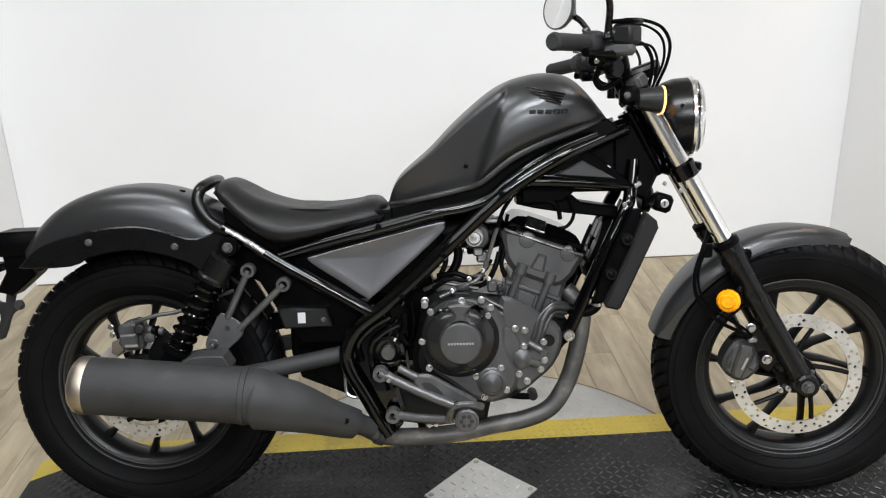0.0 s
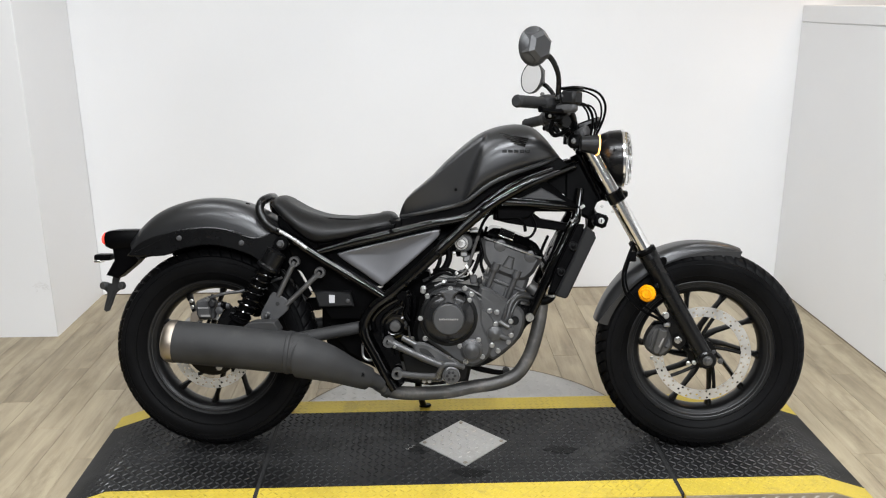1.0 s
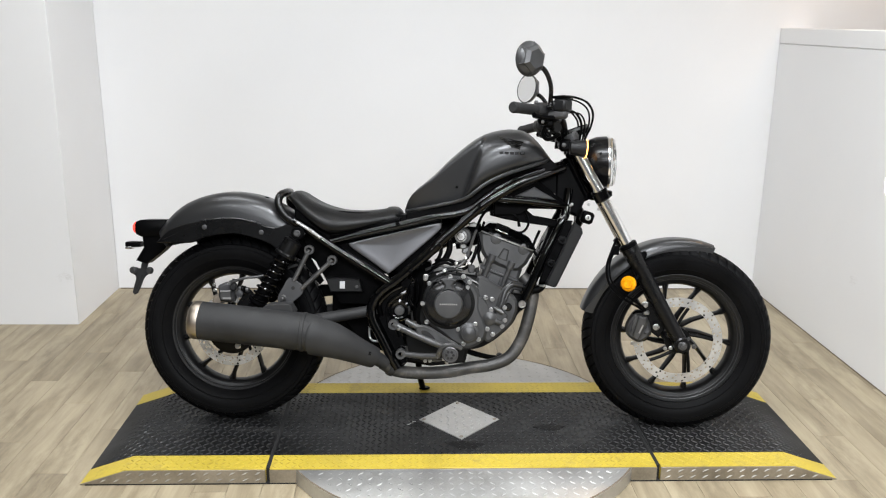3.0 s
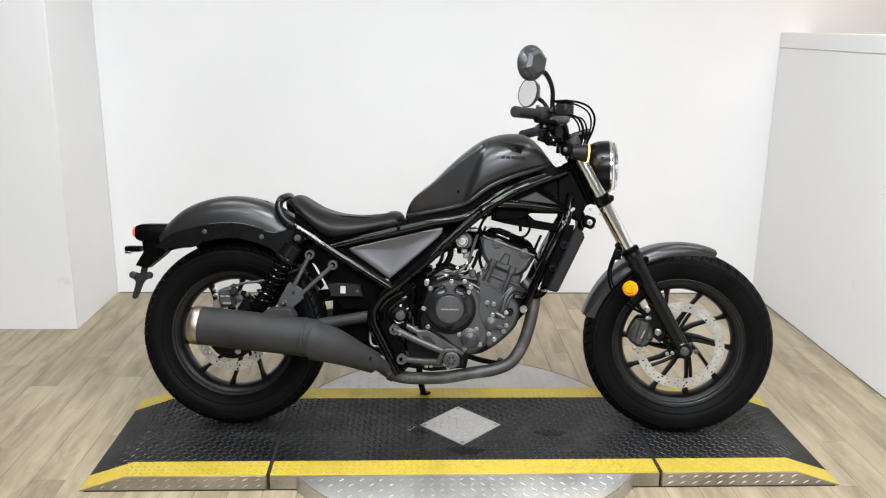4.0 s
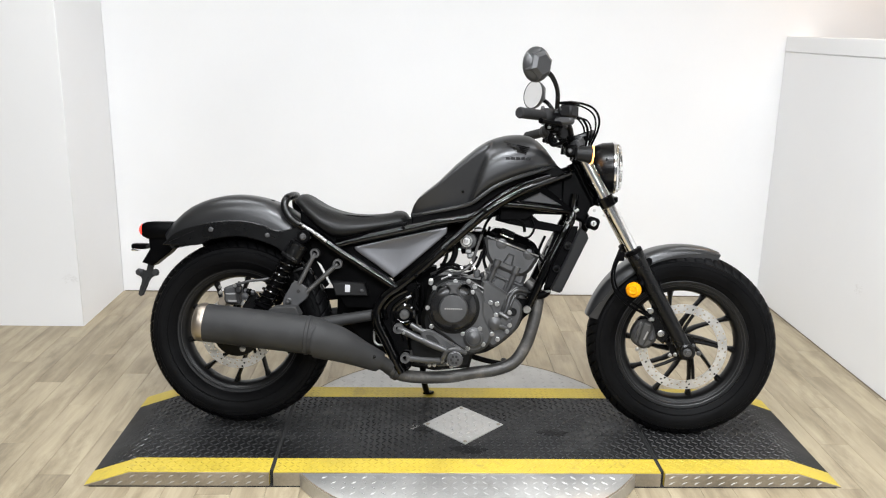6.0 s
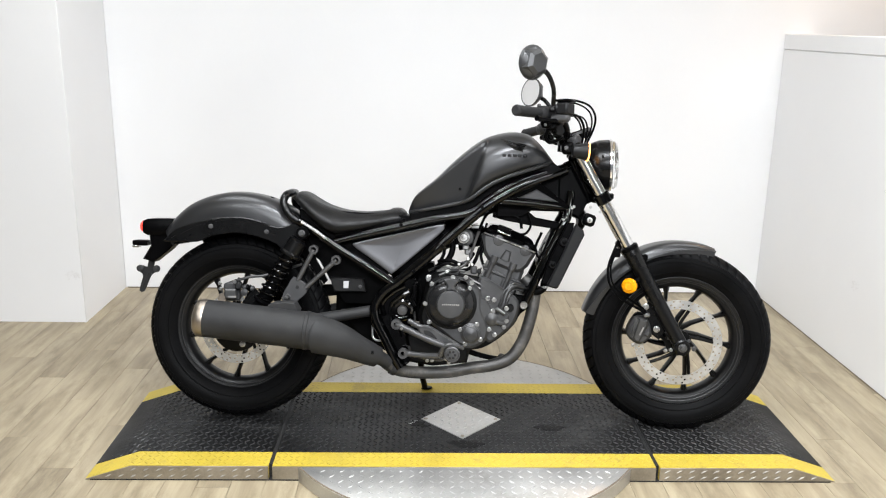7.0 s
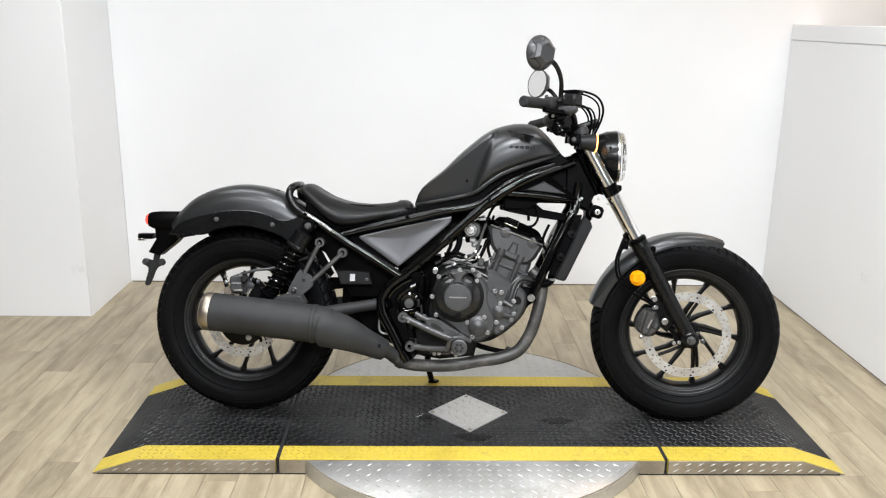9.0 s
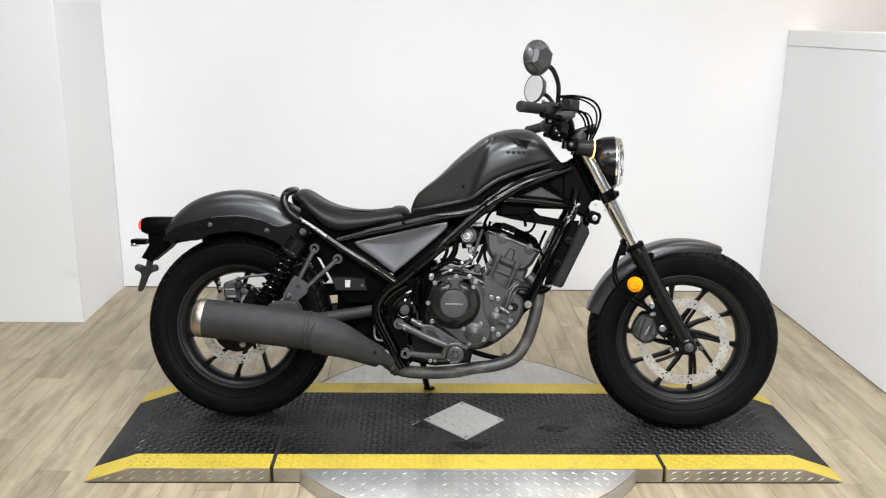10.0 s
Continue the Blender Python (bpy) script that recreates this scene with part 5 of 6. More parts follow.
part("mount_tab", Geo().prism(smooth_outline([(-0.640, 0.385), (-0.626, 0.405), (-0.604, 0.416), (-0.548, 0.418), (-0.536, 0.410), (-0.530, 0.378)], 2), -0.205, -0.150, 0.003), EXHAUST, muf)
CONE = [(-0.492, -0.200, 0.329), (-0.465, -0.198, 0.324), (-0.40, -0.187, 0.302), (-0.335, -0.168, 0.272), (-0.285, -0.142, 0.244), (-0.245, -0.112, 0.215)]
part("cone", Geo().tube(CONE, [0.0595, 0.0580, 0.0450, 0.0330, 0.0250, 0.0210], 32, 5), EXHAUST, muf, "matte black tapering silencer cone")
mid_line, mid_r = smooth_line([(-0.486, -0.200, 0.326), (-0.455, -0.197, 0.319), (-0.39, -0.185, 0.296), (-0.335, -0.168, 0.269), (-0.280, -0.140, 0.240)], 6), curve_at([(0, 0.0610), (0.25, 0.0585), (0.5, 0.0480), (0.75, 0.0370), (1, 0.0285)])
shield_rings = []
for depth in (0.0, 0.0065):
    for i, p in enumerate(mid_line):
        t = i / (len(mid_line) - 1)
        along = (mid_line[min(i + 1, len(mid_line) - 1)] - mid_line[max(i - 1, 0)]).normalized()
        outward = (Vector((0, -1, 0)) - along * along.dot(Vector((0, -1, 0)))).normalized()
        up_ = outward.cross(along) * -1
        r_ = mid_r(t) + depth * min(1.0, 0.55 + 6 * t)
        wide = radians(48 + 34 * min(1.0, t * 2.4))
        ring = []
        for k in range(17):
            q = -wide + 2 * wide * k / 16
            back = 0.020 * abs(q / wide) ** 4 * max(0.0, 1 - t * 6)
            ring.append(p + along * back + (outward * math.cos(q) + up_ * math.sin(q)) * r_)
        shield_rings.append(ring)
n_ = len(mid_line)
part("heat_shield", Geo().rings([a_ + b_[::-1] for a_, b_ in zip(shield_rings[:n_], shield_rings[n_:])]), EXHAUST, muf, "matte black heat shield plate over the cone", sharp=30)
part("shield_bolt", Geo().hex((-0.293, -0.186, 0.262), (0, -1, 0.25), 0.007, 0.006), PLASTIC, muf)
PIPE_LINE = [(-0.255, -0.11, 0.215), (-0.215, -0.09, 0.188), (-0.15, -0.07, 0.176), (-0.05, -0.055, 0.177), (0.03, -0.05, 0.192), (0.10, -0.048, 0.203), (0.160, -0.045, 0.228), (0.197, -0.042, 0.28), (0.218, -0.04, 0.34), (0.233, -0.035, 0.41), (0.234, -0.03, 0.46), (0.20, -0.02, 0.50)]
part("header_pipe", Geo().tube(PIPE_LINE, 0.0205, 18, 6), PIPE, bike, "heat-stained exhaust header pipe")
part("pipe_clamp", Geo().lathe([(0.021, 0), (0.026, 0.002), (0.026, 0.018), (0.021, 0.02)], (-0.235, -0.10, 0.201), (0.7, 0.3, -0.4), 20), EXHAUST, bike)

# --- engine ---
eng = part("engine", Geo().prism(smooth_outline([(-0.135, 0.43), (-0.120, 0.495), (-0.07, 0.520), (0.01, 0.510), (0.06, 0.500), (0.12, 0.470), (0.185, 0.435), (0.185, 0.39), (0.165, 0.345), (0.105, 0.290), (0.045, 0.262), (-0.04, 0.265), (-0.115, 0.30), (-0.15, 0.36)], 4), -0.095, 0.11, 0.014), ENGINE_DARK, bike, "dark grey single-cylinder engine")
case = smooth_outline([(-0.128, 0.42), (-0.105, 0.478), (-0.05, 0.505), (0.02, 0.495), (0.055, 0.455), (0.06, 0.40), (0.082, 0.345), (0.075, 0.30), (0.03, 0.272), (-0.02, 0.285), (-0.06, 0.315), (-0.11, 0.355)], 4)
part("clutch_case", Geo().prism(case, -0.128, -0.09, 0.010), ENGINE, eng, "grey clutch housing")
part("oil_case", Geo().prism(smooth_outline([(0.05, 0.505), (0.118, 0.475), (0.178, 0.430), (0.168, 0.36), (0.125, 0.315), (0.085, 0.29), (0.06, 0.33), (0.05, 0.42)], 4), -0.112, -0.085, 0.008), ENGINE, eng, "grey side casing")
part("clutch_cover", Geo().lathe([(0.076, 0.0), (0.076, 0.014), (0.0735, 0.018), (0.062, 0.025), (0.047, 0.030), (0.043, 0.031)], (-0.043, -0.120, 0.419), (0, -1, 0), 56), COVER_COAT, eng, "round dark grey clutch cover")
part("cover_face", Geo().lathe([(0.0470, 0.029), (0.0450, 0.036), (0.0450, 0.045), (0.042, 0.048), (0.0, 0.0495)], (-0.043, -0.120, 0.419), (0, -1, 0), 56), ENGINE, eng, "grey raised clutch cover face")
part("cover_ring", Geo().lathe([(0.083, 0.0), (0.085, 0.003), (0.085, 0.009), (0.083, 0.0105), (0.075, 0.0105)], (-0.043, -0.120, 0.419), (0, -1, 0), 56), ENGINE_DARK, eng)
for k in range(9):
    part("cover_mark", Geo().box(-0.068 + 0.0063 * k, -0.1700, 0.420, 0.0048, 0.001, 0.0045, 0.0002), GREY_MARK, eng)
part("cover_bridge", Geo().prism(smooth_outline([(-0.064, 0.458), (-0.056, 0.478), (-0.068, 0.497), (-0.043, 0.502), (-0.018, 0.497), (-0.030, 0.478), (-0.022, 0.458), (-0.043, 0.463)], 3), -0.156, -0.125, 0.005), ENGINE, eng)
part("filler_cap", Geo().lathe([(0.020, 0.0), (0.020, 0.014), (0.017, 0.016), (0.014, 0.008), (0.011, 0.006), (0.010, 0.012), (0.0, 0.012)], (-0.010, -0.128, 0.474), (0.15, -1, 0.25), 24), GLOSS, eng)
part("cover_pit", Geo().lathe([(0.016, 0.0), (0.016, 0.012), (0.013, 0.014), (0.010, 0.004), (0.0, 0.003)], (-0.080, -0.128, 0.470), (-0.2, -1, 0.25), 20), GLOSS, eng)
part("pump_cover", Geo().lathe([(0.033, 0.0), (0.033, 0.008), (0.029, 0.010), (0.029, 0.016), (0.024, 0.020), (0.0, 0.023)], (0.024, -0.126, 0.323), (0, -1, 0), 32), ENGINE, eng, "small round grey pump cover")
part("pump_ring", Geo().lathe([(0.0245, 0.0185), (0.0255, 0.0215), (0.0235, 0.0225), (0.022, 0.0195)], (0.024, -0.126, 0.323), (0, -1, 0), 32), ENGINE, eng)
part("water_pump", Geo().lathe([(0.024, 0.0), (0.022, 0.012), (0.014, 0.018), (0.0, 0.020)], (0.092, -0.112, 0.370), (0, -1, 0), 24).tube([(0.09, -0.118, 0.372), (0.115, -0.118, 0.36), (0.138, -0.112, 0.352)], 0.010, 10), ENGINE, eng)
part("side_plate", Geo().prism(smooth_outline([(0.036, 0.446), (0.075, 0.430), (0.090, 0.398), (0.082, 0.362), (0.058, 0.348), (0.046, 0.385)], 2), -0.122, -0.10, 0.004), ENGINE, eng, "flat grey side plate")
for x, z in ((-0.038, 0.504), (0.024, 0.488), (0.017, 0.470), (0.077, 0.437), (0.098, 0.433), (0.095, 0.397), (0.139, 0.406), (-0.126, 0.416), (-0.112, 0.356), (-0.106, 0.481), (-0.010, 0.334), (0.044, 0.352), (0.007, 0.287), (0.056, 0.302), (0.084, 0.335), (0.102, 0.318), (0.132, 0.345), (0.140, 0.365), (-0.118, 0.497), (0.004, 0.505)):
    b_ = part("case_bolt", Geo().hex((x, -0.128 if x < 0.06 else -0.120, z), (0, -1, 0), 0.0062, 0.008), BOLT, eng)
    part("bolt_flange", Geo().lathe([(0.0, 0.003), (0.0072, 0.003), (0.0072, 0.0), (0.006, -0.012)], (x, -0.129 if x < 0.06 else -0.121, z), (0, -1, 0), 14), BOLT, b_)
# cylinder block leans ahead
CYL = Matrix.Translation((0.085, 0, 0.465)) @ Matrix.Rotation(radians(20), 4, "Y")
part("cylinder", Geo().box(0.024, 0, 0.045, 0.122, 0.150, 0.12, 0.012, CYL), ENGINE, eng, "grey engine cylinder")
part("cylinder_head", Geo().prism(smooth_outline([(-0.055, 0.095), (-0.078, 0.125), (-0.086, 0.168), (0.0, 0.172), (0.090, 0.168), (0.093, 0.135), (0.085, 0.105), (0.06, 0.080), (-0.02, 0.080)], 3), -0.086, 0.086, 0.012, CYL), ENGINE, eng, "grey cylinder head")
part("head_lip", Geo().box(0.018, 0, 0.056, 0.132, 0.162, 0.011, 0.003, CYL), ENGINE, eng)
part("cylinder_lip", Geo().box(0.022, 0, 0.008, 0.138, 0.158, 0.008, 0.002, CYL), ENGINE, eng)
part("rocker_cover", Geo().prism(smooth_outline([(-0.084, 0.164), (-0.080, 0.186), (-0.055, 0.205), (0.05, 0.205), (0.083, 0.188), (0.092, 0.164)], 3), -0.088, 0.088, 0.022, CYL), GLOSS, eng, "glossy black rocker cover")
# Chrome plate added as the white reflection on the cover's glossy slope.
part("rocker_glint", Geo().box(0, 0, 0, 0.046, 0.036, 0.006, 0.002, CYL @ Matrix.Translation((-0.026, -0.080, 0.197)) @ Matrix.Rotation(radians(40), 4, "X")), CHROME, eng, "chrome plate standing in for a reflection on the cover")
for x in (-0.024, 0.042):
    part("head_column", Geo().tube([CYL @ Vector((x, -0.076, -0.01)), CYL @ Vector((x, -0.084, 0.095))], [0.0085, 0.0085], 10, 1), ENGINE, eng)
    part("stud_boss", Geo().tube([CYL @ Vector((x, -0.087, 0.084)), CYL @ Vector((x, -0.087, 0.108))], [0.012, 0.0125], 12, 1), ENGINE, eng)
for x in (-0.033, 0.062):
    part("cam_cap", Geo().lathe([(0.0165, 0.0), (0.016, 0.002), (0.014, 0.0030), (0.0, 0.0032)], CYL @ Vector((x, -0.084, 0.160)), (0, -1, 0), 28), ENGINE, eng)
part("head_window", Geo().prism([(0.000, 0.140), (0.020, 0.140), (0.026, 0.104), (-0.008, 0.104)], -0.0875, -0.083, 0.001, CYL), GAP_SHADE, eng)
part("window_plate", Geo().prism([(0.003, 0.136), (0.017, 0.136), (0.0215, 0.104), (-0.0035, 0.104)], -0.0895, -0.083, 0.0015, CYL), ENGINE, eng)
for x in (-0.033, 0.062):
    part("cap_seam", Geo().lathe([(0.0168, 0.0), (0.0184, 0.0015), (0.0184, 0.0025), (0.0168, 0.003)], CYL @ Vector((x, -0.084, 0.160)), (0, -1, 0), 28), GAP_SHADE, eng)
part("cover_seam", Geo().box(0.004, 0, 0.166, 0.182, 0.180, 0.005, 0.002, CYL), BOLT, eng, "bright gasket edge")
part("cylinder_panel", Geo().box(0.009, -0.0755, 0.028, 0.040, 0.006, 0.040, 0.003, CYL), ENGINE, eng)
for x in (-0.052, -0.036, 0.066, 0.078):
    part("cylinder_rib", Geo().box(x, -0.074, 0.03, 0.005, 0.010, 0.05, 0.002, CYL), ENGINE, eng)
for k in range(2):
    part("coolant_line", Geo().tube([(0.012, -0.098, 0.502 - 0.014 * k), (0.031, -0.106, 0.493 - 0.014 * k), (0.065, -0.108, 0.474 - 0.014 * k), (0.097, -0.106, 0.455 - 0.014 * k), (0.104, -0.095, 0.448 - 0.014 * k)], 0.0042, 8), ALLOY, eng)
part("coolant_pipe", Geo().tube([(0.112, -0.112, 0.385), (0.128, -0.112, 0.415), (0.140, -0.105, 0.455), (0.165, -0.095, 0.478), (0.195, -0.08, 0.472)], 0.0095, 12), HOSE_COAT, eng)
for k in (-1, 1):
    part("pipe_rib", Geo().tube([(0.118 + 0.010 * k, -0.114, 0.395), (0.130 + 0.010 * k, -0.114, 0.425), (0.142 + 0.009 * k, -0.107, 0.455 - 0.006 * k), (0.165, -0.097, 0.476 - 0.010 * k), (0.193, -0.082, 0.470 - 0.010 * k)], 0.005, 8), HOSE_COAT, eng)
part("pipe_flange", Geo().prism(smooth_outline([(0.098, 0.378), (0.125, 0.392), (0.148, 0.384), (0.140, 0.368), (0.110, 0.360)], 3), -0.122, -0.108, 0.003), ENGINE, eng)
part("coolant_union", Geo().rod((0.105, -0.118, 0.405), (0.135, -0.124, 0.388), 0.008, 12), ALLOY, eng)
part("side_boss", Geo().lathe([(0.013, 0.0), (0.013, 0.008), (0.010, 0.012), (0.0, 0.012)], (0.150, -0.110, 0.408), (0, -1, 0), 20), ENGINE_DARK, eng)
part("sensor", Geo().box(0.030, -0.088, 0.527, 0.022, 0.02, 0.026, 0.004, None), ALLOY_DARK, eng)
part("sensor_plug", Geo().box(0.048, -0.088, 0.523, 0.014, 0.022, 0.018, 0.004, None), HOSE_COAT, eng)
part("engine_mount", Geo().prism([(0.165, 0.45), (0.195, 0.445), (0.215, 0.405), (0.19, 0.385), (0.15, 0.33), (0.14, 0.36)], -0.08, 0.08, 0.006), PLASTIC, eng)
part("mount_bolt", Geo().lathe([(0.0065, 0.004), (0.0075, 0.012), (0.0110, 0.012), (0.0122, 0.009), (0.0122, 0.0)], (0.195, -0.108, 0.417), (0, -1, 0), 24).hex((0.195, -0.108, 0.417), (0, -1, 0), 0.0066, 0.006), STEEL, bike, "bright flanged engine mount bolt")

# --- intake, hoses and looms behind the engine ---
tb = part("throttle_body", Geo().lathe([(0.030, -0.05), (0.034, -0.03), (0.034, 0.03), (0.030, 0.05)], (0.02, -0.01, 0.628), (1, 0, 0.3), 24, caps=True), PLASTIC, bike)
part("throttle_cam", Geo().lathe([(0.020, 0.0), (0.020, 0.02), (0.016, 0.024), (0.0, 0.025)], (-0.006, -0.045, 0.631), (0, -1, 0), 24), CAST_BRIGHT, tb, "bright throttle pulley")
part("pulley_groove", Geo().lathe([(0.0125, 0.0249), (0.0150, 0.0246), (0.0150, 0.0252), (0.0125, 0.0255)], (-0.006, -0.045, 0.631), (0, -1, 0), 24), BRACKET, tb)
part("pulley_nut", Geo().hex((-0.006, -0.068, 0.631), (0, -1, 0), 0.005, 0.006), BOLT, tb)
part("cable_stop", Geo().box(0.034, -0.06, 0.668, 0.03, 0.012, 0.012, 0.003), BOLT, tb)
part("cable_stop", Geo().box(0.002, -0.06, 0.598, 0.022, 0.012, 0.016, 0.003), BOLT, tb)
part("casting", Geo().prism(smooth_outline([(-0.036, 0.655), (-0.010, 0.664), (0.022, 0.652), (0.030, 0.625), (0.014, 0.604), (-0.026, 0.606), (-0.040, 0.630)], 2), -0.046, -0.030, 0.004), ALLOY, tb, "grey cast throttle body flange")
part("linkage", Geo().tube([(-0.030, -0.052, 0.650), (-0.016, -0.056, 0.664), (0.010, -0.056, 0.668), (0.040, -0.058, 0.676)], 0.004, 8), BOLT, tb)
part("sensor_block", Geo().box(-0.035, -0.03, 0.622, 0.03, 0.04, 0.03, 0.005), PLASTIC, tb)
part("injector", Geo().box(0.012, -0.045, 0.585, 0.028, 0.025, 0.024, 0.004), BOLT, tb)
part("air_duct", Geo().tube([(0.0, 0.0, 0.64), (-0.05, 0.0, 0.64), (-0.11, 0.0, 0.62), (-0.17, 0.0, 0.58)], [0.04, 0.045, 0.055, 0.06], 20), PLASTIC, bike)
part("air_box", Geo().prism([(-0.30, 0.60), (-0.12, 0.66), (-0.07, 0.64), (-0.10, 0.57), (-0.20, 0.50), (-0.28, 0.52)], -0.075, 0.085, 0.012), PLASTIC, bike)
for line, r, mt in (([(0.044, -0.084, 0.655), (0.037, -0.085, 0.635), (0.020, -0.086, 0.581), (0.010, -0.087, 0.555), (-0.008, -0.088, 0.538), (-0.045, -0.092, 0.523), (-0.085, -0.095, 0.506)], 0.0046, ALLOY),
                    ([(0.095, -0.06, 0.745), (0.076, -0.08, 0.72), (0.057, -0.085, 0.692), (0.043, -0.084, 0.653)], 0.0045, PLASTIC),
                    ([(0.07, -0.055, 0.68), (0.055, -0.065, 0.63), (0.048, -0.075, 0.58)], 0.004, PLASTIC),
                    ([(-0.10, -0.085, 0.525), (-0.06, -0.09, 0.545), (-0.03, -0.085, 0.540), (0.01, -0.075, 0.555), (0.03, -0.06, 0.58)], 0.005, PLASTIC),
                    ([(-0.12, -0.08, 0.52), (-0.08, -0.085, 0.535), (-0.04, -0.085, 0.528), (0.0, -0.08, 0.52)], 0.0045, ALLOY),
                    ([(-0.09, -0.075, 0.55), (-0.05, -0.08, 0.555), (-0.02, -0.08, 0.545), (0.01, -0.07, 0.54)], 0.006, PLASTIC),
                    ([(-0.165, -0.075, 0.49), (-0.165, -0.085, 0.44), (-0.155, -0.08, 0.40), (-0.15, -0.07, 0.36)], 0.006, PLASTIC),
                    ([(-0.15, -0.07, 0.49), (-0.145, -0.08, 0.45), (-0.15, -0.08, 0.41)], 0.004, PLASTIC),
                    ([(-0.19, -0.07, 0.47), (-0.18, -0.08, 0.42), (-0.165, -0.08, 0.385), (-0.16, -0.07, 0.33)], 0.0035, ALLOY),
                    ([(0.115, -0.04, 0.70), (0.16, -0.05, 0.705), (0.18, -0.05, 0.69), (0.185, -0.05, 0.665)], 0.005, PLASTIC),
                    ([(0.20, -0.05, 0.72), (0.215, -0.055, 0.68), (0.20, -0.055, 0.65), (0.17, -0.05, 0.645)], 0.004, PLASTIC)):
    part("hose", Geo().tube(line, r, 8, 5), mt, bike)
for line, r in (([(-0.055, -0.06, 0.640), (-0.042, -0.065, 0.595), (-0.058, -0.07, 0.555), (-0.095, -0.075, 0.530)], 0.010),
                ([(-0.075, -0.05, 0.620), (-0.070, -0.06, 0.580), (-0.085, -0.07, 0.545)], 0.006),
                ([(-0.02, -0.07, 0.520), (0.015, -0.075, 0.530), (0.035, -0.08, 0.560), (0.048, -0.075, 0.600)], 0.006),
                ([(0.05, -0.07, 0.640), (0.060, -0.075, 0.610), (0.052, -0.08, 0.575), (0.060, -0.082, 0.545)], 0.005)):
    part("hose", Geo().tube(line, r, 10, 5), PLASTIC, bike)
for x, y, z in ((-0.020, -0.095, 0.545), (0.010, -0.09, 0.562), (-0.058, -0.10, 0.520), (0.028, -0.07, 0.600), (-0.028, -0.06, 0.602), (0.022, -0.098, 0.545)):
    part("clamp_screw", Geo().hex((x, y, z), (0.1, -1, 0.1), 0.0045, 0.010), BOLT, bike)
for x, z, w, h in ((0.002, 0.550, 0.030, 0.010), (-0.045, 0.512, 0.050, 0.009), (0.018, 0.575, 0.012, 0.026)):
    part("loom_bracket", Geo().box(x, -0.085, z, w, 0.010, h * 0.7, 0.003), ALLOY_DARK, bike)
part("bracket_bolt", Geo().hex((-0.118, -0.10, 0.50), (0, -1, 0), 0.007, 0.012), BOLT, bike)
part("loom_clip", Geo().box(-0.035, -0.09, 0.525, 0.03, 0.016, 0.012, 0.003), HOSE_COAT, bike)
part("underside_tray", Geo().prism([(0.10, 0.750), (0.33, 0.740), (0.33, 0.724), (0.215, 0.725), (0.190, 0.704), (0.10, 0.700)], -0.055, 0.055, 0.004), PLASTIC, bike)
part("loom_tray", Geo().prism([(0.09, 0.722), (0.205, 0.724), (0.232, 0.702), (0.315, 0.688), (0.312, 0.664), (0.20, 0.678), (0.13, 0.690), (0.09, 0.700)], -0.045, 0.02, 0.004), PLASTIC, bike)
part("head_gusset", Geo().prism([(0.15, 0.775), (0.325, 0.868), (0.350, 0.80), (0.340, 0.735), (0.245, 0.80)], -0.045, 0.045, 0.006), PLASTIC, bike)
part("rear_shroud", Geo().prism([(-0.20, 0.54), (-0.105, 0.54), (-0.095, 0.50), (-0.125, 0.42), (-0.14, 0.34), (-0.20, 0.34)], -0.02, 0.06, 0.005), PLASTIC, bike)
part("shock_linkage", Geo().prism([(-0.42, 0.37), (-0.20, 0.36), (-0.20, 0.235), (-0.265, 0.232), (-0.36, 0.285)], 0.0, 0.05, 0.005), PLASTIC, bike)
part("chain_case", Geo().prism([(-0.441, 0.47), (-0.25, 0.47), (-0.19, 0.26), (-0.30, 0.24), (-0.42, 0.29), (-0.441, 0.35)], 0.03, 0.09, 0.006), PLASTIC, bike)
part("sump", Geo().prism([(-0.215, 0.215), (-0.19, 0.30), (-0.13, 0.35), (0.03, 0.28), (0.015, 0.212), (-0.10, 0.198)], -0.07, 0.10, 0.01), ENGINE_DARK, eng, "black engine underside")
part("tank_base", Geo().prism([(-0.185, 0.708), (-0.113, 0.722), (-0.053, 0.736), (0.002, 0.752), (0.063, 0.797), (0.129, 0.830), (0.28, 0.884), (0.31, 0.86), (0.13, 0.78), (0.06, 0.745), (0.0, 0.705), (-0.185, 0.66)], -0.094, 0.094, 0.004), PLASTIC, bike, "black tray under the fuel tank")
part("seat_tray", Geo().prism([(-0.55, 0.715), (-0.19, 0.700), (-0.07, 0.708), (-0.07, 0.655), (-0.24, 0.505), (-0.30, 0.505), (-0.45, 0.60), (-0.545, 0.665)], -0.088, 0.088, 0.004), PLASTIC, bike, "black tray under the seat")
part("spine", Geo().tube([(0.31, 0, 0.84), (0.20, 0, 0.79), (0.05, 0, 0.73), (-0.15, 0, 0.68)], 0.03, 14), PLASTIC, bike)

# --- radiator ---
RAD = Matrix.Translation((0.322, 0, 0.580)) @ Matrix.Rotation(radians(23), 4, "Y")
rad = part("radiator", Geo().box(0.0, 0, 0.0, 0.026, 0.22, 0.20, 0.003, RAD), PLASTIC, bike, "black radiator")
cover = [(0.354, 0.688), (0.378, 0.668), (0.382, 0.652), (0.303, 0.480), (0.296, 0.476), (0.272, 0.482), (0.268, 0.490), (0.313, 0.585), (0.334, 0.638)]
for side in (1, -1):
    g = Geo().prism(cover, -0.138, -0.110, 0.005)
    part("side_panel", g if side > 0 else g.mirrored(), GREY_PLASTIC, rad, "satin black radiator side panel")
part("core_edge", Geo().prism([(0.330, 0.690), (0.352, 0.690), (0.340, 0.640), (0.270, 0.488), (0.250, 0.490), (0.272, 0.565)], -0.112, -0.085, 0.003), PLASTIC, rad)
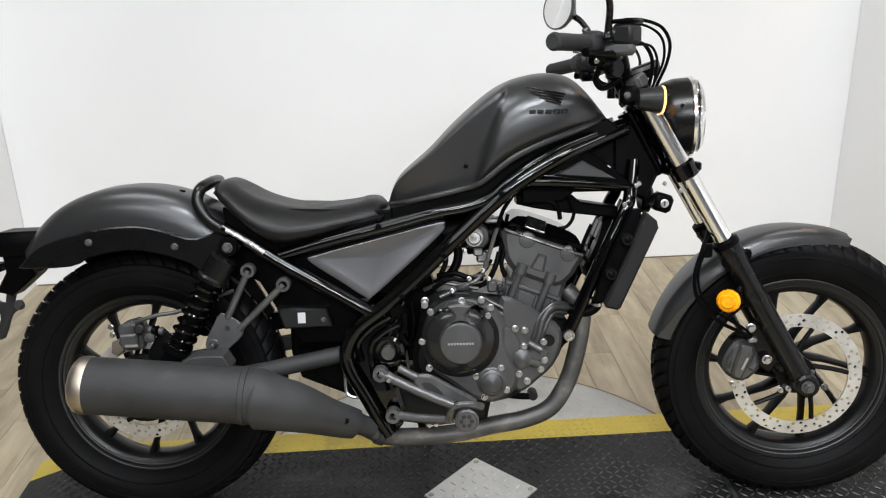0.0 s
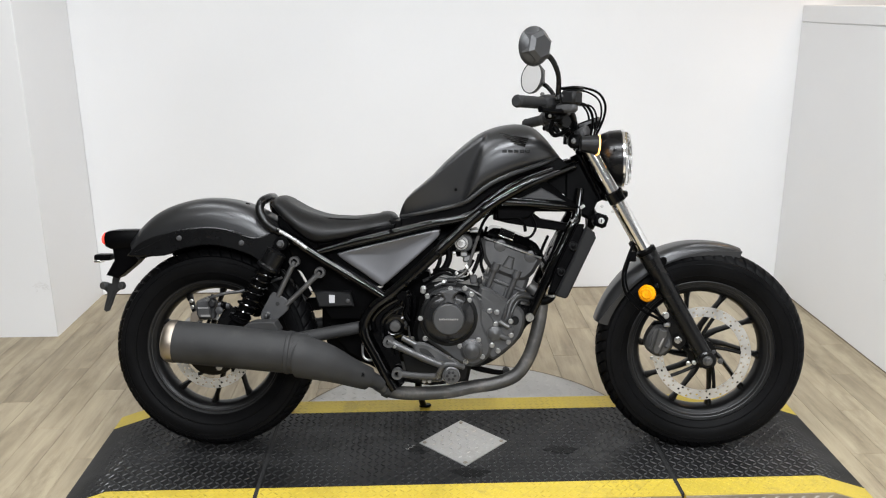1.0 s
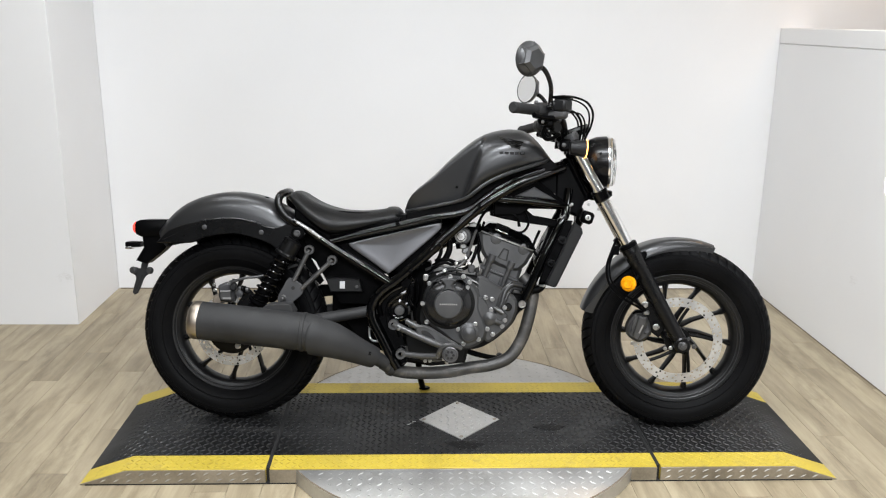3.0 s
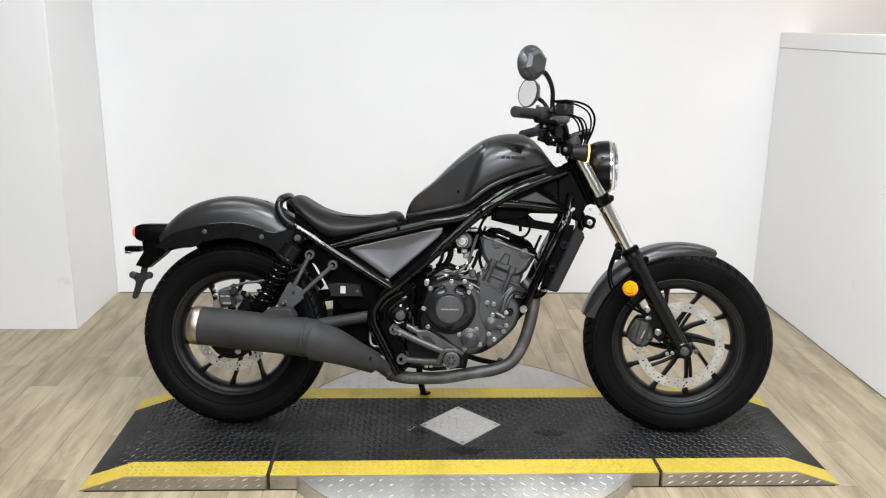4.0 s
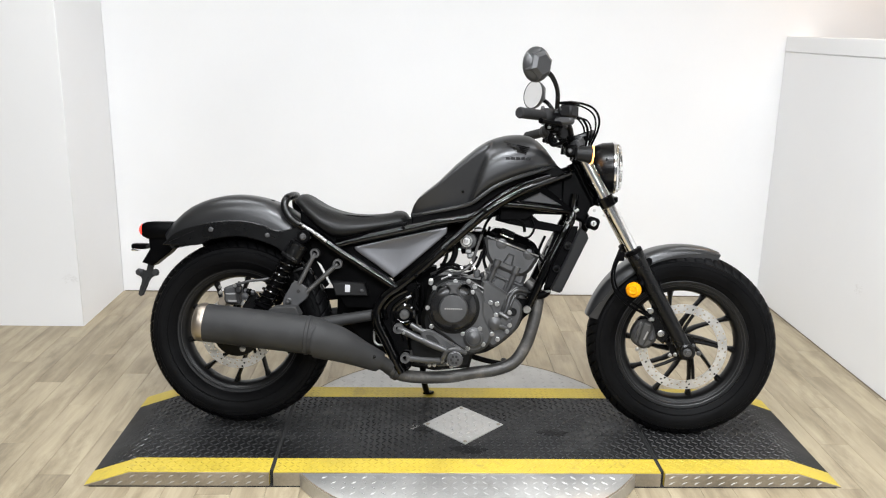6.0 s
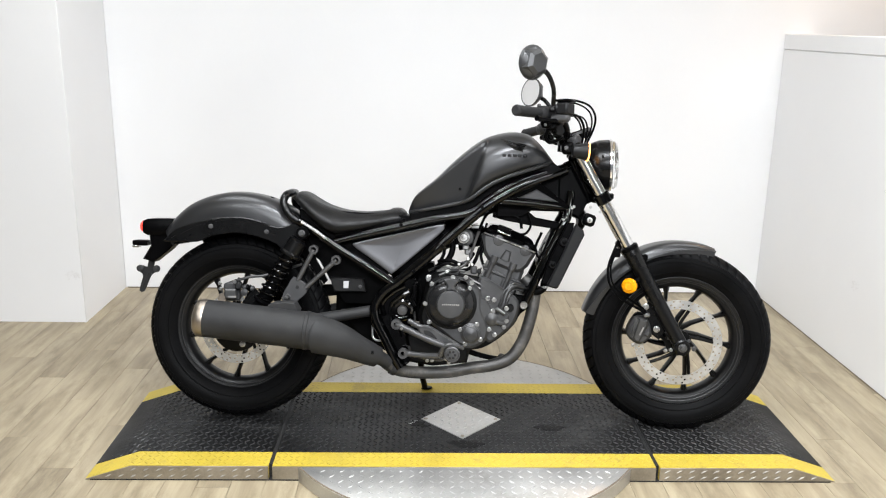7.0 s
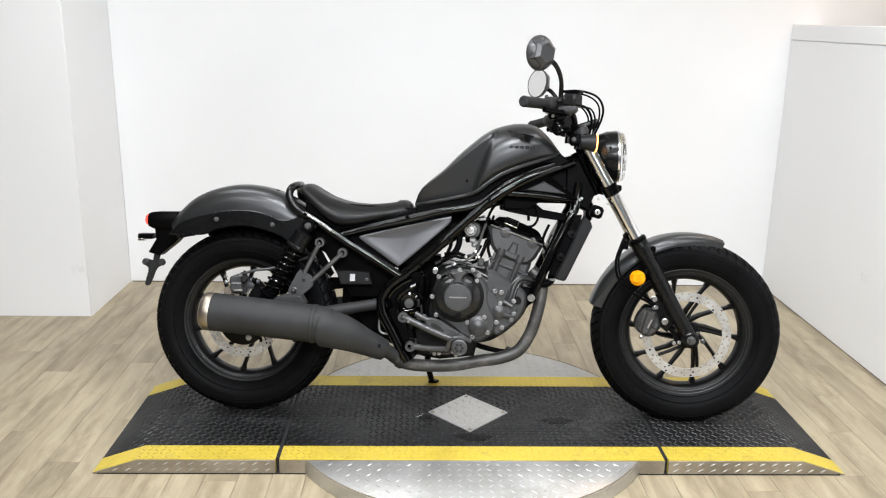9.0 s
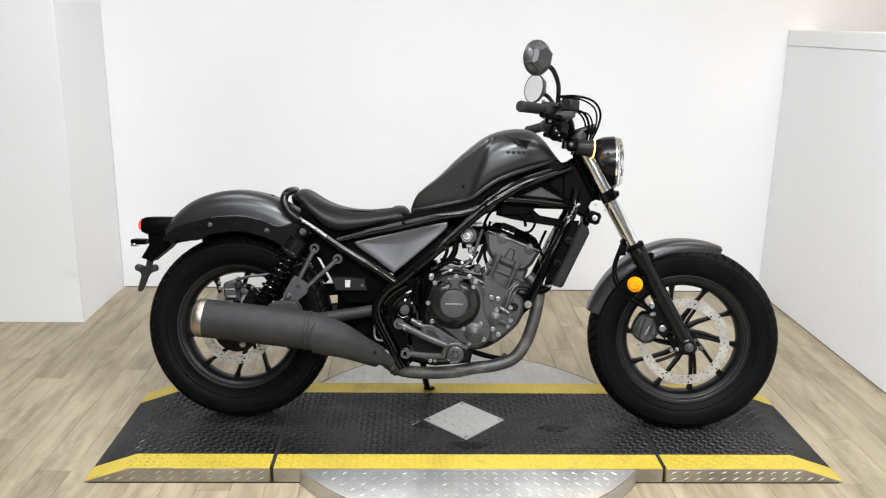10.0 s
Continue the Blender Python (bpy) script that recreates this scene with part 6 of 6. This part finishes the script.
for x, z in ((0.318, 0.628), (0.284, 0.554)):
    part("panel_tab", Geo().lathe([(0.0, -0.004), (0.012, -0.004), (0.0135, 0.0), (0.0135, 0.012)], (x, -0.128, z), (0, 1, 0), 20), PAINT_DARK, rad)
    part("panel_bolt", Geo().hex((x, -0.132, z), (0, -1, 0), 0.006, 0.004), PLASTIC, rad)
part("radiator_hose", Geo().tube([(0.265, -0.06, 0.490), (0.262, -0.065, 0.470), (0.24, -0.065, 0.458), (0.20, -0.06, 0.465), (0.17, -0.05, 0.48)], 0.0125, 12), PLASTIC, rad)
part("hose_clamp", Geo().lathe([(0.0128, 0), (0.0145, 0.001), (0.0145, 0.008), (0.0128, 0.009)], (0.262, -0.063, 0.478), (0.1, 0, -1), 16), BOLT, rad)
part("fan_shroud", Geo().lathe([(0.02, -0.01), (0.06, -0.012), (0.075, 0.0), (0.078, 0.012)], (0.272, 0.0, 0.60), (0.9, 0, -0.38), 28), PLASTIC, rad)
for i in range(6):
    a = 2 * math.pi * i / 6
    part("fan_blade", Geo().box(0, 0.04 * math.cos(a), 0.04 * math.sin(a), 0.004, 0.02 + 0.02 * abs(math.cos(a)), 0.02 + 0.02 * abs(math.sin(a)), 0.001, Matrix.Translation((0.262, 0, 0.603)) @ Matrix.Rotation(radians(23), 4, "Y")), HOSE_COAT, rad)
part("bracket", Geo().tube([(0.25, -0.075, 0.655), (0.23, -0.07, 0.60), (0.245, -0.07, 0.57)], 0.0045, 8), PLASTIC, rad)
lock = part("ignition_lock", Geo().box(0, 0, 0, 0.040, 0.05, 0.040, 0.008, Matrix.Translation((0.402, -0.075, 0.700)) @ Matrix.Rotation(radians(18), 4, "Y")), PLASTIC, bike, "black ignition lock housing")
part("barrel", Geo().lathe([(0.009, 0.0), (0.009, 0.003), (0.007, 0.004), (0.004, 0.0035), (0.0, 0.003)], (0.402, -0.1005, 0.700), (0, -1, 0), 24), BOLT, lock, "bright key barrel")
part("keyhole", Geo().box(0.402, -0.1045, 0.700, 0.003, 0.001, 0.010, 0.0003), GAP_SHADE, lock)
part("horn", Geo().lathe([(0.0, 0.0), (0.03, 0.0), (0.036, 0.006), (0.036, 0.02), (0.02, 0.03), (0.0, 0.03)], (0.38, 0.04, 0.70), (1, 0, 0), 24), PLASTIC, bike)
for p in ((0.352, -0.08, 0.742), (0.346, -0.08, 0.738), (0.318, -0.095, 0.700), (0.432, -0.118, 0.728), (0.405, -0.09, 0.742)):
    part("head_bolt", Geo().hex(p, (0, -1, 0), 0.004, 0.006), BOLT, bike)

# --- foot controls and stand ---
fp = part("footpeg_bracket", Geo().tube([(-0.219, -0.125, 0.346), (-0.16, -0.145, 0.322), (-0.10, -0.165, 0.300), (-0.060, -0.18, 0.288)], [0.013, 0.011, 0.011, 0.010], 12), BRACKET, bike, "dark grey footpeg bracket")
part("boss", Geo().lathe([(0.008, -0.012), (0.016, -0.012), (0.017, -0.008), (0.017, 0.012), (0.008, 0.012)], (-0.219, -0.128, 0.346), (0, 1, 0), 20), BRACKET, fp)
part("brace", Geo().tube([(-0.190, -0.125, 0.250), (-0.13, -0.145, 0.248), (-0.075, -0.165, 0.252)], 0.010, 12), BRACKET, fp)
part("boss", Geo().lathe([(0.008, -0.012), (0.016, -0.012), (0.017, 0.012), (0.008, 0.012)], (-0.195, -0.126, 0.250), (0, 1, 0), 20), BRACKET, fp)
part("footpeg", Geo().tube([(-0.045, -0.16, 0.268), (-0.035, -0.215, 0.268)], [0.017, 0.019], 14, 1), GRIP, fp, "black rubber footpeg")
part("peg_cap", Geo().lathe([(0.022, 0.0), (0.0255, 0.003), (0.0250, 0.009), (0.0215, 0.011), (0.0200, 0.0085), (0.0, 0.010)], (-0.035, -0.213, 0.268), (0.1, -1, 0), 24), BRACKET, fp, "grey cast peg end with a waffle face")
for i in range(6):
    a = 2 * math.pi * i / 6
    part("peg_stud", Geo().rod((-0.035 + 0.011 * math.cos(a), -0.225, 0.268 + 0.011 * math.sin(a)), (-0.035 + 0.011 * math.cos(a), -0.219, 0.268 + 0.011 * math.sin(a)), 0.0046, 6), GAP_SHADE, fp)
part("peg_bracket", Geo().tube([(-0.075, -0.17, 0.25), (-0.06, -0.185, 0.285), (-0.03, -0.19, 0.293), (0.0, -0.175, 0.282)], 0.008, 8), BRACKET, fp)
pedal = part("brake_pedal", Geo().prism(smooth_outline([(-0.136, 0.349), (-0.103, 0.344), (-0.055, 0.315), (-0.012, 0.289), (-0.020, 0.276), (-0.084, 0.293), (-0.128, 0.311), (-0.146, 0.332)], 3), -0.156, -0.138, 0.005), BRACKET, bike, "dark grey forged brake pedal")
part("pedal_slot", Geo().prism(smooth_outline([(-0.128, 0.332), (-0.108, 0.330), (-0.086, 0.310), (-0.088, 0.302), (-0.118, 0.314)], 3), -0.1578, -0.14, 0.0005), GAP_SHADE, pedal)
part("pivot_rod", Geo().tube([(-0.178, -0.135, 0.360), (-0.150, -0.142, 0.346), (-0.130, -0.147, 0.338)], 0.009, 10), BRACKET, pedal)
shifter = part("gear_lever", Geo().tube([(-0.03, 0.13, 0.235), (0.04, 0.145, 0.205), (0.10, 0.15, 0.190), (0.140, 0.155, 0.185)], [0.009, 0.010, 0.009, 0.008], 10), PLASTIC, bike, "black gear lever on the far side")
part("lever_toe", Geo().lathe([(0.0, -0.02), (0.011, -0.02), (0.012, -0.016), (0.012, 0.016), (0.011, 0.02), (0.0, 0.02)], (0.142, 0.165, 0.188), (0, 1, 0), 16), GRIP, shifter)
part("pedal_spring", Geo().tube([(-0.13, -0.12, 0.235), (-0.08, -0.13, 0.232), (-0.06, -0.13, 0.236)], 0.005, 8), BRACKET, bike)
for x, z in ((-0.10, 0.232), (-0.115, 0.231), (-0.055, 0.238), (-0.045, 0.228), (-0.20, 0.335)):
    part("control_bolt", Geo().hex((x, -0.14, z), (0, -1, 0), 0.005, 0.008), BOLT, bike)
part("hose_spigot", Geo().tube([(-0.30, -0.10, 0.335), (-0.298, -0.105, 0.30), (-0.285, -0.11, 0.288), (-0.262, -0.11, 0.288)], 0.0035, 8), BOLT, bike)
st = part("side_stand", Geo().tube([(-0.15, 0.10, 0.22), (-0.145, 0.17, 0.12), (-0.135, 0.235, 0.055)], [0.012, 0.011, 0.011], 12), PLASTIC, bike, "black side stand, folded down")
part("foot", Geo().prism(smooth_outline([(-0.148, 0.230), (-0.122, 0.224), (-0.108, 0.246), (-0.130, 0.262)], 3), 0.047, 0.055, 0.002, Matrix(((1, 0, 0, 0), (0, 0, 1, 0), (0, 1, 0, 0), (0, 0, 0, 1)))), PLASTIC, st)

# --- handlebar and controls ---
GR_END, GR_IN = Vector((0.140, -0.300, 1.030)), Vector((0.228, -0.185, 1.033))
GL_END, GL_IN = Vector((0.212, 0.300, 1.002)), Vector((0.268, 0.180, 1.012))
bar = [tuple(GR_END), tuple(GR_IN), (0.285, -0.125, 1.030), (0.315, -0.085, 1.005), (0.325, -0.055, 0.965), (0.325, 0.0, 0.958), (0.325, 0.055, 0.965), (0.315, 0.085, 1.005), (0.300, 0.125, 1.012), tuple(GL_IN), tuple(GL_END)]
hb = part("handlebar", Geo().tube(bar, 0.011, 12, 5), PAINT_DARK, bike, "black handlebar")
for side in (1, -1):
    e, i_ = (GR_END, GR_IN) if side > 0 else (GL_END, GL_IN)
    d = (i_ - e).normalized()
    part("grip", Geo().lathe([(0.0, -0.004), (0.013, -0.004), (0.0165, 0.0), (0.0175, 0.004), (0.0165, 0.01), (0.0165, (i_ - e).length * 0.86), (0.022, (i_ - e).length * 0.9), (0.024, (i_ - e).length)], e, d, 24), GRIP, hb, "black rubber grip")
    turn = Matrix.Rotation(math.atan2(d.y, d.x), 4, "Z")
    sw = part("switch_housing", Geo().lathe([(0.0, -0.004), (0.020, -0.004), (0.024, 0.0), (0.0255, 0.016), (0.0245, 0.017), (0.0245, 0.019), (0.0255, 0.020), (0.024, 0.040), (0.018, 0.046), (0.0, 0.046)], i_, d, 20), GREY_PLASTIC, hb, "dark grey switch housing")
    part("switch_lower", Geo().box(0, 0, 0, 0.032, 0.034, 0.030, 0.008, Matrix.Translation(i_ + d * 0.02 + Vector((0.004, 0, -0.030))) @ turn), PLASTIC, sw)
    part("switch_screw", Geo().hex(i_ + d * 0.012 + Vector((0.004, -0.017, -0.036)), (0, -1, -0.2), 0.004, 0.004), BOLT, sw)
    part("cable_boot", Geo().tube([i_ + d * 0.03 + Vector((0.01, 0, -0.030)), i_ + d * 0.045 + Vector((0.018, 0, -0.052)), i_ + d * 0.07 + Vector((0.02, 0, -0.060))], [0.009, 0.008, 0.006], 10), PLASTIC, sw)
    part("switch_button", Geo().box(0, 0, 0, 0.012, 0.012, 0.01, 0.003, Matrix.Translation(i_ + d * 0.02 + Vector((-0.02, 0, 0.026)))), ALLOY, sw)
    part("lever_mount", Geo().box(0, 0, 0, 0.035, 0.034, 0.03, 0.007, Matrix.Translation(i_ + d * 0.055 + Vector((0.02, 0, -0.004))) @ Matrix.Rotation(math.atan2(d.y, d.x), 4, "Z")), ALLOY, hb)
    part("lever", Geo().tube([i_ + d * 0.05 + Vector((0.03, 0, -0.020)), i_ + d * 0.0 + Vector((0.045, 0, -0.022)), i_ - d * 0.04 + Vector((0.045, 0, -0.024)), e + d * 0.07 + Vector((0.040, 0, -0.022)), e + d * 0.05 + Vector((0.036, 0, -0.020))], [0.009, 0.008, 0.007, 0.007, 0.009], 10), PLASTIC, hb, "black control lever")
res = part("brake_reservoir", Geo().box(0, 0, 0, 0.046, 0.050, 0.040, 0.007, Matrix.Translation((0.300, -0.185, 1.048)) @ Matrix.Rotation(radians(-38), 4, "Z")), GREY_PLASTIC, hb, "dark grey brake fluid reservoir")
part("reservoir_lid", Geo().box(0, 0, 0, 0.050, 0.054, 0.008, 0.003, Matrix.Translation((0.300, -0.185, 1.073)) @ Matrix.Rotation(radians(-38), 4, "Z")), PLASTIC, res)
part("banjo_bolt", Geo().hex((0.315, -0.165, 1.035), (1, 0.2, 0), 0.007, 0.012), BOLT, hb)
part("master_cylinder", Geo().box(0, 0, 0, 0.062, 0.032, 0.026, 0.007, Matrix.Translation((0.286, -0.183, 1.020)) @ Matrix.Rotation(radians(-30), 4, "Z")), ALLOY_DARK, hb, "dark grey master cylinder")
part("clamp_half", Geo().box(0, 0, 0, 0.022, 0.03, 0.038, 0.005, Matrix.Translation((0.292, -0.125, 1.020)) @ Matrix.Rotation(radians(-30), 4, "Z")), ALLOY_DARK, hb)
part("bar_clamp", Geo().box(0.300, -0.07, 0.982, 0.036, 0.040, 0.046, 0.010), PLASTIC, hb)
part("clamp_bolt", Geo().hex((0.300, -0.104, 0.965), (0, -1, 0), 0.006, 0.006), ENGINE, hb)
part("cable_elbow", Geo().tube([(0.262, -0.17, 1.045), (0.270, -0.19, 1.052), (0.292, -0.19, 1.056), (0.312, -0.18, 1.062)], 0.006, 8), ALLOY_DARK, hb)
part("lower_switchgear", Geo().box(0.262, -0.155, 0.996, 0.034, 0.036, 0.030, 0.009), PLASTIC, hb)
part("throttle_box", Geo().lathe([(0.0, -0.012), (0.017, -0.012), (0.019, -0.008), (0.019, 0.008), (0.017, 0.012), (0.0, 0.012)], (0.285, -0.135, 0.985), (0.5, -0.85, 0), 20), GREY_PLASTIC, hb)
part("loom", Geo().tube([(0.255, -0.14, 1.0), (0.280, -0.12, 0.975), (0.300, -0.10, 0.955), (0.318, -0.07, 0.93)], [0.007, 0.009, 0.010, 0.009], 10), PLASTIC, hb)
for k in range(3):
    part("loom_tie", Geo().lathe([(0.0095, -0.0015), (0.0112, -0.001), (0.0112, 0.001), (0.0095, 0.0015)], (0.270 + 0.014 * k, -0.128 + 0.012 * k, 0.986 - 0.012 * k), (0.6, 0.4, -0.6), 12), ALLOY_DARK, hb)
part("throttle_elbow", Geo().tube([(0.255, -0.160, 1.005), (0.250, -0.155, 0.982), (0.245, -0.150, 0.962), (0.258, -0.145, 0.946), (0.280, -0.135, 0.952), (0.300, -0.12, 0.965)], 0.0062, 10), PLASTIC, hb)
for y in (-0.045, 0.045):
    part("riser", Geo().rod((0.322, y, 0.925), (0.325, y, 0.985), 0.017, 16), GLOSS, hb)
part("meter", Geo().lathe([(0.0, -0.018), (0.04, -0.018), (0.046, -0.01), (0.046, 0.008), (0.042, 0.012), (0.0, 0.013)], (0.368, 0.0, 0.982), (-0.35, 0, 1), 36), PLASTIC, hb, "round black instrument")
part("meter_rim", Geo().lathe([(0.040, 0.0105), (0.0465, 0.008), (0.047, 0.004), (0.0475, 0.0)], (0.368, 0.0, 0.982), (-0.35, 0, 1), 36), ENGINE, hb)
for line, r in (([(0.300, -0.17, 1.078), (0.34, -0.15, 1.078), (0.385, -0.12, 1.066), (0.408, -0.10, 1.035), (0.405, -0.09, 0.995), (0.385, -0.08, 0.945), (0.37, -0.07, 0.90)], 0.0036),
                ([(0.300, -0.16, 1.073), (0.35, -0.135, 1.068), (0.39, -0.105, 1.045), (0.398, -0.09, 1.00), (0.378, -0.075, 0.945)], 0.0028),
                ([(0.315, -0.155, 1.035), (0.35, -0.12, 1.032), (0.372, -0.10, 1.000), (0.370, -0.085, 0.95), (0.355, -0.07, 0.90)], 0.004),
                ([(0.32, -0.15, 1.03), (0.365, -0.11, 1.030), (0.385, -0.09, 1.00), (0.380, -0.08, 0.95)], 0.0028),
                ([(0.30, 0.16, 1.07), (0.36, 0.12, 1.06), (0.39, 0.09, 1.01), (0.37, 0.07, 0.93)], 0.0034)):
    part("control_cable", Geo().tube(line, r, 8, 5), PLASTIC, hb, "black control cable")
for side in (1, -1):
    cy = -0.275 * side
    cpos = Vector((0.190, cy, 1.176)) if side > 0 else Vector((0.232, 0.28, 1.152))
    nrm = Vector((-0.60, 0.78, 0.10) if side > 0 else (-0.80, -0.58, 0.10)).normalized()
    body = part("mirror", Geo().lathe([(0.0, -0.026), (0.022, -0.025), (0.040, -0.016), (0.050, -0.004), (0.053, 0.004), (0.0525, 0.008), (0.049, 0.008)], cpos, nrm, 36), MIRROR_COAT, hb, "round dark grey rear-view mirror")
    part("back_facet", Geo().lathe([(0.0, -0.0305), (0.030, -0.0295), (0.0425, -0.0200), (0.0520, -0.0030)], cpos, nrm, 6, start=0.3), MIRROR_COAT, body, sharp=8)
    part("mirror_glass", Geo().lathe([(0.0, 0.0075), (0.049, 0.0075), (0.0495, 0.006)], cpos, nrm, 36), MIRROR, body, "mirror glass")
    part("stem", Geo().tube([cpos - nrm * 0.016 + Vector((0.0, 0.01 * side, -0.01)), cpos + Vector((0.045, 0.02 * side, -0.030)), cpos + Vector((0.067, 0.045 * side, -0.07)), (0.262, -0.195 * side, 1.062), (0.262, -0.195 * side, 1.04)], [0.008, 0.0075, 0.007, 0.0075, 0.011], 12), PAINT_DARK, body, "black mirror stem")


# ---- floor planks, last ----
floor = thing("floor", "light oak vinyl plank floor with visible joints", "floor", kind="structure")
PW, PL = 0.102, 0.78
plank_mesh = mesh_of("plank", Geo().box(0, 0, -0.0025, PW - 0.0007, PL - 0.0007, 0.005, 0.0007), WOOD)
rest = Geo()
for i in range(-41, 41):
    x = (i + 0.5) * PW
    shift = ((i * 0.371) % 1.0) * PL
    for j in range(-9, 4):
        y = j * PL + shift
        if y - PL / 2 > BACK_Y:
            continue
        near = abs(x) < 2.6 and y > -1.3
        if near:
            ob = new("plank", plank_mesh)
            ob.location = (x, y, 0)
            ob.parent = floor
        elif y > -3.1:
            y0, y1 = max(y - PL / 2, -2.6), y + PL / 2
            if y1 - y0 > 0.03:
                rest.box(x, (y0 + y1) / 2, -0.0025, PW - 0.0007, y1 - y0 - 0.0007, 0.005, 0.0007)
part("far_planks", rest, WOOD, floor, kind="stuff")
